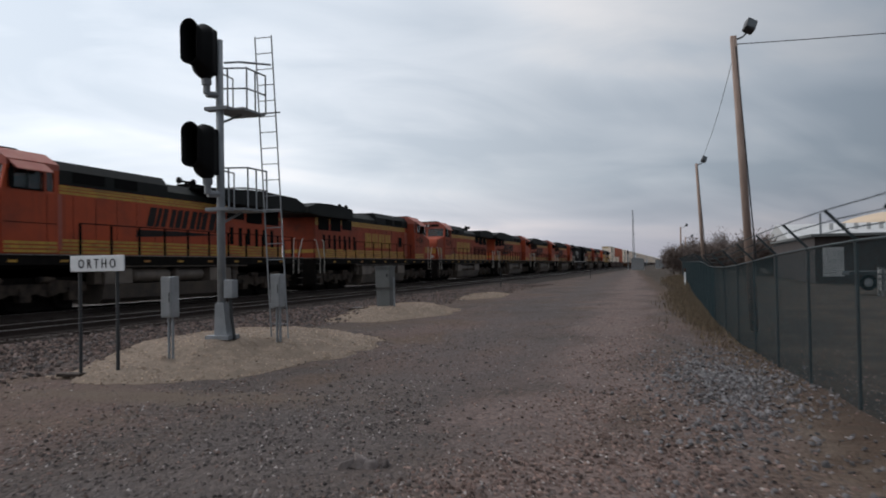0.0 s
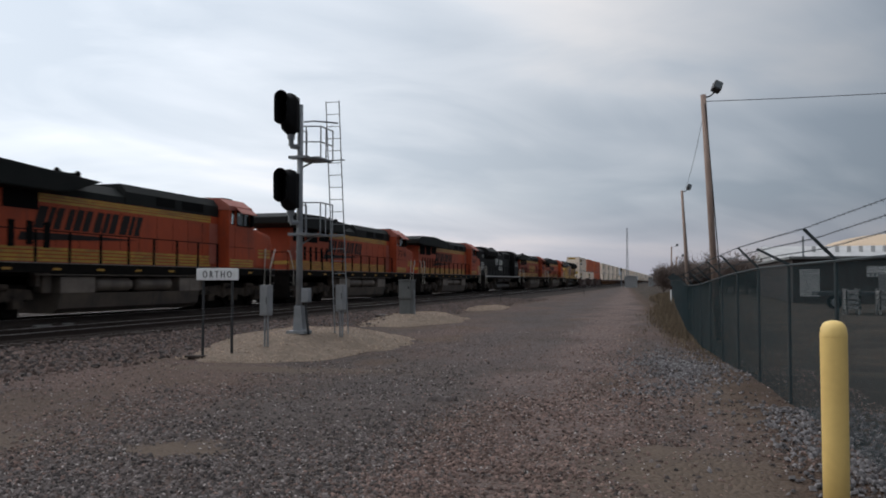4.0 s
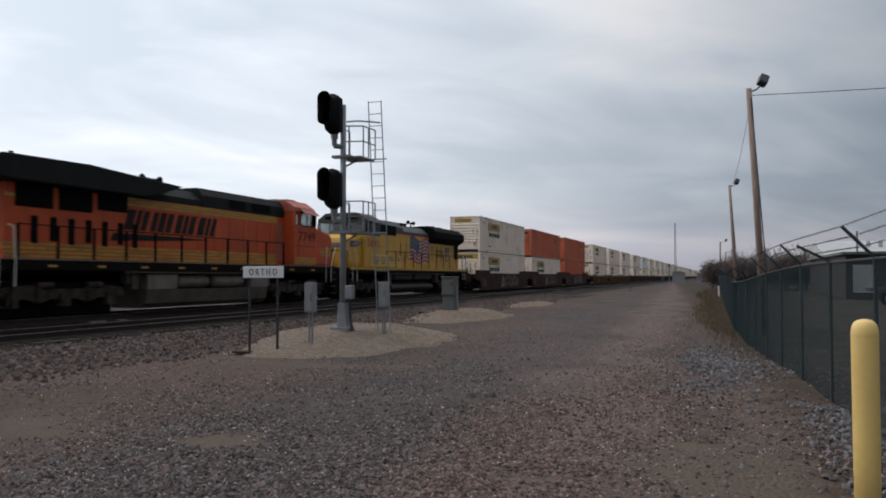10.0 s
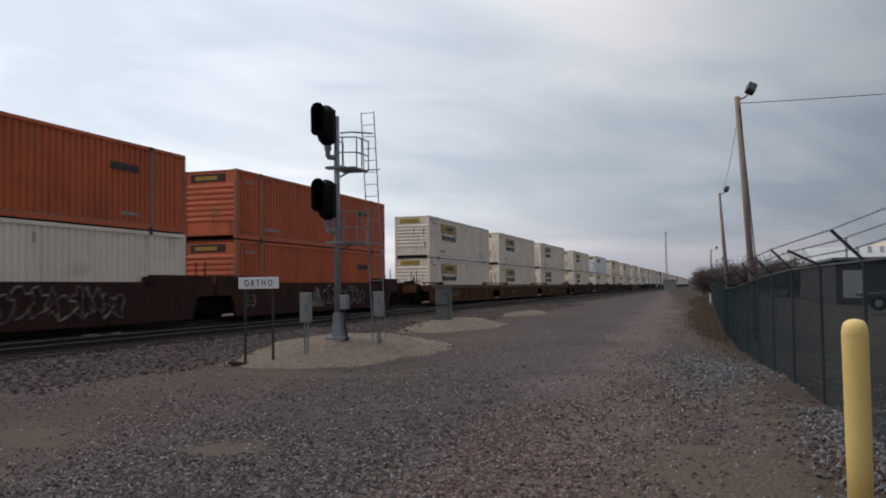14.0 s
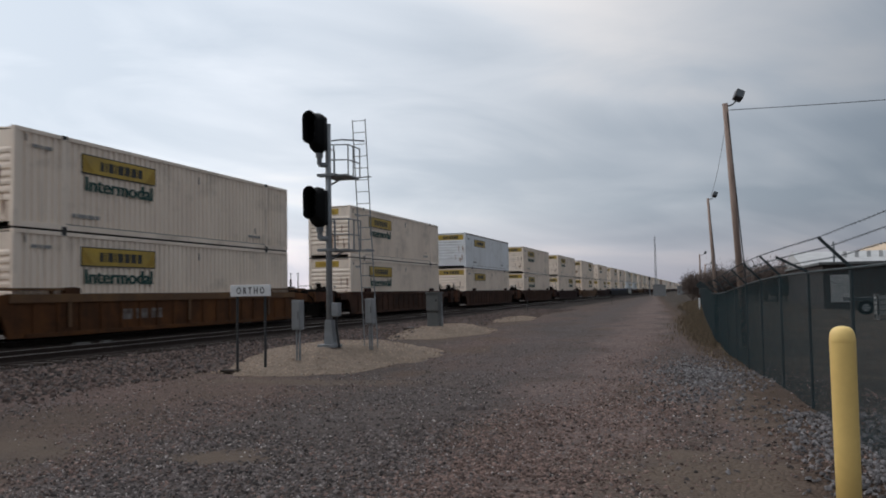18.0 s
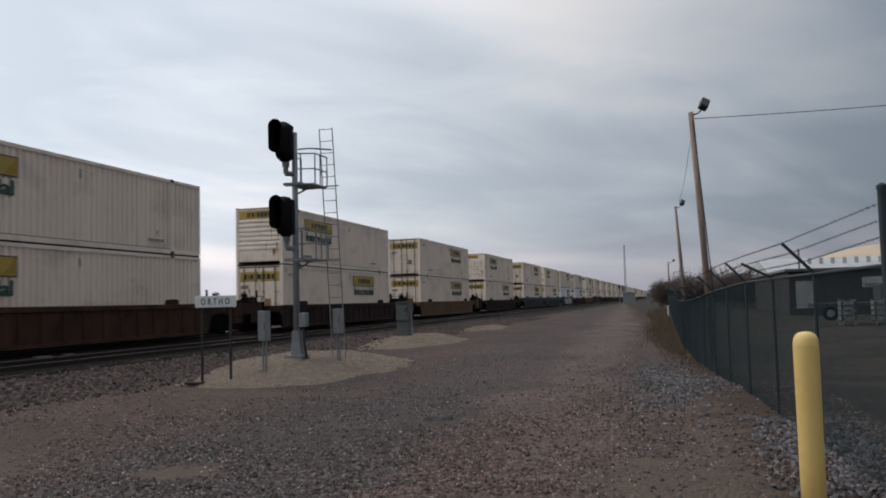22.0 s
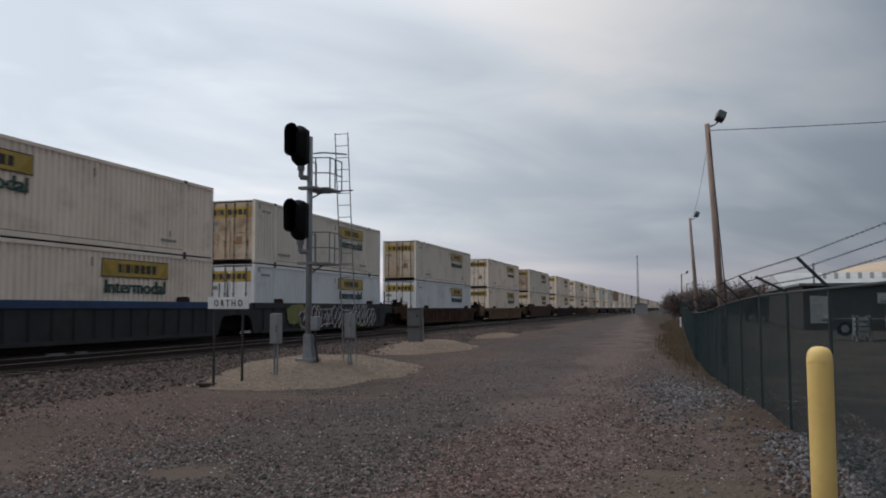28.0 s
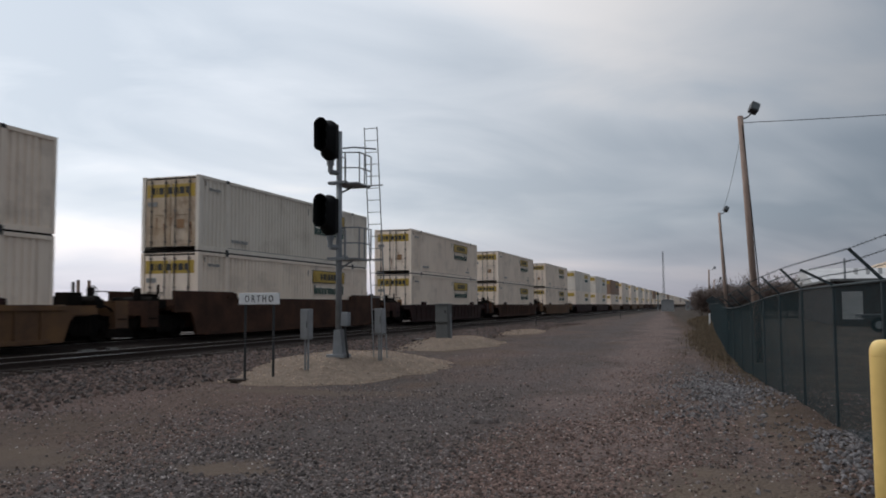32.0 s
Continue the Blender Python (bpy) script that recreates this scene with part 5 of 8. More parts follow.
def locomotive(style, cab_leads, number, label):
    n = 22.55 if style in ("stripe", "flag") else 22.3
    lo = Loco(n, cab_leads, label)
    body = {"swoosh": LOCO_ORANGE if number == "7749" else LOCO_WORN, "block": LOCO_OLD, "stripe": LOCO_BLACK, "flag": LOCO_YELLOW}[style]
    roof = {"swoosh": LOCO_GREEN, "block": LOCO_GREEN, "stripe": LOCO_BLACK, "flag": LOCO_GREY}[style]
    orange_type = style in ("swoosh", "block")
    slim_type = not orange_type
    # frame
    lo.add("frame_sill", boxes((-1.5, 1.5, 0.75, n - 0.75, 1.42, 1.7), (-1.0, 1.0, 1.0, n - 1.0, 1.05, 1.45)), BLACK)
    lo.add("walkway", boxes((-1.52, 1.52, 0.75, n - 0.75, 1.7, 1.735)), {"stripe": LOCO_BLACK, "flag": LOCO_YELLOW}.get(style, GREYTRIM))
    if style == "stripe":
        lo.add("sill_stripe", boxes((1.5, 1.507, 0.9, n - 0.9, 1.6, 1.7)), WHITEMARK, None, "white frame stripe")
    elif style == "flag":
        lo.add("sill_stripe", boxes((1.5, 1.507, 0.9, n - 0.9, 1.6, 1.7)), LOCO_YELLOW, None, "yellow frame edge")
    else:
        for k in range(9):
            lo.add("reflector", boxes((1.5, 1.507, 3 + k * 2.0, 3.35 + k * 2.0, 1.5, 1.57)), LOGO_YELLOW)
    # long hood
    hood_end = n - (1.9 if orange_type else 1.2)
    h = lo.add("long_hood", boxes((-0.95, 0.95, 4.9, hood_end, 1.735, 3.9)), body)
    if orange_type:
        for z0, z1 in ((1.78, 1.86), (1.9, 1.98), (2.02, 2.1), (2.14, 2.22)):
            lo.add("stripe", boxes((0.95, 0.956, 5.6, hood_end, z0, z1)), LOCO_YELLOWLINE, h, "yellow pinstripe")
        for z0, z1 in ((3.62, 3.7), (3.73, 3.8), (3.82, 3.89)):
            lo.add("stripe", boxes((0.95, 0.956, 5.6, hood_end - 4.2 if style == "swoosh" else hood_end, z0, z1)), LOCO_YELLOWLINE, h, "yellow pinstripe")
        for q in ((-0.9, 0.9, hood_end, hood_end + 0.006, 2.02, 2.2), (0.95, 0.956, hood_end - 1.6, hood_end, 3.5, 3.6)):
            lo.add("stripe", boxes(q), LOCO_YELLOWLINE, h, "yellow pinstripe")
    for k in range(9):
        y = 6.2 + k * 1.05
        lo.add("door_seam", boxes((0.95, 0.953, y, y + 0.02, 2.25, 3.58)), GRILLE, h)
    # roof line
    if orange_type:
        lo.add("hood_roof", cross(0.95, 3.9, 4.66, 0.3, 0.72, 4.9, 11.2), roof, h)
        lo.add("engine_roof", cross(0.92, 3.9, 4.5, 0.35, 0.5, 11.2, n - 6.4), roof, h)
        if style == "swoosh":
            wing_half, front = 1.5, n - 7.2
            wing = [(front - 0.5, 4.0), (front - 2.0, 4.46), (front + 2.6, 4.68), (n - 1.4, 4.62), (n - 0.45, 4.36), (n - 0.45, 4.02), (n - 1.6, 3.92), (front, 3.92)]
        else:
            wing_half = 1.32
            wing = [(16.0, 3.94), (16.0, 4.46), (16.2, 4.55), (19.0, 4.66), (n - 1.4, 4.6), (n - 0.45, 4.36), (n - 0.45, 4.02), (n - 1.6, 3.92)]
        rad = lo.add("radiator_housing", rounded(wing, -wing_half, wing_half, 0.05), roof, h, "dark overhanging radiator housing")
        if style == "swoosh":
            lo.add("radiator_grille", boxes((-1.2, 1.2, n - 5.6, n - 3.4, 4.66, 4.7)), GREYTRIM, rad)
        for k in range(3):
            y = n - 6.9 + k * 1.62
            lo.add("intake_grille", boxes((0.95, 0.962, y, y + 1.4, 3.24 + 0.12 * (k == 0), 3.9)), GRILLE, h)
        for k in range(7):
            y = n - 7.4 + k * 0.72
            lo.add("louver", boxes((0.95, 0.975, y, y + 0.24, 2.2 + 0.08 * (k % 2), 3.0)), GRILLE, h, "dark vertical louver")
        lo.add("roof_grille", boxes((0.93, 0.965, 6.2, 7.7, 4.0, 4.34)), GRILLE, h)
        lo.add("roof_grille", boxes((0.93, 0.965, 8.2, 9.4, 4.0, 4.34)), GRILLE, h)
        lo.add("exhaust_stack", boxes((-0.35, 0.35, n - 8.6, n - 7.6, 4.5, 4.72), bevel=0.03), GRILLE, h)
        lo.add("bell_and_horn", horns(15.1, 4.45) if style == "block" else horns(13.4, 4.42), GRILLE, h, "roof air horn")
    else:
        lo.add("hood_roof", cross(0.95, 3.9, 4.62, 0.35, 0.6, 4.9, 9.8), roof, h)
        lo.add("engine_roof", cross(0.93, 3.9, 4.48, 0.4, 0.45, 9.8, n - 7.6), roof, h)
        flare = lo.add("radiator_housing", prism(bmesh.new(), [(-0.95, 3.5), (0.95, 3.5), (1.45, 3.85), (1.45, 4.3), (1.0, 4.66), (-1.0, 4.66), (-1.45, 4.3), (-1.45, 3.85)], n - 7.9, n - 1.3 if style == "flag" else n - 3.0, "xz"), GRILLE if style == "flag" else roof, h, "flared radiator housing")
        lo.add("radiator_grille", boxes((1.452, 1.47, n - 7.6, n - 2.0 if style == "flag" else n - 3.3, 3.88, 4.26)), GRILLE, flare)
        lo.add("rear_roof", cross(0.95, 3.9, 4.5, 0.3, 0.6, n - 3.0, hood_end), roof, h)
        lo.add("roof_grille", boxes((0.93, 0.99, 6.0, 8.6, 3.72, 4.3)), GRILLE, h)
        lo.add("roof_fan", tube(bmesh.new(), (0, n - 5.8, 4.66), (0, n - 5.8, 4.78), 0.62, 16), GRILLE, h)
        lo.add("roof_fan", tube(bmesh.new(), (0, n - 4.2, 4.66), (0, n - 4.2, 4.78), 0.62, 16), GRILLE, h)
        lo.add("exhaust_stack", boxes((-0.3, 0.3, 11.2, 12.2, 4.48, 4.7), bevel=0.03), GRILLE, h)
        lo.add("bell_and_horn", horns(12.9, 4.45), GRILLE, h, "roof air horn")
        for k in range(10):
            y = 9.4 + k * 0.98
            lo.add("door_latch", boxes((0.95, 0.97, y, y + 0.04, 2.3, 3.3)), GRILLE, h)
    # cab and nose
    upper = body if style != "flag" else LOCO_GREY
    cab = lo.add_cab("cab", rounded([(3.0, 1.735), (3.0, 3.58), (5.6, 3.58), (5.6, 1.735)], -1.48, 1.48, 0.05), upper)
    cr = lo.add_cab("cab_roof", prism(bmesh.new(), [(-1.48, 4.22), (1.48, 4.22), (1.48, 4.4), (0.98, 4.74), (-0.98, 4.74), (-1.48, 4.4)], 3.22, 5.62, "xz"), LOCO_GREY if style == "flag" else roof if not orange_type else PALERED if number == "7749" else RUSTRED, cab)
    lo.add_cab("roof_hatch", boxes((-0.45, 0.45, 4.9, 5.4, 4.74, 4.8), bevel=0.015), GREYTRIM, cr)
    for sd in (-1, 1):
        xa, xb = (1.38, 1.478) if sd > 0 else (-1.478, -1.38)
        for y0, y1 in ((4.82, 5.02), (5.38, 5.6)):
            lo.add_cab("pillar", boxes((xa, xb, y0, y1, 3.54, 4.26)), upper, cab)
        lo.add_cab("pillar", prism(bmesh.new(), [(3.0, 3.54), (3.42, 3.54), (3.42, 4.26), (3.24, 4.26)], xa, xb), upper, cab)
        xm = sd * 1.43
        for y0, y1 in ((3.44, 4.1), (4.14, 4.8), (5.04, 5.36)):
            lo.add_cab("cab_window", boxes((xm - 0.006, xm + 0.006, y0, y1, 3.6, 4.22)), CABGLASS, cab, "clear side window pane")
    lo.add_cab("rear_wall", boxes((-1.42, 1.42, 5.5, 5.58, 3.5, 4.4)), upper, cab)
    lo.add_cab("windscreen_post", prism(bmesh.new(), [(3.0, 3.54), (3.1, 3.54), (3.34, 4.26), (3.24, 4.26)], -0.08, 0.08), upper, cab)
    lo.add_cab("crew_seat", boxes((0.45, 0.95, 4.3, 4.85, 3.4, 3.55), (0.45, 0.95, 4.75, 4.87, 3.5, 4.05), bevel=0.03), SEAT, cab)
    lo.add_cab("control_desk", boxes((0.1, 0.9, 3.3, 3.8, 3.5, 3.72), bevel=0.02), SEAT, cab)
    if style == "flag":
        lo.add_cab("cab_lower", boxes((-1.487, 1.487, 2.985, 5.605, 1.74, 3.5), bevel=0.03), LOCO_YELLOW, cab, "yellow lower cab side")
        lo.add_cab("window_awning", prism(bmesh.new(), [(1.47, 4.34), (1.95, 4.18), (1.95, 4.21), (1.47, 4.38)], 3.3, 5.0, "xz"), LOCO_GREY, cab, "grey window awning")
    nose_prof = [(1.0, 1.735), (0.98, 3.0), (1.12, 3.32), (2.95, 3.62), (2.95, 1.735)]
    nose = lo.add("nose", rounded(nose_prof, -1.3 if slim_type else -1.42, 1.3 if slim_type else 1.42, 0.14 if orange_type else 0.26), body)
    if orange_type:
        for z0, z1 in ((2.22, 2.32), (2.38, 2.48), (2.54, 2.6)):
            for q in ((1.42, 1.427, 1.15, 2.3, z0, z1), (-1.28, 1.28, 0.972, 0.978, z0, z1)):
                lo.add("stripe", boxes(q), LOCO_YELLOWLINE, nose, "yellow pinstripe")
        for z0, z1 in ((1.78, 1.86), (1.9, 1.98), (2.02, 2.1)):
            lo.add_cab("stripe", boxes((1.482, 1.488, 3.1, 5.5, z0, z1)), LOCO_YELLOWLINE, cab, "yellow pinstripe")
    lo.add_cab("window_frame", boxes((1.47, 1.496, 3.38, 4.86, 3.56, 3.61), (1.47, 1.496, 3.38, 4.86, 4.2, 4.25), (1.47, 1.496, 3.38, 3.43, 3.61, 4.2), (1.47, 1.496, 4.81, 4.86, 3.61, 4.2), (1.47, 1.496, 4.1, 4.14, 3.61, 4.2)), GRILLE, cab)
    for sd in (-1, 1):
        bm = prism(bmesh.new(), [(3.04, 3.58), (3.055, 3.58), (3.285, 4.24), (3.27, 4.24)], sd * 0.74 - 0.64, sd * 0.74 + 0.64)
        lo.add_cab("windscreen", bm, CABGLASS, cab, "slanted windscreen pane")
    if orange_type:
        lo.add_cab("window_awning", prism(bmesh.new(), [(1.47, 4.33), (1.78, 4.08), (1.78, 4.11), (1.47, 4.38)], 3.32, 4.95, "xz"), RUSTRED, cab, "faded red window awning")
        lo.add_cab("roof_box", boxes((-0.7, 0.7, 3.7, 4.7, 4.74, 4.84), bevel=0.02), GRILLE, cr)
        nl = lo.add("nose_headlight", boxes((-0.17, 0.17, 0.93, 0.985, 2.72, 3.12), bevel=0.015), GRILLE, nose)
        for zz in (2.83, 3.01):
            lo.add("headlight_lens", tube(bmesh.new(), (0, 0.915, zz), (0, 0.935, zz), 0.075, 12), LAMPGLASS, nl)
        if style == "block":
            lo.add("hood_vent", boxes((0.95, 0.966, 6.3, 7.0, 2.55, 3.2)), GRILLE, h)
        for q in ((1.48, 1.484, 3.1, 5.5, 2.62, 2.64), (1.48, 1.484, 5.02, 5.04, 1.8, 3.5)):
            lo.add_cab("cab_seam", boxes(q), GRILLE, cab)
    lo.add_cab("rear_door", boxes((0.96, 1.3, 5.59, 5.61, 1.9, 3.9)), body, cab)
    # flat panel in a darker colour paints the shade of the door recess
    lo.add("cab_door_recess", boxes((0.95, 0.97, 5.05, 5.7, 1.9, 3.6)), {"stripe": GRILLE, "flag": LOCO_GREY}.get(style, RUSTRED), h)
    lo.add_cab("side_mirror", boxes((1.5, 1.6, 3.28, 3.4, 3.6, 4.1)), GRILLE, cab)
    lo.add_cab("antenna_dome", boxes((-0.5, 0.5, 4.1, 4.9, 4.75, 4.83), bevel=0.03), GREYTRIM, cab)
    for q in ((-1.0, -0.35, 3.17, 3.24, 4.38, 4.56), (0.35, 1.0, 3.17, 3.24, 4.38, 4.56)):
        lo.add_cab("number_board", boxes(q), GRILLE, cab)
    hd = lo.add_cab("headlight", boxes((-0.3, 0.3, 3.12, 3.22, 4.36, 4.56), bevel=0.02), GRILLE, cab)
    for s in (-1, 1):
        lo.add_cab("headlight_lens", tube(bmesh.new(), (s * 0.14, 3.1, 4.46), (s * 0.14, 3.13, 4.46), 0.09, 12), LAMPGLASS, hd)
        lo.add("ditch_light", tube(bmesh.new(), (s * 1.05, 0.7, 1.95), (s * 1.05, 0.9, 1.95), 0.11, 12), LAMPGLASS)
    lo.add("nose_door", boxes((-0.95, -0.35, 0.955, 0.985, 1.8, 3.05)), {"stripe": GRILLE, "flag": LOCO_YELLOW}.get(style, LOCO_ORANGE), nose)
    # numbers and markings
    numc = {"stripe": WHITEMARK, "flag": RED}.get(style, LOCO_LOGO)
    if number:
        lo.text("road_number", number, 1.6, 0.44, 3.75 if not cab_leads else 3.95, 3.08, 1.489, numc, "road number")
    mid = lambda a, b: (lo.y(a), lo.y(b))
    if style == "swoosh":
        y0, y1 = sorted(mid(10.2, 15.3))
        for k in range(4):
            part("logo_bar", slotted_block(y0 - 0.3 + k * 1.34, 1.12, 2.8, 3.5, 0.26, k), LOCO_LOGO, h, "dark slanted logo block")
        part("logo_wedge", prism(bmesh.new(), [(y0 - 0.9, 2.4), (y0 + 1.8, 2.5), (y1 - 0.3, 2.64), (y0 + 1.6, 2.68), (y0 - 0.8, 2.66)], 0.956, 0.962), LOCO_LOGO, h, "dark wedge under the logo")
    elif style == "block":
        y0, y1 = sorted(mid(8.7, 13.2))
        for k in range(4):
            part("logo_bar", slotted_block(y0 + k * 1.2, 0.98, 2.42, 3.3, 0.0, k + 1), LOGO_YELLOW, h, "yellow slotted logo block")
    elif style == "stripe":
        y0, y1 = sorted(mid(10.9, 13.9))
        for k in range(5):
            part("logo_stripe", prism(bmesh.new(), [(y0, 3.62 - k * 0.14), (y0 + 1.9 - k * 0.1, 3.62 - k * 0.14), (y0 + 1.85 - k * 0.1, 3.54 - k * 0.14), (y0 + 0.05, 3.54 - k * 0.14)], 0.956, 0.962), WHITEMARK, h, "white slanted stripe")
        part("logo_bar", prism(bmesh.new(), [(y0 + 2.2, 2.95), (y0 + 2.75, 2.95), (y0 + 2.9, 3.55), (y0 + 2.4, 3.55)], 0.956, 0.962), WHITEMARK, h, "white logo block")
        part("logo_bar", prism(bmesh.new(), [(y0 + 2.95, 2.95), (y0 + 3.9, 2.95), (y0 + 3.9, 3.5), (y0 + 3.0, 3.5)], 0.956, 0.962), WHITEMARK, h, "white logo block")
        for z in (2.62, 2.36):
            part("name_bars", bars((0.2,) * 8, 0.07, 0.17, 0.956, y0 + 1.9, z), WHITEMARK, h)
        for k in range(5):
            z = 3.0 - k * 0.17
            ya, yb = sorted(mid(hood_end - 1.6, hood_end - 0.1))
            part("end_stripe", boxes((0.956, 0.962, ya + 0.06 * k, yb - 0.05 * k, z, z + 0.085)), WHITEMARK, h, "white end stripe")
        lo.text("road_number", number, 1.1, 0.26, hood_end - 1.2, 3.75, 0.958, WHITEMARK, "road number", h)
    else:
        flag_on(lo, h)
        for z0, z1, a, b in ((3.86, 3.92, 8.7, n - 8.0),):
            lo.add("red_line", boxes((0.951, 0.965, a, b, z0, z1)), RED, h, "thin red line under the roof")
        ea = lo.add("equipment_box", boxes((0.95, 1.54, 3.5, 5.9, 1.76, 2.5), bevel=0.02), LOCO_TAN, None, "pale yellow equipment box")
        eb = lo.add("equipment_box", boxes((0.95, 1.35, 6.4, 8.6, 1.76, 2.48), bevel=0.02), LOCO_TAN, None, "pale yellow equipment box")
        for a, w, x, own in ((3.75, 0.85, 1.54, ea), (4.95, 0.6, 1.54, ea), (6.6, 0.75, 1.35, eb), (7.65, 0.75, 1.35, eb)):
            for k in range(5 if own is ea else 3):
                z = (1.95 if own is ea else 2.16) + k * 0.09
                lo.add("vent_slot", boxes((x + 0.001, x + 0.006, a, a + w, z, z + 0.035)), TANK, own)
        lo.add("nose_wing", prism(bmesh.new(), [(1.28, 2.78), (2.3, 2.86), (2.75, 2.98), (2.7, 3.12), (1.3, 3.14)], 1.301, 1.306), FLAGBLUE, nose, "blue wing emblem")
        for k in range(3):
            z = 2.9 + k * 0.075
            lo.add("wing_stroke", prism(bmesh.new(), [(1.55 + 0.1 * k, z), (2.66, z + 0.05), (2.66, z + 0.075), (1.55 + 0.1 * k, z + 0.028)], 1.306, 1.309), FLAGWHITE, nose, "thin white wing stroke")
        for s in (-1, 1):
            x0, x1 = sorted((s * 0.22, s * 1.02))
            lo.add("nose_wing", boxes((x0, x1, 0.964, 0.975, 2.78, 3.0)), FLAGBLUE, nose, "blue wing emblem")
            for k in range(2):
                lo.add("wing_stroke", boxes((x0 + 0.08, x1 - 0.04, 0.960, 0.965, 2.84 + k * 0.08, 2.87 + k * 0.08)), FLAGWHITE, nose, "thin white wing stroke")
        lo.add("nose_shield", boxes((-0.2, 0.2, 0.962, 0.972, 2.62, 3.05)), FLAGBLUE, nose, "blue shield emblem")
    # underframe
    if orange_type:
        lo.add("fuel_tank", prism(bmesh.new(), [(-1.3, 0.3), (-1.1, 0.15), (1.1, 0.15), (1.3, 0.3), (1.4, 0.78), (-1.4, 0.78)], 7.1, 14.9, "xz"), TANK, None, "long dirty fuel tank")
        lo.add("centre_sill", boxes((-0.75, 0.75, 7.1, 14.9, 0.78, 1.42)), BLACK)
        for y0, y1 in ((7.1, 8.5), (13.3, 14.9)):
            for sd in (-1, 1):
                lo.add("tank_box", boxes((min(sd * 0.75, sd * 1.41), max(sd * 0.75, sd * 1.41), y0, y1, 0.782, 1.3), bevel=0.02), TANKPALE, None, "pale dusty tank end plate")
        for y0, y1 in ((8.75, 10.9), (11.15, 13.1)):
            lo.add("air_reservoir", rounded_tank(y0, y1, 1.08, 0.25, 1.06), TANKPALE, None, "horizontal air reservoir")
    else:
        tank = [(1.28 * math.cos(q), 0.56 + 0.4 * math.sin(q)) for q in [math.pi * 2 * k / 20 for k in range(20)]]
        lo.add("fuel_tank", prism(bmesh.new(), tank, 7.2, 14.6, "xz"), TANKDARK, None, "long rounded fuel tank")
        lo.add("centre_sill", boxes((-0.8, 0.8, 7.2, 14.6, 0.9, 1.42)), BLACK)
        for y0, y1 in ((7.6, 10.6), (11.0, 14.2)):
            lo.add("air_reservoir", rounded_tank(y0, y1, 1.15, 0.2, 1.2), TANKDARK, None, "dark horizontal air reservoir")
    for y0 in (6.75, 15.2):
        lo.add("sill_gear", boxes((0.95, 1.3, y0, y0 + 0.35, 0.8, 1.42), (1.0, 1.25, y0 + 0.4, y0 + 0.55, 1.0, 1.42), bevel=0.02), TANK)
    lo.add("sill_pipe", pipe(bmesh.new(), [(1.46, 6.2, 1.36), (1.46, n - 6.2, 1.36)], 0.03), TANK)
    for y in (3.95, n - 3.95):
        loco_truck(lo, y)
    loco_end(lo, 0.75, -1, None)
    loco_end(lo, n - 0.75, 1, None)
    dark = GRILLE if style != "flag" else BLACK
    side_rails(lo, 5.9, n - 1.9, 11, dark, 0.045 if style == "swoosh" else 0.025)
    return lo.top


def slotted_block(y, w, z0, z1, slant, k):
    """A plain logo block of three upright bars, no letter."""
    bm = bmesh.new()
    wide = ((0.36, 0.2, 0.26), (0.24, 0.3, 0.28), (0.3, 0.22, 0.3))[k % 3]
    u = 0.0
    for q in wide:
        prism(bm, [(y + w * a + slant * v, z0 + (z1 - z0) * v) for a, v in ((u, 0), (u + q, 0), (u + q, 1), (u, 1))], 0.956, 0.962)
        u += q + 0.09
    return bm


def rounded_tank(a, b, x0=1.32, r=0.21, z0=1.12):
    bm = bmesh.new()
    lathe(bm, [(r * 0.4, 0), (r * 0.8, 0.05), (r, 0.14), (r, b - a - 0.14), (r * 0.8, b - a - 0.05), (r * 0.4, b - a)], 18)
    for v in bm.verts:
        x, y, z = v.co
        v.co = (x0 + x, a + z, z0 + y)
    bmesh.ops.recalc_face_normals(bm, faces=bm.faces[:])
    return bm


def horns(y, z):
    """Two flared air horns, back to back on a short stand."""
    bm = tube(bmesh.new(), (0.3, y, z), (0.3, y, z + 0.3), 0.05, 8)
    for d in (-1, 1):
        tube(bm, (0.3, y, z + 0.32), (0.3, y + d * 0.32, z + 0.34), 0.05, 8)
        tube(bm, (0.3, y + d * 0.32, z + 0.34), (0.3, y + d * 0.5, z + 0.35), 0.06, 10, 0.14)
    return bm


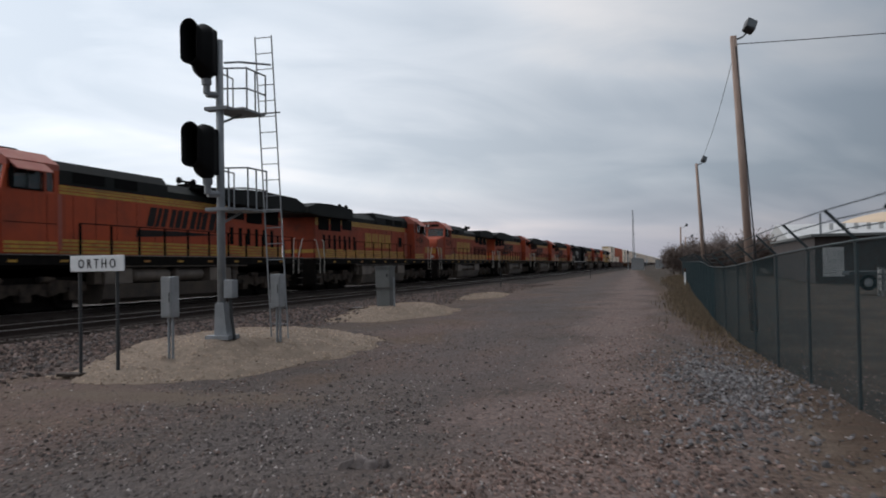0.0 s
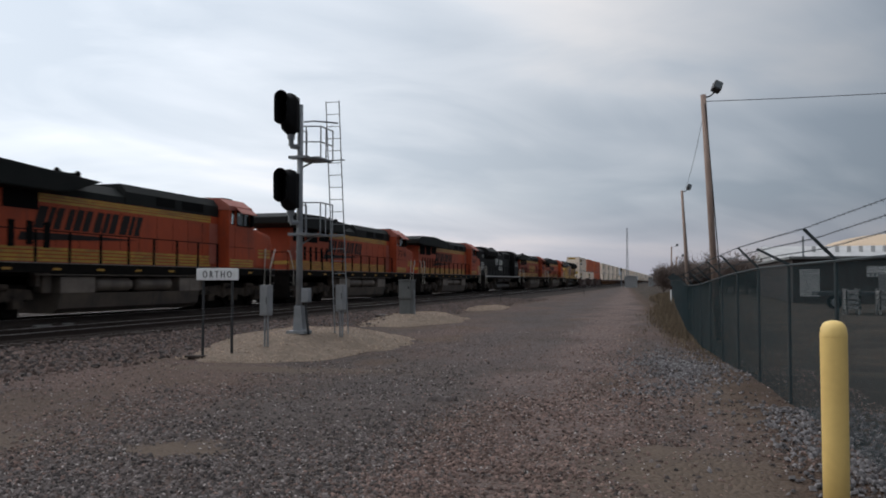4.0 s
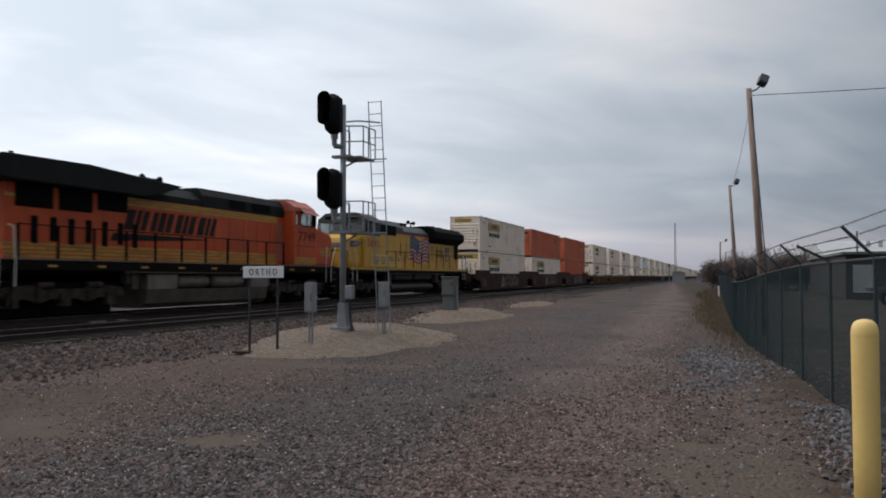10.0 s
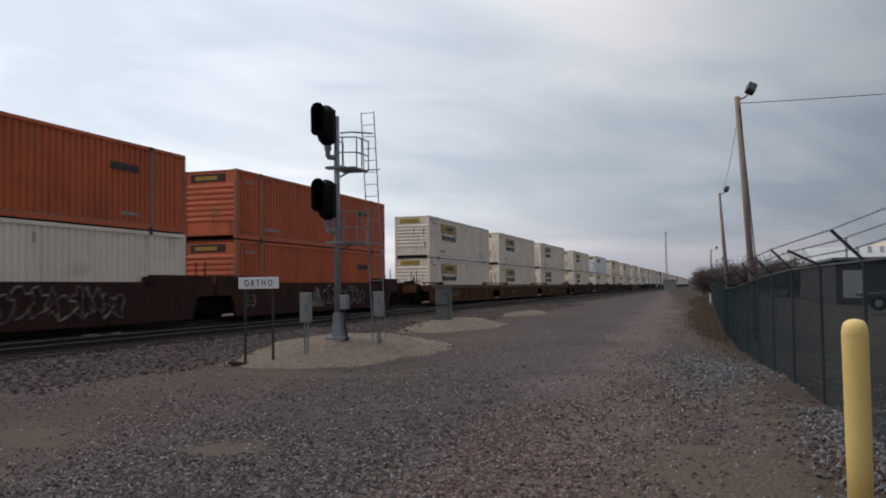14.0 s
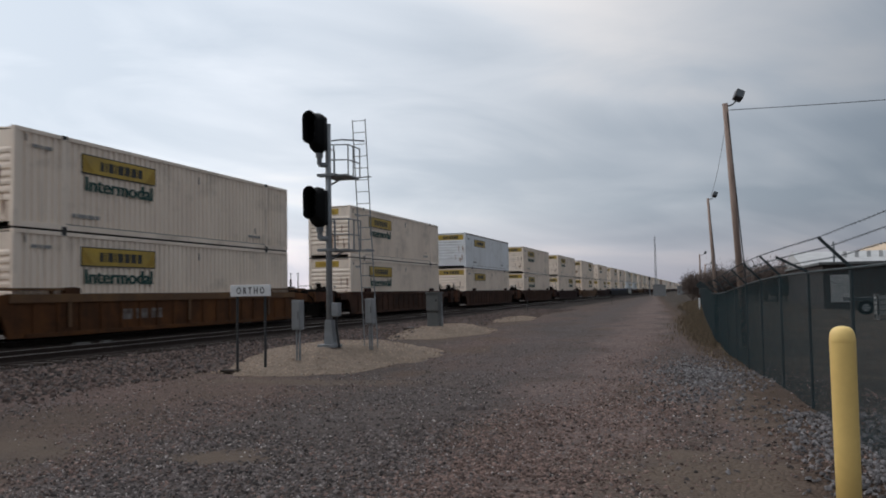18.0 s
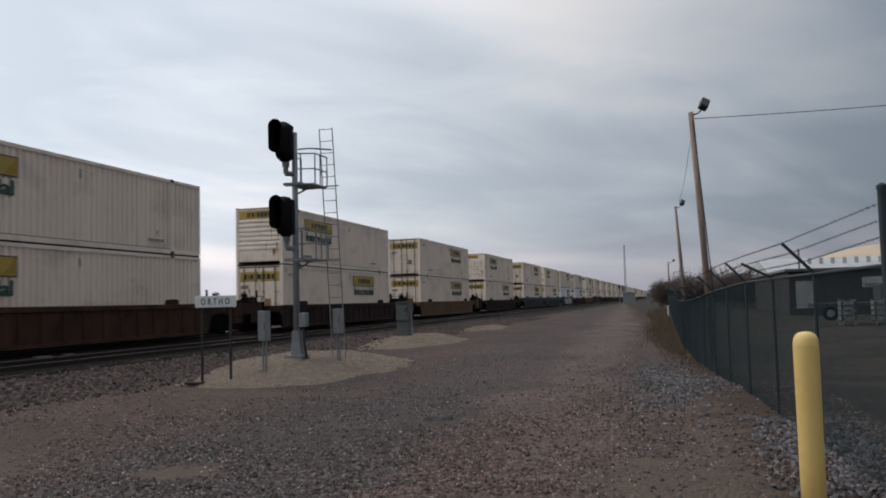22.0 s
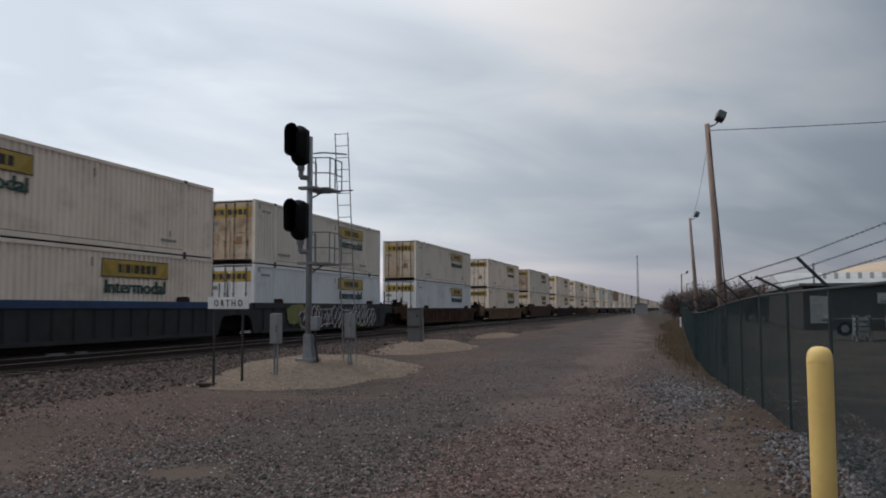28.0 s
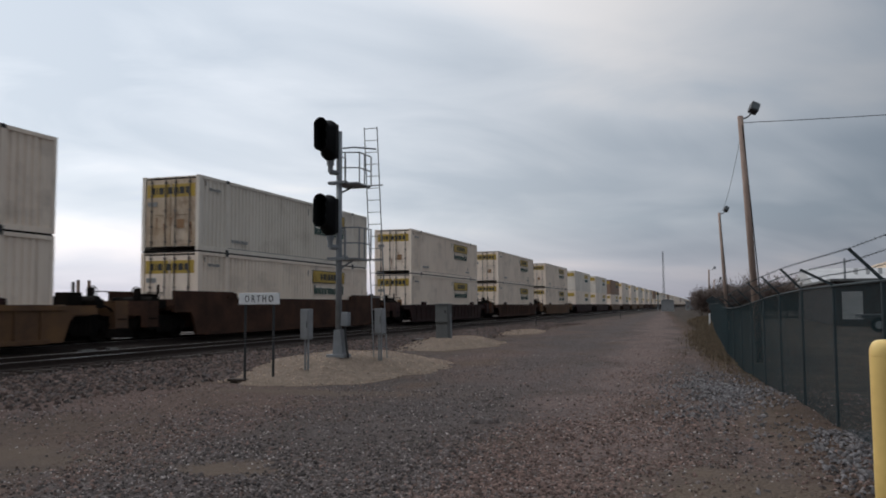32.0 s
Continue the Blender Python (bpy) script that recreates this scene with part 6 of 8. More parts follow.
def flag_on(lo, h):
    """A waving flag painted on the hood: stripes, and a starred blue corner."""
    y0, y1, z0, z1, rows, cols = 10.9, 14.7, 2.15, 3.7, 13, 14

    def at(i, j):
        u = i / cols
        return y0 + (y1 - y0) * u + 0.25 * (j / rows), z0 + (z1 - z0) * j / rows + 0.13 * math.sin(u * 9.0 + 0.6) + 0.1 * (0.5 - u)
    for j in range(rows):
        bm = bmesh.new()
        lo_v = [bm.verts.new((0.96, *at(i, j))) for i in range(cols + 1)]
        hi_v = [bm.verts.new((0.96, *at(i, j + 1))) for i in range(cols + 1)]
        for i in range(cols):
            if not (j >= 6 and i < 6):
                bm.faces.new((lo_v[i], lo_v[i + 1], hi_v[i + 1], hi_v[i]))
        bmesh.ops.delete(bm, geom=[v for v in bm.verts if not v.link_faces], context="VERTS")
        lo.add("flag_stripe", bm, RED if j % 2 == 0 else FLAGWHITE, h, "waving flag stripe")
    bm = bmesh.new()
    grid = [[bm.verts.new((0.961, *at(i, j))) for i in range(7)] for j in range(6, 14)]
    for j in range(7):
        for i in range(6):
            bm.faces.new((grid[j][i], grid[j][i + 1], grid[j + 1][i + 1], grid[j + 1][i]))
    lo.add("flag_corner", bm, FLAGBLUE, h, "blue flag corner")
    bm = bmesh.new()
    for j in range(7, 13):
        for i in range(1, 6):
            y, z = at(i, j + 0.2)
            box(bm, 0.961, 0.966, y - 0.035, y + 0.035, z - 0.03, z + 0.03)
    lo.add("flag_stars", bm, FLAGWHITE, h)
    lo.text("slogan", "BUILDING", 1.5, 0.2, 17.0, 2.98, 0.955, LOCO_LOGO, "dark slogan lettering", h)
    lo.text("slogan", "AMERICA", 1.5, 0.2, 17.0, 2.68, 0.955, LOCO_LOGO, "dark slogan lettering", h)
    s0, s1 = 18.35, 19.15
    sh = lo.add("shield", prism(bmesh.new(), [(s0, 3.0), (s0 + 0.04, 2.35), ((s0 + s1) / 2, 2.08), (s1 - 0.04, 2.35), (s1, 3.0)], 0.953, 0.959), FLAGWHITE, h, "red, white and blue shield")
    for k in range(4):
        a = s0 + 0.1 + k * 0.17
        lo.add("shield_stripe", boxes((0.959, 0.963, a, a + 0.085, 2.36 - 0.1 * (k in (1, 2)), 3.0)), RED, sh)
    lo.add("shield_top", boxes((0.959, 0.966, s0 - 0.02, s1 + 0.02, 3.0, 3.3)), FLAGBLUE, sh, "blue shield top")
    lo.add("shield_bar", boxes((0.966, 0.969, s0 + 0.1, s1 - 0.1, 3.1, 3.2)), FLAGWHITE, sh)
    lo.add("rear_grille", boxes((0.95, 0.966, 20.25, 21.2, 2.5, 3.9)), GRILLE, h, "black rear intake grille")


RUSTRED = material("dull_red_cab_paint", (0.27, 0.055, 0.035), 0.6, second=(0.34, 0.11, 0.075), scale=1.2)
# front end 20 s into the ride, style, cab first, number
OR_S = "orange and green diesel locomotive, dark slanted logo, %s"
OR_B = "dirty orange diesel locomotive with yellow block logo, %s"
LOCOS = [
    (-349.4, "swoosh", True, "", OR_S % "cab leading"),
    (-327.1, "block", False, "4406", OR_B % "radiator end leading"),
    (-304.8, "block", True, "5218", OR_B % "cab leading"),
    (-282.5, "swoosh", False, "", OR_S % "radiator end leading"),
    (-260.2, "swoosh", False, "7316", OR_S % "radiator end leading"),
    (-237.95, "swoosh", False, "8260", OR_S % "radiator end leading"),
    (-215.65, "stripe", False, "2676", "black diesel locomotive with white stripes, long hood leading"),
    (-193.05, "block", False, "4979", OR_B % "radiator end leading"),
    (-170.75, "swoosh", False, "7749", OR_S % "radiator end leading"),
    (-148.4, "flag", True, "3841", "yellow and grey diesel locomotive with flag on its hood"),
]
for y, style, first, number, label in LOCOS:
    MOVING.append((locomotive(style, first, number, label), y, 0.0))

# ---- ballast, ties, mounds, stones ----
TIE = boxes((-1.28, 1.28, -0.11, 0.11, -0.15, 0.0), bevel=0.012)
tie_mesh = bpy.data.meshes.new("tie")
TIE.to_mesh(tie_mesh)
TIE.free()
tie_mesh.materials.append(WOODTIE)
for own, cx, top, count in ((track, TRACK_X, RAIL_Z, 130), (near_track, NEAR_X, NEAR_Z, 150)):
    for k in range(count):
        o = part("tie", tie_mesh, WOODTIE, own)
        o.location = (cx + random.uniform(-0.06, 0.06), 4 + k * 0.52, top - 0.175)
        o.rotation_euler = (0, 0, random.uniform(-0.02, 0.02))

BALLAST = material("dark_brown_ballast", (0.033, 0.023, 0.018), 0.95, second=(0.015, 0.011, 0.009), scale=7, bump=1.0, bump_scale=18, spec=0.2)
prof = [(-8.5, -0.05), (-6.5, 0.2), (-1.75, 0.25), (-1.3, 0.255), (0, 0.25), (1.3, 0.255), (1.75, 0.21), (2.5, 0.15), (3.1, 0.165), (4.3, 0.16), (5.58, 0.165), (5.66, 0.10), (6.3, 0.06), (7.2, 0.01), (8.6, -0.04)]
ys = [-60 + 10 * k for k in range(6)] + [k * 0.3 for k in range(0, 240)] + [72 + 12 * k for k in range(140)]
bv, bf, np_ = [], [], len(prof)
for y in ys:
    for u, v in prof:
        r = noise.noise((u * 1.7, y * 0.9, 3)) * (0.06 if u > 5.6 or u < -1.6 else 0.015)
        bv.append((TRACK_X + u + r * 2, y, v + r - (0.12 if u < -8 or u > 8 else 0)))
for j in range(len(ys) - 1):
    for i in range(np_ - 1):
        bf.append((j * np_ + i, j * np_ + i + 1, (j + 1) * np_ + i + 1, (j + 1) * np_ + i))
me = bpy.data.meshes.new("ballast")
me.from_pydata(bv, [], bf)
me.materials.append(BALLAST)
me.polygons.foreach_set("use_smooth", [True] * len(me.polygons))
tagged(new("ballast", me), "coarse grey-pink stone ballast shoulder under the track", "ballast", kind="structure")

TAN = material("tan_pea_gravel", (0.275, 0.215, 0.165), 0.95, second=(0.19, 0.148, 0.116), scale=6, bump=0.8, bump_scale=60, spec=0.2)


def mound_height(x, y, cx, cy, rx, ry, top, turn):
    c, s = math.cos(turn), math.sin(turn)
    u, v = (c * (x - cx) + s * (y - cy)) / rx, (-s * (x - cx) + c * (y - cy)) / ry
    r = math.hypot(u, v) + 0.14 * noise.noise((x * 0.9, y * 0.9, 11)) + 0.10 * noise.noise((x * 2.6, y * 2.6, 17))
    return top * smooth(1.0, 0.25, r)


MOUNDS = [(-8.45, 18.5, 2.4, 4.5, 0.42, radians(-4)), (-9.5, 30.4, 1.9, 4.4, 0.38, radians(-4)), (-9.9, 45.0, 1.1, 4.5, 0.2, radians(-3))]
for spec in MOUNDS:
    cx, cy, rx, ry = spec[:4]
    n = 56
    vs, fs = [], []
    for j in range(n):
        for i in range(n):
            x, y = cx + (i / (n - 1) - 0.5) * 2.4 * rx, cy + (j / (n - 1) - 0.5) * 2.4 * ry
            hgt = mound_height(x, y, *spec)
            vs.append((x, y, ground_z(x, y) + hgt - 0.05 + 0.035 * smooth(0, 0.06, hgt) + (0.012 * noise.noise((x * 7, y * 7, 2)) if hgt > 0.02 else 0)))
    for j in range(n - 1):
        for i in range(n - 1):
            fs.append((j * n + i, j * n + i + 1, (j + 1) * n + i + 1, (j + 1) * n + i))
    me = bpy.data.meshes.new("gravel_mound")
    me.from_pydata(vs, [], fs)
    me.materials.append(TAN)
    me.polygons.foreach_set("use_smooth", [True] * len(me.polygons))
    tagged(new("gravel_mound", me), "low pad of tan pea gravel on the yard ground", "gravel mound", kind="structure")


def surface(x, y):
    z = ground_z(x, y)
    for spec in MOUNDS:
        hgt = mound_height(x, y, *spec)
        if hgt > 0.03:
            z += hgt - 0.015
    u = x - TRACK_X
    if -8.5 < u < 8.6:
        for (a, b), (c, d) in zip(prof, prof[1:]):
            if a <= u <= c:
                z = max(z, b + (d - b) * (u - a) / (c - a))
    return z


# a broken stone: four lower corners and a smaller, tilted upper face
ROCK = np.array([(1, 0, -0.25), (0.1, 0.85, -0.25), (-0.95, 0.05, -0.25), (-0.05, -0.8, -0.25), (0.62, 0.12, 0.42), (-0.02, 0.6, 0.45), (-0.6, -0.05, 0.4), (0.05, -0.55, 0.43)])
ROCKF = np.array([(4, 5, 6), (4, 6, 7), (0, 1, 5), (0, 5, 4), (1, 2, 6), (1, 6, 5), (2, 3, 7), (2, 7, 6), (3, 0, 4), (3, 4, 7)])


def stones(name, label, mat, places, sizes, seed):
    rng = np.random.RandomState(seed)
    k, n, f_n = len(places), len(ROCK), len(ROCKF)
    p = np.array(places)
    sh = ROCK[None] * (1 + rng.uniform(-0.35, 0.35, (k, n, 3))) * rng.uniform(0.75, 1.25, (k, 1, 3))
    a = rng.uniform(0, math.tau, k)
    c, s = np.cos(a)[:, None], np.sin(a)[:, None]
    x, y = sh[..., 0] * c - sh[..., 1] * s, sh[..., 0] * s + sh[..., 1] * c
    z = sh[..., 2] + x * rng.uniform(-0.5, 0.5, (k, 1)) + y * rng.uniform(-0.5, 0.5, (k, 1))
    v = np.stack([x, y, z], -1) * np.array(sizes)[:, None, None] + p[:, None, :]
    f = ROCKF[None] + (np.arange(k) * n)[:, None, None]
    m = bpy.data.meshes.new(name)
    m.vertices.add(k * n)
    m.vertices.foreach_set("co", v.ravel())
    m.loops.add(k * f_n * 3)
    m.loops.foreach_set("vertex_index", f.ravel().astype(np.int32))
    m.polygons.add(k * f_n)
    m.polygons.foreach_set("loop_start", np.arange(0, k * f_n * 3, 3, dtype=np.int32))
    m.update(calc_edges=True)
    m.materials.append(mat)
    return tagged(new(name, m), label, "gravel", kind="stuff")


STONE_PINK = material("pink_grey_stone", (0.175, 0.12, 0.102), 0.9, second=(0.082, 0.054, 0.045), scale=9, island=0.7, spec=0.25)
STONE_GREY = material("blue_grey_stone", (0.132, 0.112, 0.106), 0.9, second=(0.05, 0.041, 0.038), scale=9, island=0.75, spec=0.25)
SLABGREY = material("pale_concrete", (0.19, 0.18, 0.17), 0.9, scale=5, second=(0.10, 0.095, 0.09))
STONE_DARK = material("grey_ballast_stone", (0.108, 0.09, 0.085), 0.9, second=(0.042, 0.035, 0.032), scale=9, island=0.6, spec=0.2)
STONE_RIPRAP = material("blue_grey_broken_rock", (0.16, 0.15, 0.152), 0.9, second=(0.085, 0.079, 0.079), scale=9, island=0.55, spec=0.25)
STONE_BALLAST = material("grimy_ballast_stone", (0.142, 0.102, 0.088), 0.9, second=(0.055, 0.038, 0.032), scale=9, island=0.55, spec=0.2)
STONE_BROWN = material("dark_brown_stone", (0.04, 0.027, 0.021), 0.9, second=(0.02, 0.014, 0.012), scale=9, island=0.6, spec=0.2)
STONE_PALE = material("pale_stone", (0.36, 0.325, 0.305), 0.85, second=(0.24, 0.21, 0.195), scale=9, island=0.3, spec=0.25)
STONE_TAN = material("tan_pebble", (0.35, 0.265, 0.2), 0.9, second=(0.2, 0.148, 0.11), scale=9, island=0.4, spec=0.25)


# wheel lanes along the yard: (offset of the centre line, half width), running slightly towards the track
LANE_LEAN = 0.04
PINK_LANE, GREY_LANE, DIRT_LANE = (-1.05, 1.1), (-3.6, 1.5), (-7.9, 0.8)


def lane(x, y, spec):
    return smooth(1.5, 0.5, abs(x + LANE_LEAN * y - spec[0]) / spec[1] + 0.6 * noise.noise((x * 0.9, y * 0.45, 4)))


def scatter(count, rng, likes, dislikes):
    out = []
    while len(out) < count:
        d = 4.6 / max(1e-3, 1 - rng.rand() * 0.90)
        ang = radians(rng.uniform(-14, 52))
        x, y = -math.sin(ang) * d, math.cos(ang) * d
        if x < -12.6 or x > 2.6 or y < 3.2:
            continue
        keep = 1.0
        for cx, cy, rx, ry in DIRT:
            r = math.hypot((x - cx) / rx, (y - cy) / ry) + 0.5 * noise.noise((x * 2, y * 2, 7))
            keep = min(keep, 0.06 + 0.94 * smooth(0.4, 1.2, r))
        keep = min(keep, 1 - 0.55 * lane(x, y, DIRT_LANE))
        if any(mound_height(x, y, *s) > 0.05 for s in MOUNDS):
            keep *= 0.12
        keep *= 0.35 + 0.75 * smooth(-0.3, 0.3, noise.noise((x * 0.55, y * 0.35, 1)))
        if likes:
            keep *= 0.4 + 0.6 * lane(x, y, likes)
        if dislikes:
            keep *= 1 - 0.75 * lane(x, y, dislikes)
        if rng.rand() < keep:
            out.append((x, y, surface(x, y) + 0.003))
    return out


rng = np.random.RandomState(5)
for nm, mat, cnt, lo_s, hi_s, likes, dislikes, lab in (
        ("pink_gravel", STONE_PINK, 36000, 0.009, 0.03, PINK_LANE, GREY_LANE, "loose pinkish-grey crushed stones on the yard"),
        ("grey_gravel", STONE_GREY, 40000, 0.009, 0.03, GREY_LANE, PINK_LANE, "loose blue-grey crushed stones on the yard"),
        ("pale_gravel", STONE_PALE, 9000, 0.006, 0.019, None, None, "scattered pale stones on the yard")):
    pl = scatter(cnt, rng, likes, dislikes)
    stones(nm, lab, mat, pl, lo_s + (hi_s - lo_s) * rng.rand(len(pl)) ** 2, cnt)
pl = [(x, y, surface(x, y) + 0.012) for x, y in zip(rng.triangular(-14.15, -13.7, -9.6, 22000), 6 + 64 * rng.rand(22000) ** 1.6)]
stones("ballast_stones", "coarse angular pinkish ballast stones along the track shoulder", STONE_BALLAST, pl[:14000], 0.028 + 0.055 * rng.rand(14000) ** 1.5, 8)
stones("ballast_stones", "coarse angular grey ballast stones along the track shoulder", STONE_DARK, pl[14000:], 0.028 + 0.055 * rng.rand(8000) ** 1.5, 9)
pl = [(x, y, surface(x, y) + 0.005) for x, y in zip(rng.uniform(-18.2, -14.1, 9000), 8 + 55 * rng.rand(9000) ** 1.5)]
stones("track_stones", "dark brown ballast stones between the ties", STONE_BROWN, pl, rng.uniform(0.02, 0.045, 9000), 14)
pl = []
for spec in MOUNDS:
    k = 0
    while k < 5000:
        x, y = spec[0] + rng.uniform(-1, 1) * spec[2] * 1.15, spec[1] + rng.uniform(-1, 1) * spec[3] * 1.15
        if mound_height(x, y, *spec) > 0.03:
            pl.append((x, y, surface(x, y)))
            k += 1
stones("pea_gravel", "small tan pebbles over the gravel pads", STONE_TAN, pl, rng.uniform(0.010, 0.026, len(pl)), 10)
# coarse rip-rap beside the fence
pl = [(x, y, ground_z(x, y) + 0.02) for x, y in zip(np.clip(rng.normal(1.65, 0.4, 2300), 0.75 + 0.3 * rng.rand(2300), 2.7), 5.5 + 6 * rng.rand(2300))]
pl += [(x, y, ground_z(x, y) + 0.02) for x, y in zip(rng.normal(0.05, 0.5, 2200), rng.normal(16.2, 2.4, 2200))]
stones("rip_rap", "larger broken blue-grey stones beside the fence", STONE_RIPRAP, pl, 0.012 + 0.03 * rng.rand(len(pl)) ** 1.5, 11)
o = stones("dark_clod", "dark clod of earth on the gravel", STONE_GREY, [(-3.14 + 0.1 * i, 10.7 + 0.04 * (i % 2), 0.02) for i in range(4)], [0.1, 0.12, 0.09, 0.07], 12)

# two pale blocks between the tracks
for y in (19.9, 21.1):
    tagged(part("concrete_block", boxes((-17.9, -17.74, y, y + 0.62 - (y > 20) * 0.25, 0.1, 0.29), bevel=0.012), SLABGREY), "pale grey concrete block lying between two tracks", "block")

# ---- wayside signal ----
SX, SY, SZ = -8.19, 17.24, 0.42


def signal_head(parent, z):
    """A long hooded head that faces down the line, three lamps deep in the hood."""
    cx, back, front = SX - 0.13, SY - 0.2, SY - 0.74
    seg = 22

    def ring(y, half, up, down, cut=0.0):
        pts = []
        for i in range(seg):
            a = i / seg * math.tau
            px, pz = math.cos(a), math.sin(a)
            zz = (up - half + half * pz) if pz >= 0 else (-(down - half) + half * pz)
            pts.append((cx + half * px, y, z + zz + (max(0, -pz) * cut)))
        return pts
    bm = bmesh.new()
    outer = [ring(back, 0.19, 0.47, 0.48), ring(back * 0.75 + front * 0.25, 0.19, 0.47, 0.46, 0.02), ring(back * 0.45 + front * 0.55, 0.12, 0.37, 0.34, 0.03), ring(front, 0.165, 0.45, 0.33, 0.02)]
    inner = [[(cx + (x - cx) * 0.93, y, z + (zz - z) * 0.96) for x, y, zz in r] for r in outer]
    inner[0] = [(x, y - 0.05, zz) for x, y, zz in inner[0]]
    rows = [[bm.verts.new(p) for p in r] for r in outer + inner[::-1]]
    for a, b in zip(rows, rows[1:]):
        for i in range(seg):
            j = (i + 1) % seg
            bm.faces.new((a[i], a[j], b[j], b[i]))
    bm.faces.new(rows[0])
    bm.faces.new(rows[-1])
    bmesh.ops.recalc_face_normals(bm, faces=bm.faces[:])
    head = part("signal_head", bm, SIGNALBLACK, parent, "black hooded signal head", smooth=True)
    for k in (-0.29, 0, 0.27):
        part("lens", tube(bmesh.new(), (cx, back - 0.06, z + k), (cx, back - 0.075, z + k), 0.1, 16), GLASS, head, "unlit round lens")
    part("back_box", boxes((cx - 0.16, cx + 0.16, back - 0.01, back + 0.12, z - 0.4, z + 0.4), bevel=0.03), SIGNALBLACK, head)
    br = part("bracket", pipe(bmesh.new(), [(cx, back, z - 0.46), (cx, back, z - 0.72), (SX, SY, z - 0.72)], 0.06, 10), GALV, head, "pale pipe bracket")
    part("bracket_flange", tube(bmesh.new(), (cx, back, z - 0.56), (cx, back, z - 0.46), 0.085, 12), GALV, br)
    return head


signal = holder("wayside_signal", "grey steel signal mast with two black hooded heads, platforms and ladder", "railway signal")
part("mast", tube(bmesh.new(), (SX, SY, SZ), (SX, SY, 5.62), 0.075, 16, 0.065), GALV, signal, smooth=True)
part("mast_base", prism(bmesh.new(), [(-0.10, 0), (0.17, 0), (0.14, 0.08), (0.085, 0.6), (-0.078, 0.6)], SY - 0.1, SY + 0.1, "xz"), GALV, signal, "tapered base cover").location = (SX, 0, SZ)
part("base_plate", boxes((SX - 0.22, SX + 0.22, SY - 0.2, SY + 0.2, SZ - 0.03, SZ + 0.04)), GALV, signal)
part("junction_box", boxes((SX + 0.08, SX + 0.26, SY - 0.08, SY + 0.1, 1.1, 1.42), bevel=0.02), GALV, signal, "small grey junction box")
part("conduit", pipe(bmesh.new(), [(SX + 0.17, SY, 1.1), (SX + 0.18, SY, 0.8), (SX + 0.24, SY, 0.38)], 0.03, 8), POSTBLACK, signal)
signal_head(signal, 5.36)
signal_head(signal, 3.63)


def platform(z, arc):
    y0, y1, x0, x1 = SY + 0.08, SY + 0.85, SX - 0.18, SX + 0.42
    pf = part("platform", boxes((x0, x1, y0, y1, z - 0.03, z + 0.01), (SX - 0.25, SX + 0.2, SY - 0.1, SY + 0.1, z - 0.04, z + 0.02)), GALV, signal, "grated working platform")
    part("platform_brace", pipe(bmesh.new(), [(SX, SY + 0.05, z - 0.25), (SX + 0.1, y1 - 0.3, z - 0.03)], 0.022), GALV, pf)
    for zz in (z + 0.36, z + 0.72):
        part("guard_rail", pipe(bmesh.new(), [(SX + 0.02, SY + 0.08, zz), (x1, SY + 0.2, zz), (x1 + 0.02, y1, zz)], 0.016), GALV, pf)
    for x, y in ((SX + 0.1, SY + 0.1), (x1, SY + 0.2), (x1, SY + 0.5), (x1 + 0.02, y1)):
        part("guard_post", tube(bmesh.new(), (x, y, z), (x, y, z + 0.73), 0.017, 6), GALV, pf)
    part("far_rail", pipe(bmesh.new(), [(x0, y0, z + 0.72), (x0 - 0.05, y1, z + 0.72), (x0 - 0.05, y1, z)], 0.015), GALV, pf)
    if arc:
        part("top_rail", pipe(bmesh.new(), [(SX + 0.04, SY + 0.1, z + 0.82), (SX + 0.2, SY + 0.35, z + 0.88), (SX + 0.62, SY + 0.72, z + 0.88)], 0.02), GALV, pf)
    part("ladder_tie", pipe(bmesh.new(), [(x1, y1 - 0.15, z), (SX + 0.8, SY + 0.7, z)], 0.016), GALV, pf)


platform(4.42, True)
platform(2.66, False)
LB, LT = Vector((SX + 0.60, SY + 0.66, 0.35)), Vector((SX + 0.34, SY + 0.66, 5.82))
ladder = part("ladder", tube(tube(bmesh.new(), LB, LT, 0.013, 6), LB + Vector((0.33, 0, 0)), LT + Vector((0.33, 0, 0)), 0.013, 6), GALV, signal, "thin straight ladder")
for k in range(19):
    p = LB + (LT - LB) * ((k + 0.9) / 19.0)
    part("rung", tube(bmesh.new(), p, p + Vector((0.33, 0, 0)), 0.009, 6), GALV, ladder)

# equipment boxes on legs
def leg_box(x0, x1, y, z0, z1, foot, label):
    b = holder("equipment_box", label, "equipment box", "wayside equipment boxes")
    part("case", boxes((x0, x1, y - 0.09, y + 0.12, z0, z1), bevel=0.015), BOXGREY, b)
    part("door", boxes((x0 + 0.02, x1 - 0.02, y - 0.105, y - 0.088, z0 + 0.03, z1 - 0.03)), BOXGREY, b)
    part("label_bar", boxes((x1 - 0.045, x1 - 0.03, y - 0.109, y - 0.104, z0 + 0.25, z0 + 0.4)), DARKMARK, b)
    for x in (x0 + 0.07, x1 - 0.06):
        part("leg", tube(bmesh.new(), (x, y + 0.02, foot), (x, y + 0.02, z0 + 0.02), 0.022, 8), GALV, b)
    return b


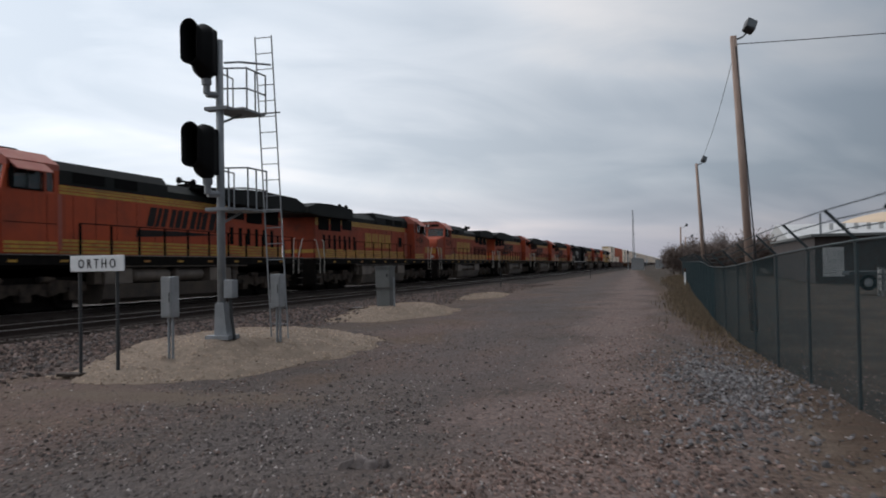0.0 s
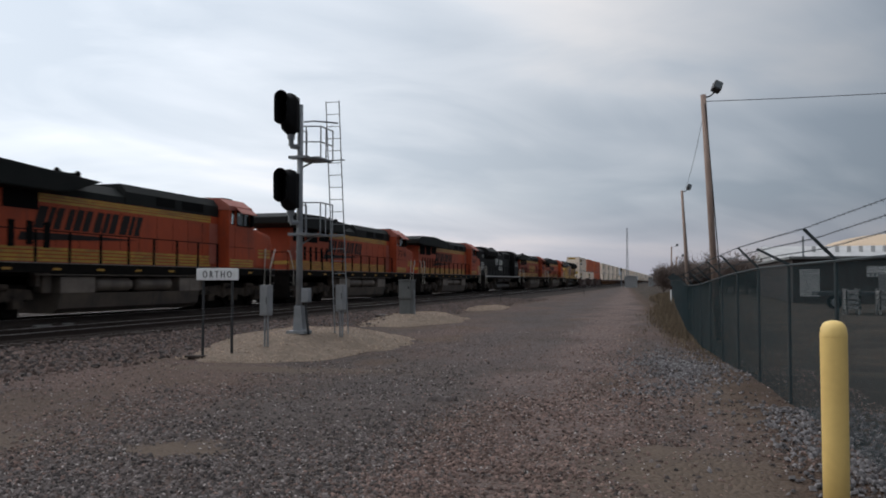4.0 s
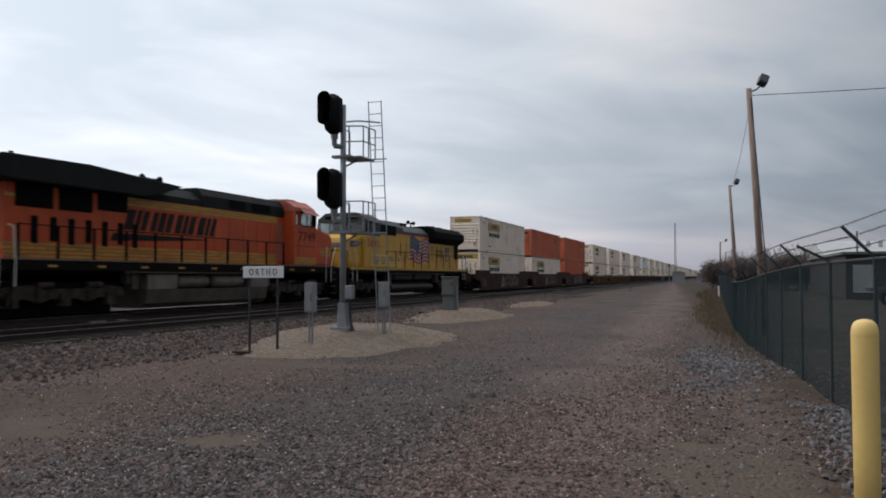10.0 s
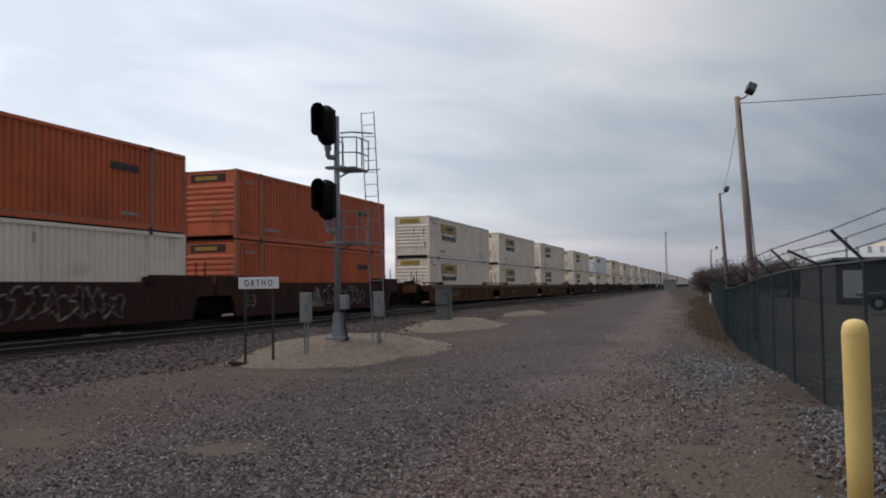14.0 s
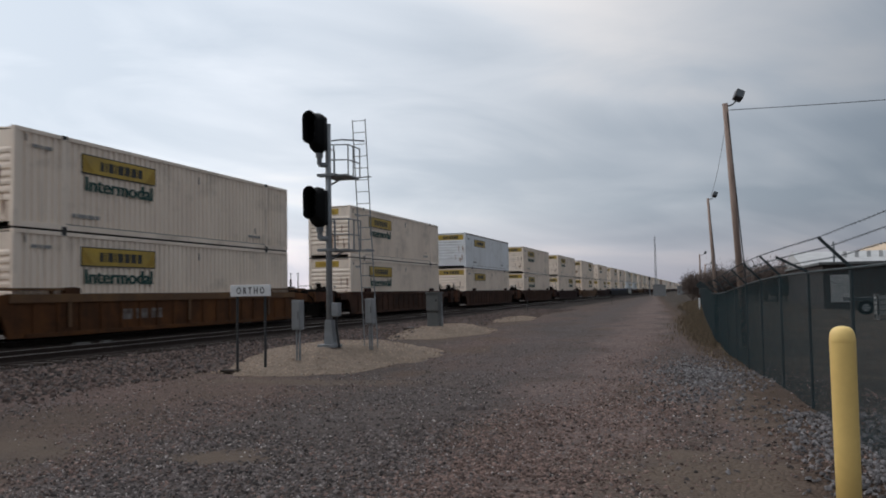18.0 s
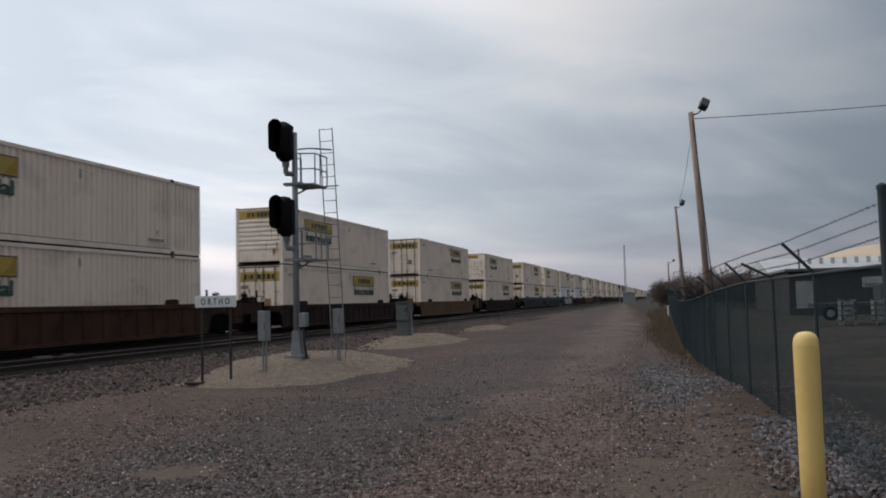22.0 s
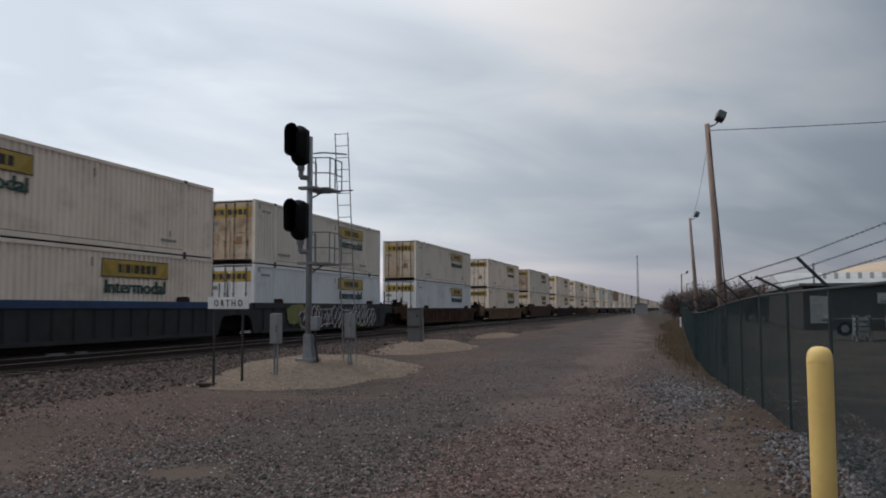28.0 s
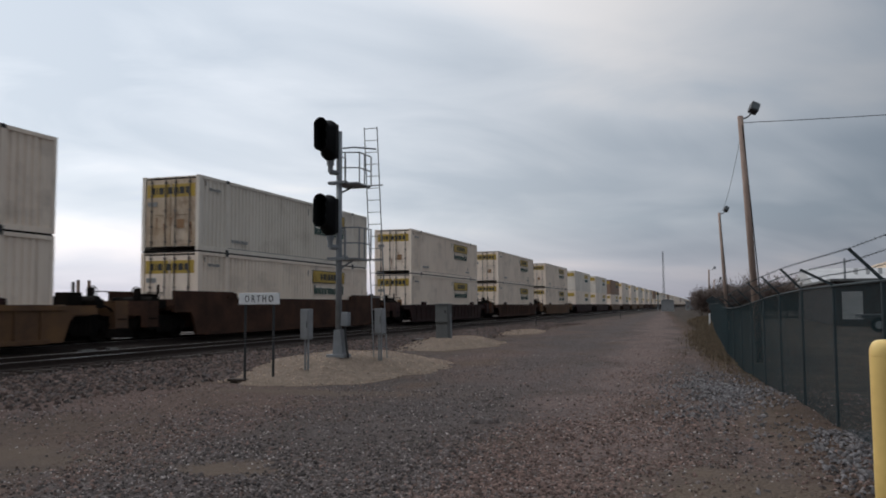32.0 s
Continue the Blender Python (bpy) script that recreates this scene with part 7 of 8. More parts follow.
BOXGREY = material("pale_grey_cabinet_paint", (0.28, 0.288, 0.295), 0.6, scale=3, second=(0.19, 0.196, 0.20))
CABGREY = material("green_grey_cabinet_paint", (0.125, 0.13, 0.127), 0.65, scale=2, second=(0.085, 0.09, 0.086))
leg_box(-8.42, -8.22, 15.9, 0.85, 1.5, 0.2, "pale grey equipment box on two legs in the gravel")
leg_box(-7.48, -7.29, 17.75, 0.92, 1.50, 0.3, "pale grey equipment box on two legs beside the ladder")
cab = holder("relay_cabinet", "green-grey steel relay cabinet on a pedestal in the gravel", "relay cabinet")
CX, CY, CZ = -9.55, 29.4, 0.36
part("cabinet_body", boxes((CX - 0.27, CX + 0.23, CY - 0.25, CY + 0.25, CZ + 0.55, CZ + 1.22), bevel=0.015), CABGREY, cab)
part("cabinet_lid", boxes((CX - 0.29, CX + 0.25, CY - 0.29, CY + 0.29, CZ + 1.22, CZ + 1.27), bevel=0.01), CABGREY, cab)
part("cabinet_door", boxes((CX - 0.26, CX + 0.2, CY - 0.268, CY - 0.25, CZ + 0.6, CZ + 1.15)), CABGREY, cab)
part("door_handle", boxes((CX + 0.1, CX + 0.16, CY - 0.285, CY - 0.266, CZ + 0.92, CZ + 1.02)), POSTBLACK, cab)
part("pedestal", boxes((CX - 0.26, CX + 0.2, CY - 0.2, CY + 0.2, CZ - 0.2, CZ + 0.55), bevel=0.02), CABGREY, cab)
part("conduit", pipe(bmesh.new(), [(CX + 0.3, CY - 0.1, CZ + 0.9), (CX + 0.32, CY - 0.1, CZ - 0.15)], 0.03, 8), GALV, cab)
# dark concrete box and a broken pale slab beside it
tagged(part("concrete_vault", boxes((-10.7, -10.1, 29.0, 29.6, 0.0, 0.30), bevel=0.03), WOODTIE), "dark weathered concrete cable vault in gravel", "cable vault")
tagged(part("pale_slab", boxes((-10.6, -10.3, 29.05, 29.3, 0.302, 0.322), bevel=0.008), SLABGREY), "pale cover slab lying on a cable vault", "slab")

# place-name sign
sg = holder("station_sign", "white board lettered ORTHO on two dark posts", "sign")
part("board", boxes((-9.4, -8.45, 14.96, 14.99, 1.60, 1.84), bevel=0.008), SIGNWHITE, sg)
me = fitted_text("O R T H O", 0.66, 0.14)
me.transform(facing_front(-8.92, 14.955, 1.72))
me.materials.append(DARKMARK)
part("sign_letters", me, DARKMARK, sg, "black lettering")
for x in (-9.27, -8.61):
    part("post", tube(bmesh.new(), (x, 15.02, -0.05), (x, 15.02, 1.7), 0.028, 8), POSTBLACK, sg)
tagged(part("timber_scrap", boxes((-9.62, -9.2, 14.9, 15.1, 0.02, 0.07), bevel=0.01), WOODTIE), "dark scrap of timber at the foot of a post", "scrap")

# bollard
bl = holder("bollard", "tall yellow plastic-sleeved bollard with a domed top", "bollard")
BX, BY = 1.052, 6.69
part("sleeve", lathe(bmesh.new(), [(0.088, -0.35), (0.09, 0.3), (0.093, 1.18), (0.093, 1.187), (0.086, 1.195), (0.084, 1.215)], 28, (BX, BY, 0)), BOLLARD, bl, smooth=True)
part("dome_cap", lathe(bmesh.new(), [(0.075, 1.183), (0.091, 1.183), (0.0934, 1.185), (0.0934, 1.193), (0.092, 1.215), (0.087, 1.25), (0.074, 1.28), (0.051, 1.298), (0.018, 1.306)], 28, (BX, BY, 0)), BOLLARD, bl, "rounded dome top", smooth=True)

# ---- fence ----
FENCEWIRE = material("dark_green_wire", (0.014, 0.040, 0.046), 0.75, scale=6, spec=0.3)
FENCEPOST = material("weathered_green_grey_post", (0.022, 0.036, 0.041), 0.75, scale=5, second=(0.016, 0.023, 0.026))


def fence_x(y):
    return 1.45 - 0.056 * (min(y, 29.0) - 12.0) - 0.008 * max(0.0, y - 29.0)


def fence_base(y):
    return -0.09 - 0.2 * smooth(13, 24, y) - 0.17 * smooth(19, 28, y) * smooth(40, 30, y)


BAY = 2.44
FY = [7.08 + BAY * k for k in range(31)]
fence = holder("chain_link_fence", "dark green chain-link fence with leaning barbed-wire arms", "fence")
TOPH = 1.92
for k, y in enumerate(FY):
    x, z = fence_x(y), fence_base(y)
    if k == 0:
        part("end_post", tube(bmesh.new(), (x, y, z), (x, y, 2.42), 0.037, 12), FENCEPOST, fence, "thick end post")
        part("post_cap", lathe(bmesh.new(), [(0.042, 0), (0.042, 0.03), (0.015, 0.05)], 12, (x, y, 2.4)), FENCEPOST, fence)
    else:
        p = part("post", tube(bmesh.new(), (x, y, z), (x, y, z + TOPH), 0.021, 8), FENCEPOST, fence)
        part("barb_arm", boxes((-0.017, 0.017, -0.01, 0.01, 0, 0.45)), FENCEPOST, p, "leaning steel arm").matrix_basis = Matrix.Translation((x, y, z + TOPH - 0.02)) @ pose(0, 0, 0, 0, -43 if k != 2 else -62, 0)
    if k + 1 < len(FY):
        y2 = FY[k + 1]
        x2, z2 = fence_x(y2), fence_base(y2)
        part("top_rail", tube(bmesh.new(), (x, y, z + TOPH - 0.03), (x2, y2, z2 + TOPH - 0.03), 0.016, 8), FENCEPOST, fence)
        step = 0.052 if k < 9 else 0.09
        n = int(BAY / step)
        verts, faces = [], []
        hgt = TOPH - 0.08
        for i in range(-int(hgt / step), n):
            for d in (1, -1):
                u0, u1 = i * step, i * step + hgt
                a0, a1 = max(0.0, u0), min(BAY, u1)
                if a1 <= a0:
                    continue
                h0, h1 = a0 - u0, a1 - u0
                if d < 0:
                    h0, h1 = hgt - h0, hgt - h1
                pa = Vector((x + (x2 - x) * a0 / BAY, y + (y2 - y) * a0 / BAY, z + (z2 - z) * a0 / BAY + 0.04 + h0))
                pb = Vector((x + (x2 - x) * a1 / BAY, y + (y2 - y) * a1 / BAY, z + (z2 - z) * a1 / BAY + 0.04 + h1))
                w = 0.0019 if k < 9 else 0.0028
                b0 = len(verts)
                for pt in (pa, pb):
                    verts += [pt + Vector((w, 0, 0)), pt + Vector((-w * 0.5, w, 0)), pt + Vector((-w * 0.5, -w, 0))]
                faces += [(b0, b0 + 1, b0 + 4, b0 + 3), (b0 + 1, b0 + 2, b0 + 5, b0 + 4), (b0 + 2, b0, b0 + 3, b0 + 5)]
        me = bpy.data.meshes.new("chain_link_panel")
        me.from_pydata(verts, [], faces)
        me.materials.append(FENCEWIRE)
        part("chain_link_panel", me, FENCEWIRE, fence, "woven wire panel")
for j, f in enumerate((0.36, 0.68, 1.0)):
    bm = bmesh.new()
    pts = []
    for k, y in enumerate(FY):
        x, z = fence_x(y), fence_base(y)
        if k == 0:
            pts.append((x, y, 2.03 + 0.135 * j))
        else:
            pts.append((x - 0.31 * f, y, z + TOPH - 0.02 + 0.33 * f))
    pipe(bm, pts, 0.003, 4)
    for a, b in zip(pts[:9], pts[1:10]):
        a, b = Vector(a), Vector(b)
        for s in range(22):
            q = a.lerp(b, (s + 0.5) / 22)
            tube(bm, q + Vector((0.012, 0.0, 0.012)), q - Vector((0.012, 0, 0.012)), 0.0022, 3)
            tube(bm, q + Vector((-0.012, 0.004, 0.012)), q - Vector((-0.012, 0.004, 0.012)), 0.0022, 3)
    part("barbed_wire", bm, FENCEPOST, fence, "strand of barbed wire")

# dry weeds along the fence foot
GRASS = material("dry_brown_grass", (0.16, 0.11, 0.072), 0.9, second=(0.105, 0.085, 0.05), scale=8, island=0.4)


def blades(name, label, cx, cy, rx, ry, count, tall, seed):
    r = np.random.RandomState(seed)
    vs, fs = [], []
    for _ in range(count):
        x, y = cx + r.normal() * rx, cy + r.normal() * ry
        x = min(x, fence_x(y) - 0.03)
        z, h = ground_z(x, y) - 0.01, tall * r.uniform(0.4, 1.1)
        a, lean = r.uniform(0, math.tau), r.uniform(0.1, 0.5) * h
        w = 0.012
        dx, dy = math.cos(a), math.sin(a)
        b = len(vs)
        vs += [(x - dy * w, y + dx * w, z), (x + dy * w, y - dx * w, z), (x + dx * lean * 0.4 + dy * w * 0.7, y + dy * lean * 0.4 - dx * w * 0.7, z + h * 0.6), (x + dx * lean, y + dy * lean, z + h)]
        fs += [(b, b + 1, b + 2), (b, b + 2, b + 3)]
    me = bpy.data.meshes.new(name)
    me.from_pydata(vs, [], fs)
    me.materials.append(GRASS)
    return tagged(new(name, me), label, "dry grass", kind="stuff")


blades("dry_weeds", "dry brown weeds along the fence foot", 0.3, 32, 0.26, 3.0, 6000, 0.16, 1)
blades("dry_weeds", "tangled dry weeds spreading from the fence", -0.05, 44, 0.4, 6.0, 10000, 0.2, 2)
blades("dry_weeds", "taller dry weeds beyond a marker post", 0.0, 72, 0.5, 7.0, 9000, 0.5, 4)
blades("dry_grass", "dry grass under a chain-link fence", 0.75, 24, 0.2, 4.0, 1500, 0.06, 5)

# ---- poles, lamps and wires ----
LAMPBLACK = material("dark_lamp_housing", (0.03, 0.03, 0.032), 0.5, scale=6)


def light_pole(base, top, r0, r1, lamp_dx, label, small=False):
    p = holder("light_pole", label, "light pole", "wooden light poles")
    part("pole", tube(bmesh.new(), base, top, r0, 14, r1), POLEWOOD, p, smooth=True)
    t = Vector(top)
    part("lamp_arm", pipe(bmesh.new(), [t + Vector((0, 0, -0.12)), t + Vector((lamp_dx * 0.6, 0, -0.05)), t + Vector((lamp_dx, 0, 0.1))], 0.025), LAMPBLACK, p)
    bm = boxes((-0.14, 0.14, -0.13, 0.13, -0.17, 0.17), bevel=0.05)
    bm.transform(Matrix.Translation(t + Vector((lamp_dx * 1.1, 0, 0.22))) @ pose(0, 0, 0, -20, 25, 15))
    fl = part("floodlight", bm, LAMPBLACK, p, "dark box floodlight")
    bm = boxes((-0.11, 0.11, -0.142, -0.13, -0.12, 0.12))
    bm.transform(Matrix.Translation(t + Vector((lamp_dx * 1.1, 0, 0.22))) @ pose(0, 0, 0, -20, 25, 15))
    part("lamp_glass", bm, GLASS, fl)
    if not small:
        part("conduit", tube(bmesh.new(), Vector(base) + Vector((0.1, -0.1, 1.5)), t + Vector((0.06, -0.05, -0.3)), 0.02, 6), LAMPBLACK, p)
    return p


def wire(a, b, sag, r, label):
    a, b = Vector(a), Vector(b)
    pts = [a.lerp(b, k / 16) - Vector((0, 0, sag * 4 * (k / 16) * (1 - k / 16))) for k in range(17)]
    bm = bmesh.new()
    rings = [[bm.verts.new(p + Vector((math.cos(k * math.tau / 5) * r * 0.7, math.cos(k * math.tau / 5) * r * 0.7, math.sin(k * math.tau / 5) * r))) for k in range(5)] for p in pts]
    for u, v in zip(rings, rings[1:]):
        for k in range(5):
            bm.faces.new((u[k], u[(k + 1) % 5], v[(k + 1) % 5], v[k]))
    return tagged(part("overhead_wire", bm, LAMPBLACK), label, "wire")


P1, P2 = (1.02, 27.2, 7.5), (0.78, 54.9, 7.4)
light_pole((1.44, 28.0, -0.35), P1, 0.115, 0.085, 0.38, "tall leaning wooden pole with a floodlight behind the fence")
light_pole((1.15, 55.2, -0.3), P2, 0.115, 0.08, 0.4, "tall leaning wooden pole with a floodlight farther along the fence")
wire((1.1, 27.2, 7.3), (0.85, 54.9, 7.3), 0.5, 0.012, "thin sagging wire strung between two wooden poles")
wire((1.1, 27.2, 7.28), (26.0, 26.0, 7.85), 0.35, 0.012, "thin overhead wire running off over the yard")
light_pole((0.25, 121, 0), (0.32, 120, 6.4), 0.14, 0.1, 0.7, "slim distant pole with a yard lamp", True)
light_pole((1.1, 135, 0), (1.1, 135, 5.4), 0.12, 0.09, 0.9, "slim distant pole with a hooded yard lamp", True)

mk = holder("marker_post", "short white marker post with an orange-brown cap", "marker post")
part("post", lathe(bmesh.new(), [(0.055, -0.4), (0.055, 0.95)], 12, (0.05, 60, 0)), SIGNWHITE, mk)
part("cap", lathe(bmesh.new(), [(0.07, 0.95), (0.08, 1.1), (0.05, 1.2)], 12, (0.05, 60, 0)), CARRUST, mk)
for x, y, h in ((-12.6, 62, 1.1), (-13.6, 128, 1.6), (-9.2, 92, 1.0)):
    mk = holder("trackside_post", "short dark post standing beside the ballast", "trackside post")
    part("post", lathe(bmesh.new(), [(0.035, -0.2), (0.03, h)], 10, (x, y, 0)), POSTBLACK, mk)
    part("post_cap", lathe(bmesh.new(), [(0.04, h), (0.02, h + 0.03)], 10, (x, y, 0)), POSTBLACK, mk)

tw = holder("radio_tower", "slender grey lattice radio mast far down the line", "radio tower")
TX, TY = -14.4, 299.0
for a in range(3):
    c, s = math.cos(a * math.tau / 3) * 0.45, math.sin(a * math.tau / 3) * 0.45
    part("tower_leg", tube(bmesh.new(), (TX + c, TY + s, -0.2), (TX + c * 0.5, TY + s * 0.5, 20.4), 0.1, 6, 0.06), GALV, tw)
bm = bmesh.new()
for k in range(20):
    for a in range(3):
        f0, f1 = 1 - 0.5 * k / 20, 1 - 0.5 * (k + 1) / 20
        p = (TX + math.cos(a * math.tau / 3) * 0.45 * f0, TY + math.sin(a * math.tau / 3) * 0.45 * f0, k * 1.02)
        q = (TX + math.cos((a + 1) * math.tau / 3) * 0.45 * f1, TY + math.sin((a + 1) * math.tau / 3) * 0.45 * f1, k * 1.02 + 1.02)
        tube(bm, p, q, 0.045, 4)
part("lattice", bm, GALV, tw)

hut = holder("signal_bungalow", "small pale grey signal hut far along the track", "signal hut")
part("wall", boxes((-10.2, -7.4, 198, 200.5, -0.2, 2.5)), BOXGREY, hut)
part("roof", prism(bmesh.new(), [(-10.4, 2.5), (-7.2, 2.5), (-8.8, 2.8)], 197.8, 200.7, "xz"), GALV, hut)
part("door", boxes((-9.4, -8.4, 197.97, 198, 0, 2.1)), BOXGREY, hut)
fs = holder("distant_signal", "distant dark signal mast with a hooded head", "railway signal")
part("mast", tube(bmesh.new(), (-11.2, 203, -0.2), (-11.2, 203, 4.6), 0.12, 8), GALV, fs)
part("signal_head", boxes((-11.4, -11.0, 202.6, 202.9, 3.8, 4.6), bevel=0.08), SIGNALBLACK, fs)
sh = holder("equipment_shed", "low grey trackside shed far along the line", "shed")
part("wall", boxes((-5.6, -2.2, 236, 240, -0.2, 2.3)), BOXGREY, sh)
part("roof", boxes((-5.8, -2.0, 235.8, 240.2, 2.3, 2.45)), CABGREY, sh)

# signal mast on the far side of the track
f2 = holder("far_side_signal", "signal mast with platform beyond the far side of the track", "railway signal")
part("mast", tube(bmesh.new(), (-24.2, 22.95, -0.2), (-24.2, 22.95, 6.2), 0.09, 10), GALV, f2)
for z in (2.7, 4.6):
    part("platform", boxes((-24.6, -24.0, 22.7, 23.3, z, z + 0.05)), GALV, f2)
    part("guard_rail", pipe(bmesh.new(), [(-24.6, 22.7, z), (-24.6, 22.7, z + 0.8), (-24.05, 22.7, z + 0.8), (-24.05, 22.7, z)], 0.025), RUSTRED, f2)
    part("ladder_rail", tube(bmesh.new(), (-24.45, 23.2, z - 1.6), (-24.45, 23.2, z + 0.9), 0.03, 6), RUSTRED, f2)

# ---- yard beyond the fence ----
BRICKRED = material("dull_brown_metal_siding", (0.042, 0.030, 0.027), 0.8, second=(0.03, 0.023, 0.021), scale=0.5, stretch=(6, 1, 0.3))
TANSHELL = material("tan_dome_shell", (0.52, 0.40, 0.28), 0.8, second=(0.46, 0.35, 0.25), scale=0.3)
PALEMETAL = material("pale_sheet_metal", (0.46, 0.46, 0.45), 0.6, second=(0.36, 0.36, 0.36), scale=1)

wh = holder("warehouse", "long dark brown metal warehouse with a white roller door", "warehouse")
for b in ((9.4, 40, 70.0, 70.3), (9.4, 9.7, 70.3, 96), (39.7, 40, 70.3, 96), (9.7, 39.7, 95.7, 96)):
    part("wall", boxes((*b, -0.3, 3.3)), BRICKRED, wh)
part("roof", boxes((9.1, 40.3, 69.6, 96.4, 3.3, 3.5)), CABGREY, wh)
for x in (9.9, 17.2, 24.5):
    d = part("roller_door", boxes((x, x + 1.45 if x < 12 else x + 2.6, 69.94, 69.99, 0.35, 2.5)), PALEMETAL, wh, "white slatted roller door")
    for k in range(6):
        part("door_slat", boxes((x + 0.03, x + (1.42 if x < 12 else 2.57), 69.92, 69.94, 0.4 + k * 0.35, 0.7 + k * 0.35)), PALEMETAL, d)
for k in range(18):
    x = 12.2 + k * 1.5
    if not any(abs(x - q - 0.8) < 1.6 for q in (10.2, 17.2, 24.5)):
        part("wall_rib", boxes((x, x + 0.06, 69.95, 70.0, 0, 3.3)), BRICKRED, wh)

wh2 = holder("long_roof_shed", "long pale-roofed shed with a row of roof vents", "shed")
part("wall", boxes((11.5, 60, 98, 118, -0.3, 3.8)), BRICKRED, wh2)
part("roof", prism(bmesh.new(), [(97, 3.8), (119, 3.8), (108, 5.8)], 11, 60.5, "yz"), PALEMETAL, wh2)
for k in range(26):
    x = 16 + k * 1.25
    part("roof_vent", boxes((x, x + 0.4, 103, 103.4, 4.7, 5.6)), PALEMETAL, wh2)

dm = holder("storage_dome", "large tan rounded storage dome rising behind the sheds", "storage dome")
bm = bmesh.new()
lathe(bm, [(16.0 * math.cos(a), 9.0 * math.sin(a)) for a in [k * math.pi / 2 / 12 for k in range(13)][:-1]] + [(0.5, 9.0)], 40, (33, 140, -0.2))
part("shell", bm, TANSHELL, dm, smooth=True)
part("finial", tube(bmesh.new(), (33, 140, 8.7), (33, 140, 10.4), 0.12, 8), GALV, dm)
sm = holder("stack_pipe", "thin vent stack standing over the shed roofs", "vent stack")
part("pipe", tube(bmesh.new(), (14.6, 100, 3), (14.6, 100, 6.6), 0.12, 8), GALV, sm)

CRATEGREY = material("weathered_pale_crate", (0.26, 0.26, 0.255), 0.7, second=(0.17, 0.17, 0.165), scale=3)
DARKBODY = material("dark_machine_paint", (0.03, 0.032, 0.036), 0.6, scale=2)
for x, y, c, lab in ((8.2, 51.5, DARKBODY, "dark flatbed truck parked in the yard"), (12.8, 54.0, DARKBODY, "dark truck with pale crates parked in the yard")):
    tr = holder("parked_truck", lab, "truck", "parked trucks")
    part("bed", boxes((x, x + 3.6, y, y + 1.9, 0.75, 0.95), bevel=0.02), c, tr)
    part("cab_body", rounded([(x + 3.6, 0.5), (x + 3.6, 2.0), (x + 4.4, 2.1), (x + 4.9, 1.4), (x + 5.6, 1.25), (x + 5.6, 0.5)], y, y + 1.9, 0.06, "xz"), c, tr)
    part("side_window", boxes((x + 3.75, x + 4.45, y - 0.01, y, 1.4, 1.9)), GLASS, tr)
    for wx in (x + 0.9, x + 4.7):
        w = part("wheel", tube(bmesh.new(), (wx, y - 0.02, 0.36), (wx, y + 0.25, 0.36), 0.42, 18), GRILLE, tr)
        part("rim", tube(bmesh.new(), (wx, y - 0.03, 0.36), (wx, y, 0.36), 0.22, 14), GALV, w)
for k, (x, y) in enumerate(((9.4, 50.0), (11.1, 50.0), (12.6, 50.2))):
    cr = holder("pallet_crate", "white slatted crate standing in the yard", "crate", "white crates in the yard")
    for z in (0.0, 0.28, 0.56, 0.84):
        part("slat", boxes((x, x + 0.75, y, y + 1.0, z + 0.0, z + 0.2)), CRATEGREY, cr)
    for a, b in ((0, 0), (0.65, 0), (0, 0.9), (0.65, 0.9)):
        part("corner_post", boxes((x + a, x + a + 0.1, y + b, y + b + 0.1, -0.3, 1.15)), CRATEGREY, cr)

ws = holder("wall_sign", "pale rectangular sign board on the warehouse wall", "sign board")
part("board", boxes((14.7, 16.4, 69.80, 69.88, 1.9, 2.72)), PALEMETAL, ws)
for k in range(5):
    part("bar", boxes((14.85 + k * 0.3, 15.05 + k * 0.3, 69.785, 69.80, 1.98, 2.2)), CABGREY, ws)
for x in (14.9, 16.1):
    part("bracket", boxes((x, x + 0.05, 69.88, 70.0, 2.0, 2.6)), GALV, ws)
# ---- bare trees and the far skyline ----
BARK = material("grey_brown_bark", (0.12, 0.09, 0.075), 0.9, scale=6, second=(0.08, 0.06, 0.05))
# brown lightened so that the twig colour carries the distance haze
TWIG = material("hazed_brown_twigs", (0.15, 0.115, 0.10), 0.95, scale=2, island=0.35)


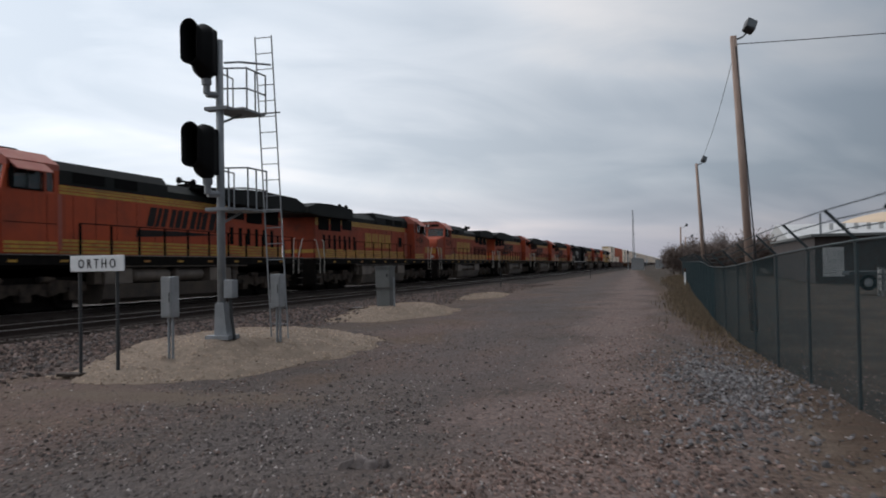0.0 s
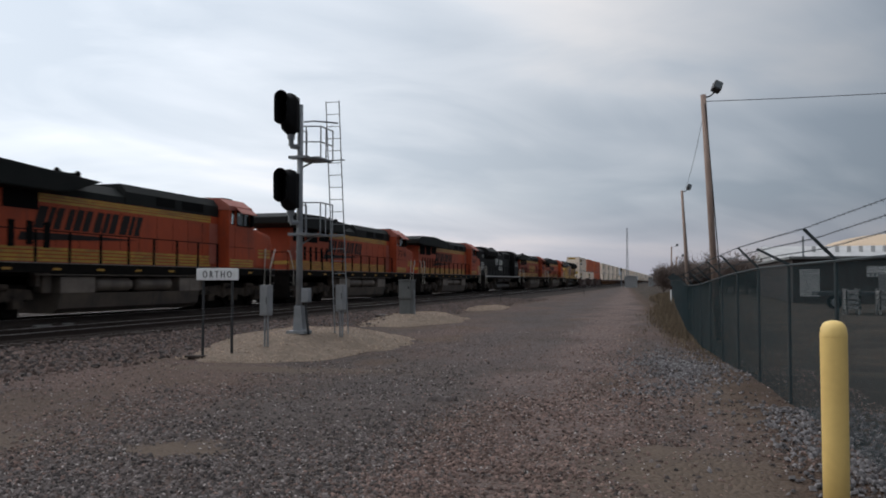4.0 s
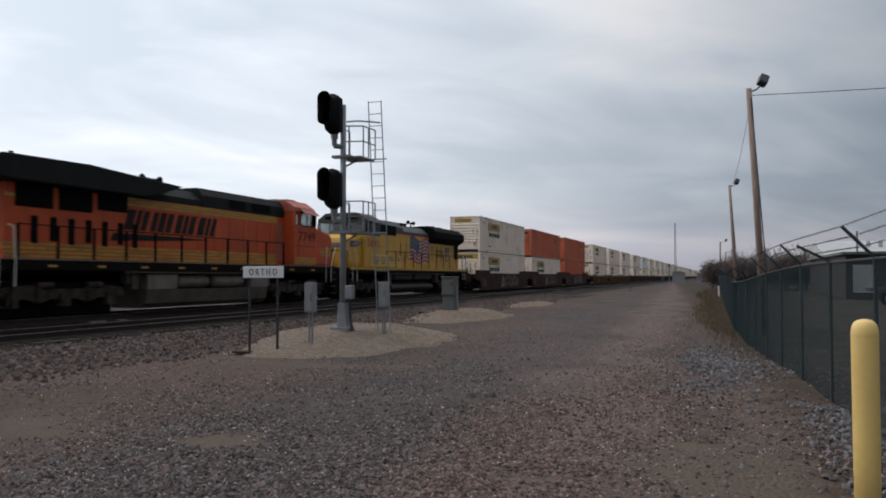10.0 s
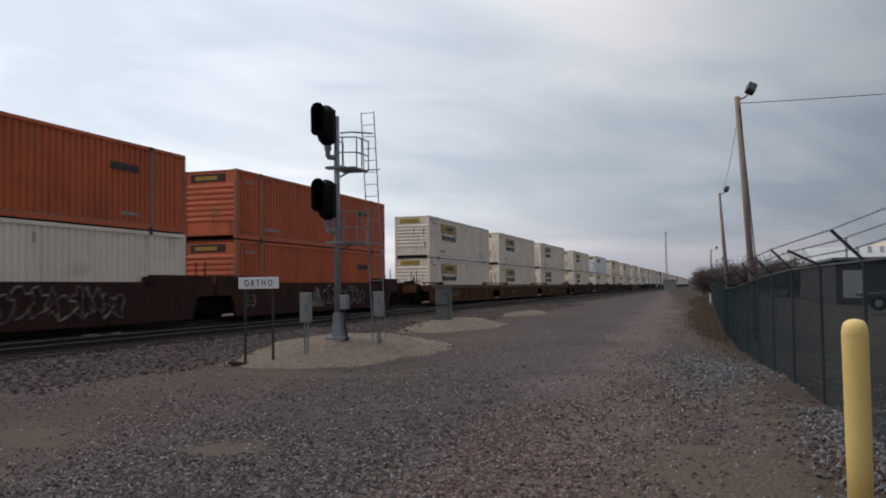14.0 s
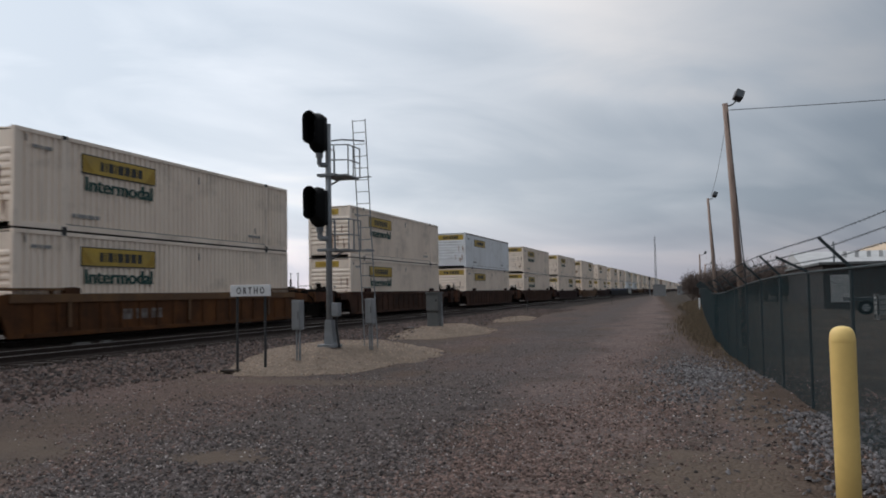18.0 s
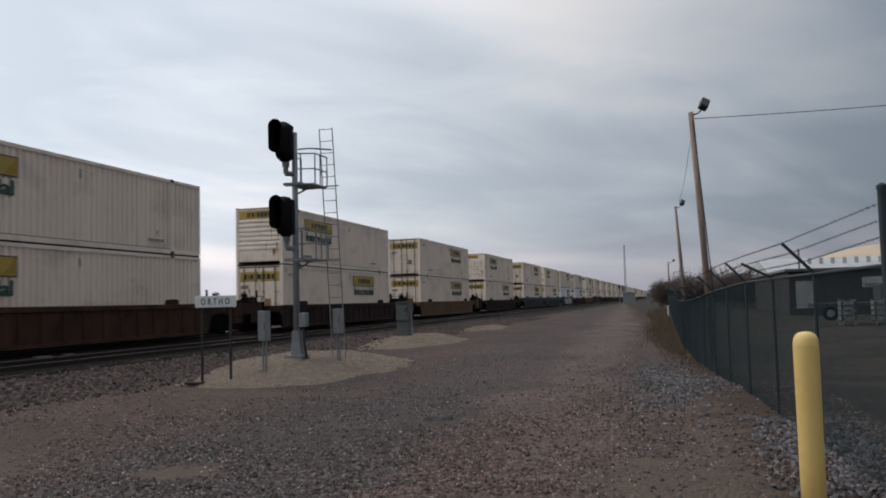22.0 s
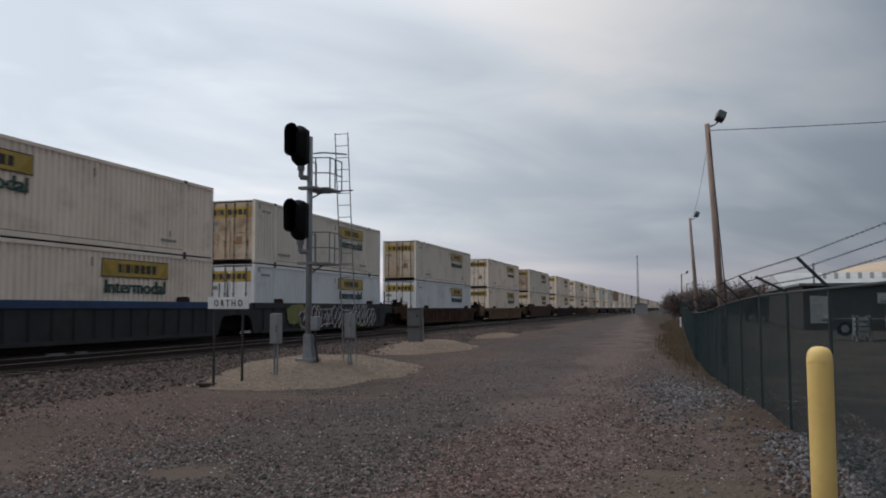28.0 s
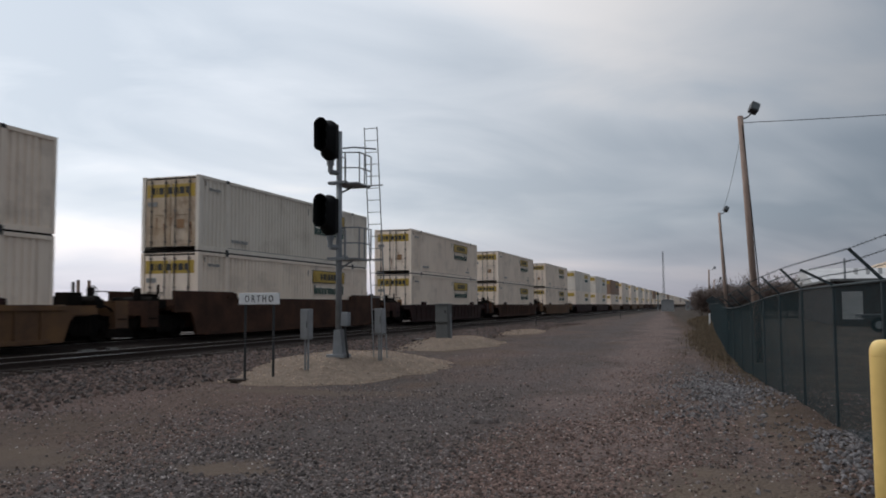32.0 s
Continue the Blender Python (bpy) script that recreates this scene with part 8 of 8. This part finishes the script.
def bare_tree(x, y, tall, wide, seed, label, twigs=3200):
    r = random.Random(seed)
    t = holder("bare_tree", label, "tree", "bare trees")
    bm = bmesh.new()
    ends = []

    def grow(p, d, length, rad, depth):
        q = p + d * length
        tube(bm, p, q, rad, 5, rad * 0.65)
        if depth == 0:
            ends.append((q, d))
            return
        for _ in range(3):
            nd = (d + Vector((r.uniform(-1, 1), r.uniform(-1, 1), r.uniform(-0.3, 0.6))) * 0.75).normalized()
            grow(p + d * length * r.uniform(0.65, 1.0), nd, length * 0.68, rad * 0.6, depth - 1)
    grow(Vector((x, y, -0.4)), Vector((r.uniform(-0.1, 0.1), 0, 1)), tall * 0.32, 0.12, 3)
    part("trunk", bm, BARK, t)
    vs, fs = [], []
    for _ in range(twigs):
        q, d = r.choice(ends)
        a = q + Vector((r.gauss(0, wide * 0.13), r.gauss(0, wide * 0.13), r.gauss(-0.05, 0.13) * tall))
        nd = (d + Vector((r.uniform(-1, 1), r.uniform(-1, 1), r.uniform(-0.4, 0.9)))).normalized() * r.uniform(0.3, 0.8)
        w = Vector((r.uniform(-1, 1), r.uniform(-1, 1), r.uniform(-1, 1))).normalized() * 0.045
        b = len(vs)
        vs += [a, a + nd * 0.5 + w, a + nd, a + nd * 0.5 - w]
        fs.append((b, b + 1, b + 2, b + 3))
    me = bpy.data.meshes.new("crown")
    me.from_pydata(vs, [], fs)
    me.materials.append(TWIG)
    part("crown", me, TWIG, t, "leafless tangle of brown twigs")
    return t


rt = random.Random(21)
for k in range(16):
    x = -0.5 + k * 0.8 + rt.uniform(-0.4, 0.4)
    y = 108 + rt.uniform(-6, 16)
    bare_tree(x, y, rt.uniform(4.0, 5.4) if k else 4.2, 3.6, 30 + k, "small leafless brown tree beyond the fence")
for k in range(7):
    x = 3 + k * 5 + rt.uniform(-1, 1)
    bare_tree(x, 190 + rt.uniform(-10, 10), rt.uniform(7, 9), 6, 60 + k, "leafless brown tree in the hazy distance", 2500)

# distance haze is put into this grey; no air is modelled
HAZE = material("hazy_far_woods", (0.16, 0.15, 0.155), 1.0, scale=0.05, second=(0.12, 0.11, 0.11), spec=0.0)


def far_woods(points, seed, label):
    """A long irregular band of distant woods on the skyline."""
    r = np.random.RandomState(seed)
    vs, fs = [], []
    for (x0, y0), (x1, y1), low, high in points:
        n = int(math.hypot(x1 - x0, y1 - y0) / 6)
        for i in range(n * 26):
            u = r.rand()
            x, y = x0 + (x1 - x0) * u, y0 + (y1 - y0) * u + r.normal() * 5
            top = low + (high - low) * (0.5 + 0.5 * noise.noise((u * 14, seed, 0))) ** 1.5
            z = r.rand() ** 0.7 * top
            s = r.uniform(0.5, 1.4)
            b = len(vs)
            a = r.uniform(0, math.tau)
            dx, dy = math.cos(a) * s, math.sin(a) * s
            vs += [(x - dx, y - dy, z - s * 0.5), (x + dx, y + dy, z - s * 0.4), (x + dx * 0.2, y + dy, z + s)]
            fs.append((b, b + 1, b + 2))
    me = bpy.data.meshes.new("far_woods")
    me.from_pydata(vs, [], fs)
    me.materials.append(HAZE)
    return tagged(new("far_woods", me), label, "woods", kind="stuff")


far_woods([((-900, 500), (-330, 880), 4, 13), ((-330, 880), (-60, 1150), 4, 11)], 3, "hazy leafless woods along the skyline beyond the track")
far_woods([((-40, 900), (260, 800), 3, 9), ((260, 800), (700, 500), 4, 12)], 4, "hazy leafless woods along the skyline beyond the yard")
for x, y in ((-60.0, 66.7), (-60.0, 68.2), (-75.0, 50.0)):
    st = holder("utility_stub", "short dark pole standing in the field beyond the track", "pole")
    part("pole", tube(bmesh.new(), (x, y, -0.2), (x, y, 4.2), 0.16, 8), POLEWOOD, st)
    part("pole_top", tube(bmesh.new(), (x, y, 4.2), (x, y, 4.25), 0.18, 8), POSTBLACK, st)


def motions():
    """The whole train rolls along the track at one pace."""
    steps = [k * 4.0 for k in range(9)]
    for ob, y20, lift in MOVING:
        rows = []
        for t in steps:
            x, y, turn = track_point(along(y20, t))
            rows.append((t, pose(x, y, RAIL_Z + lift, 0, 0, turn)))
        walk(ob, rows)


motions()
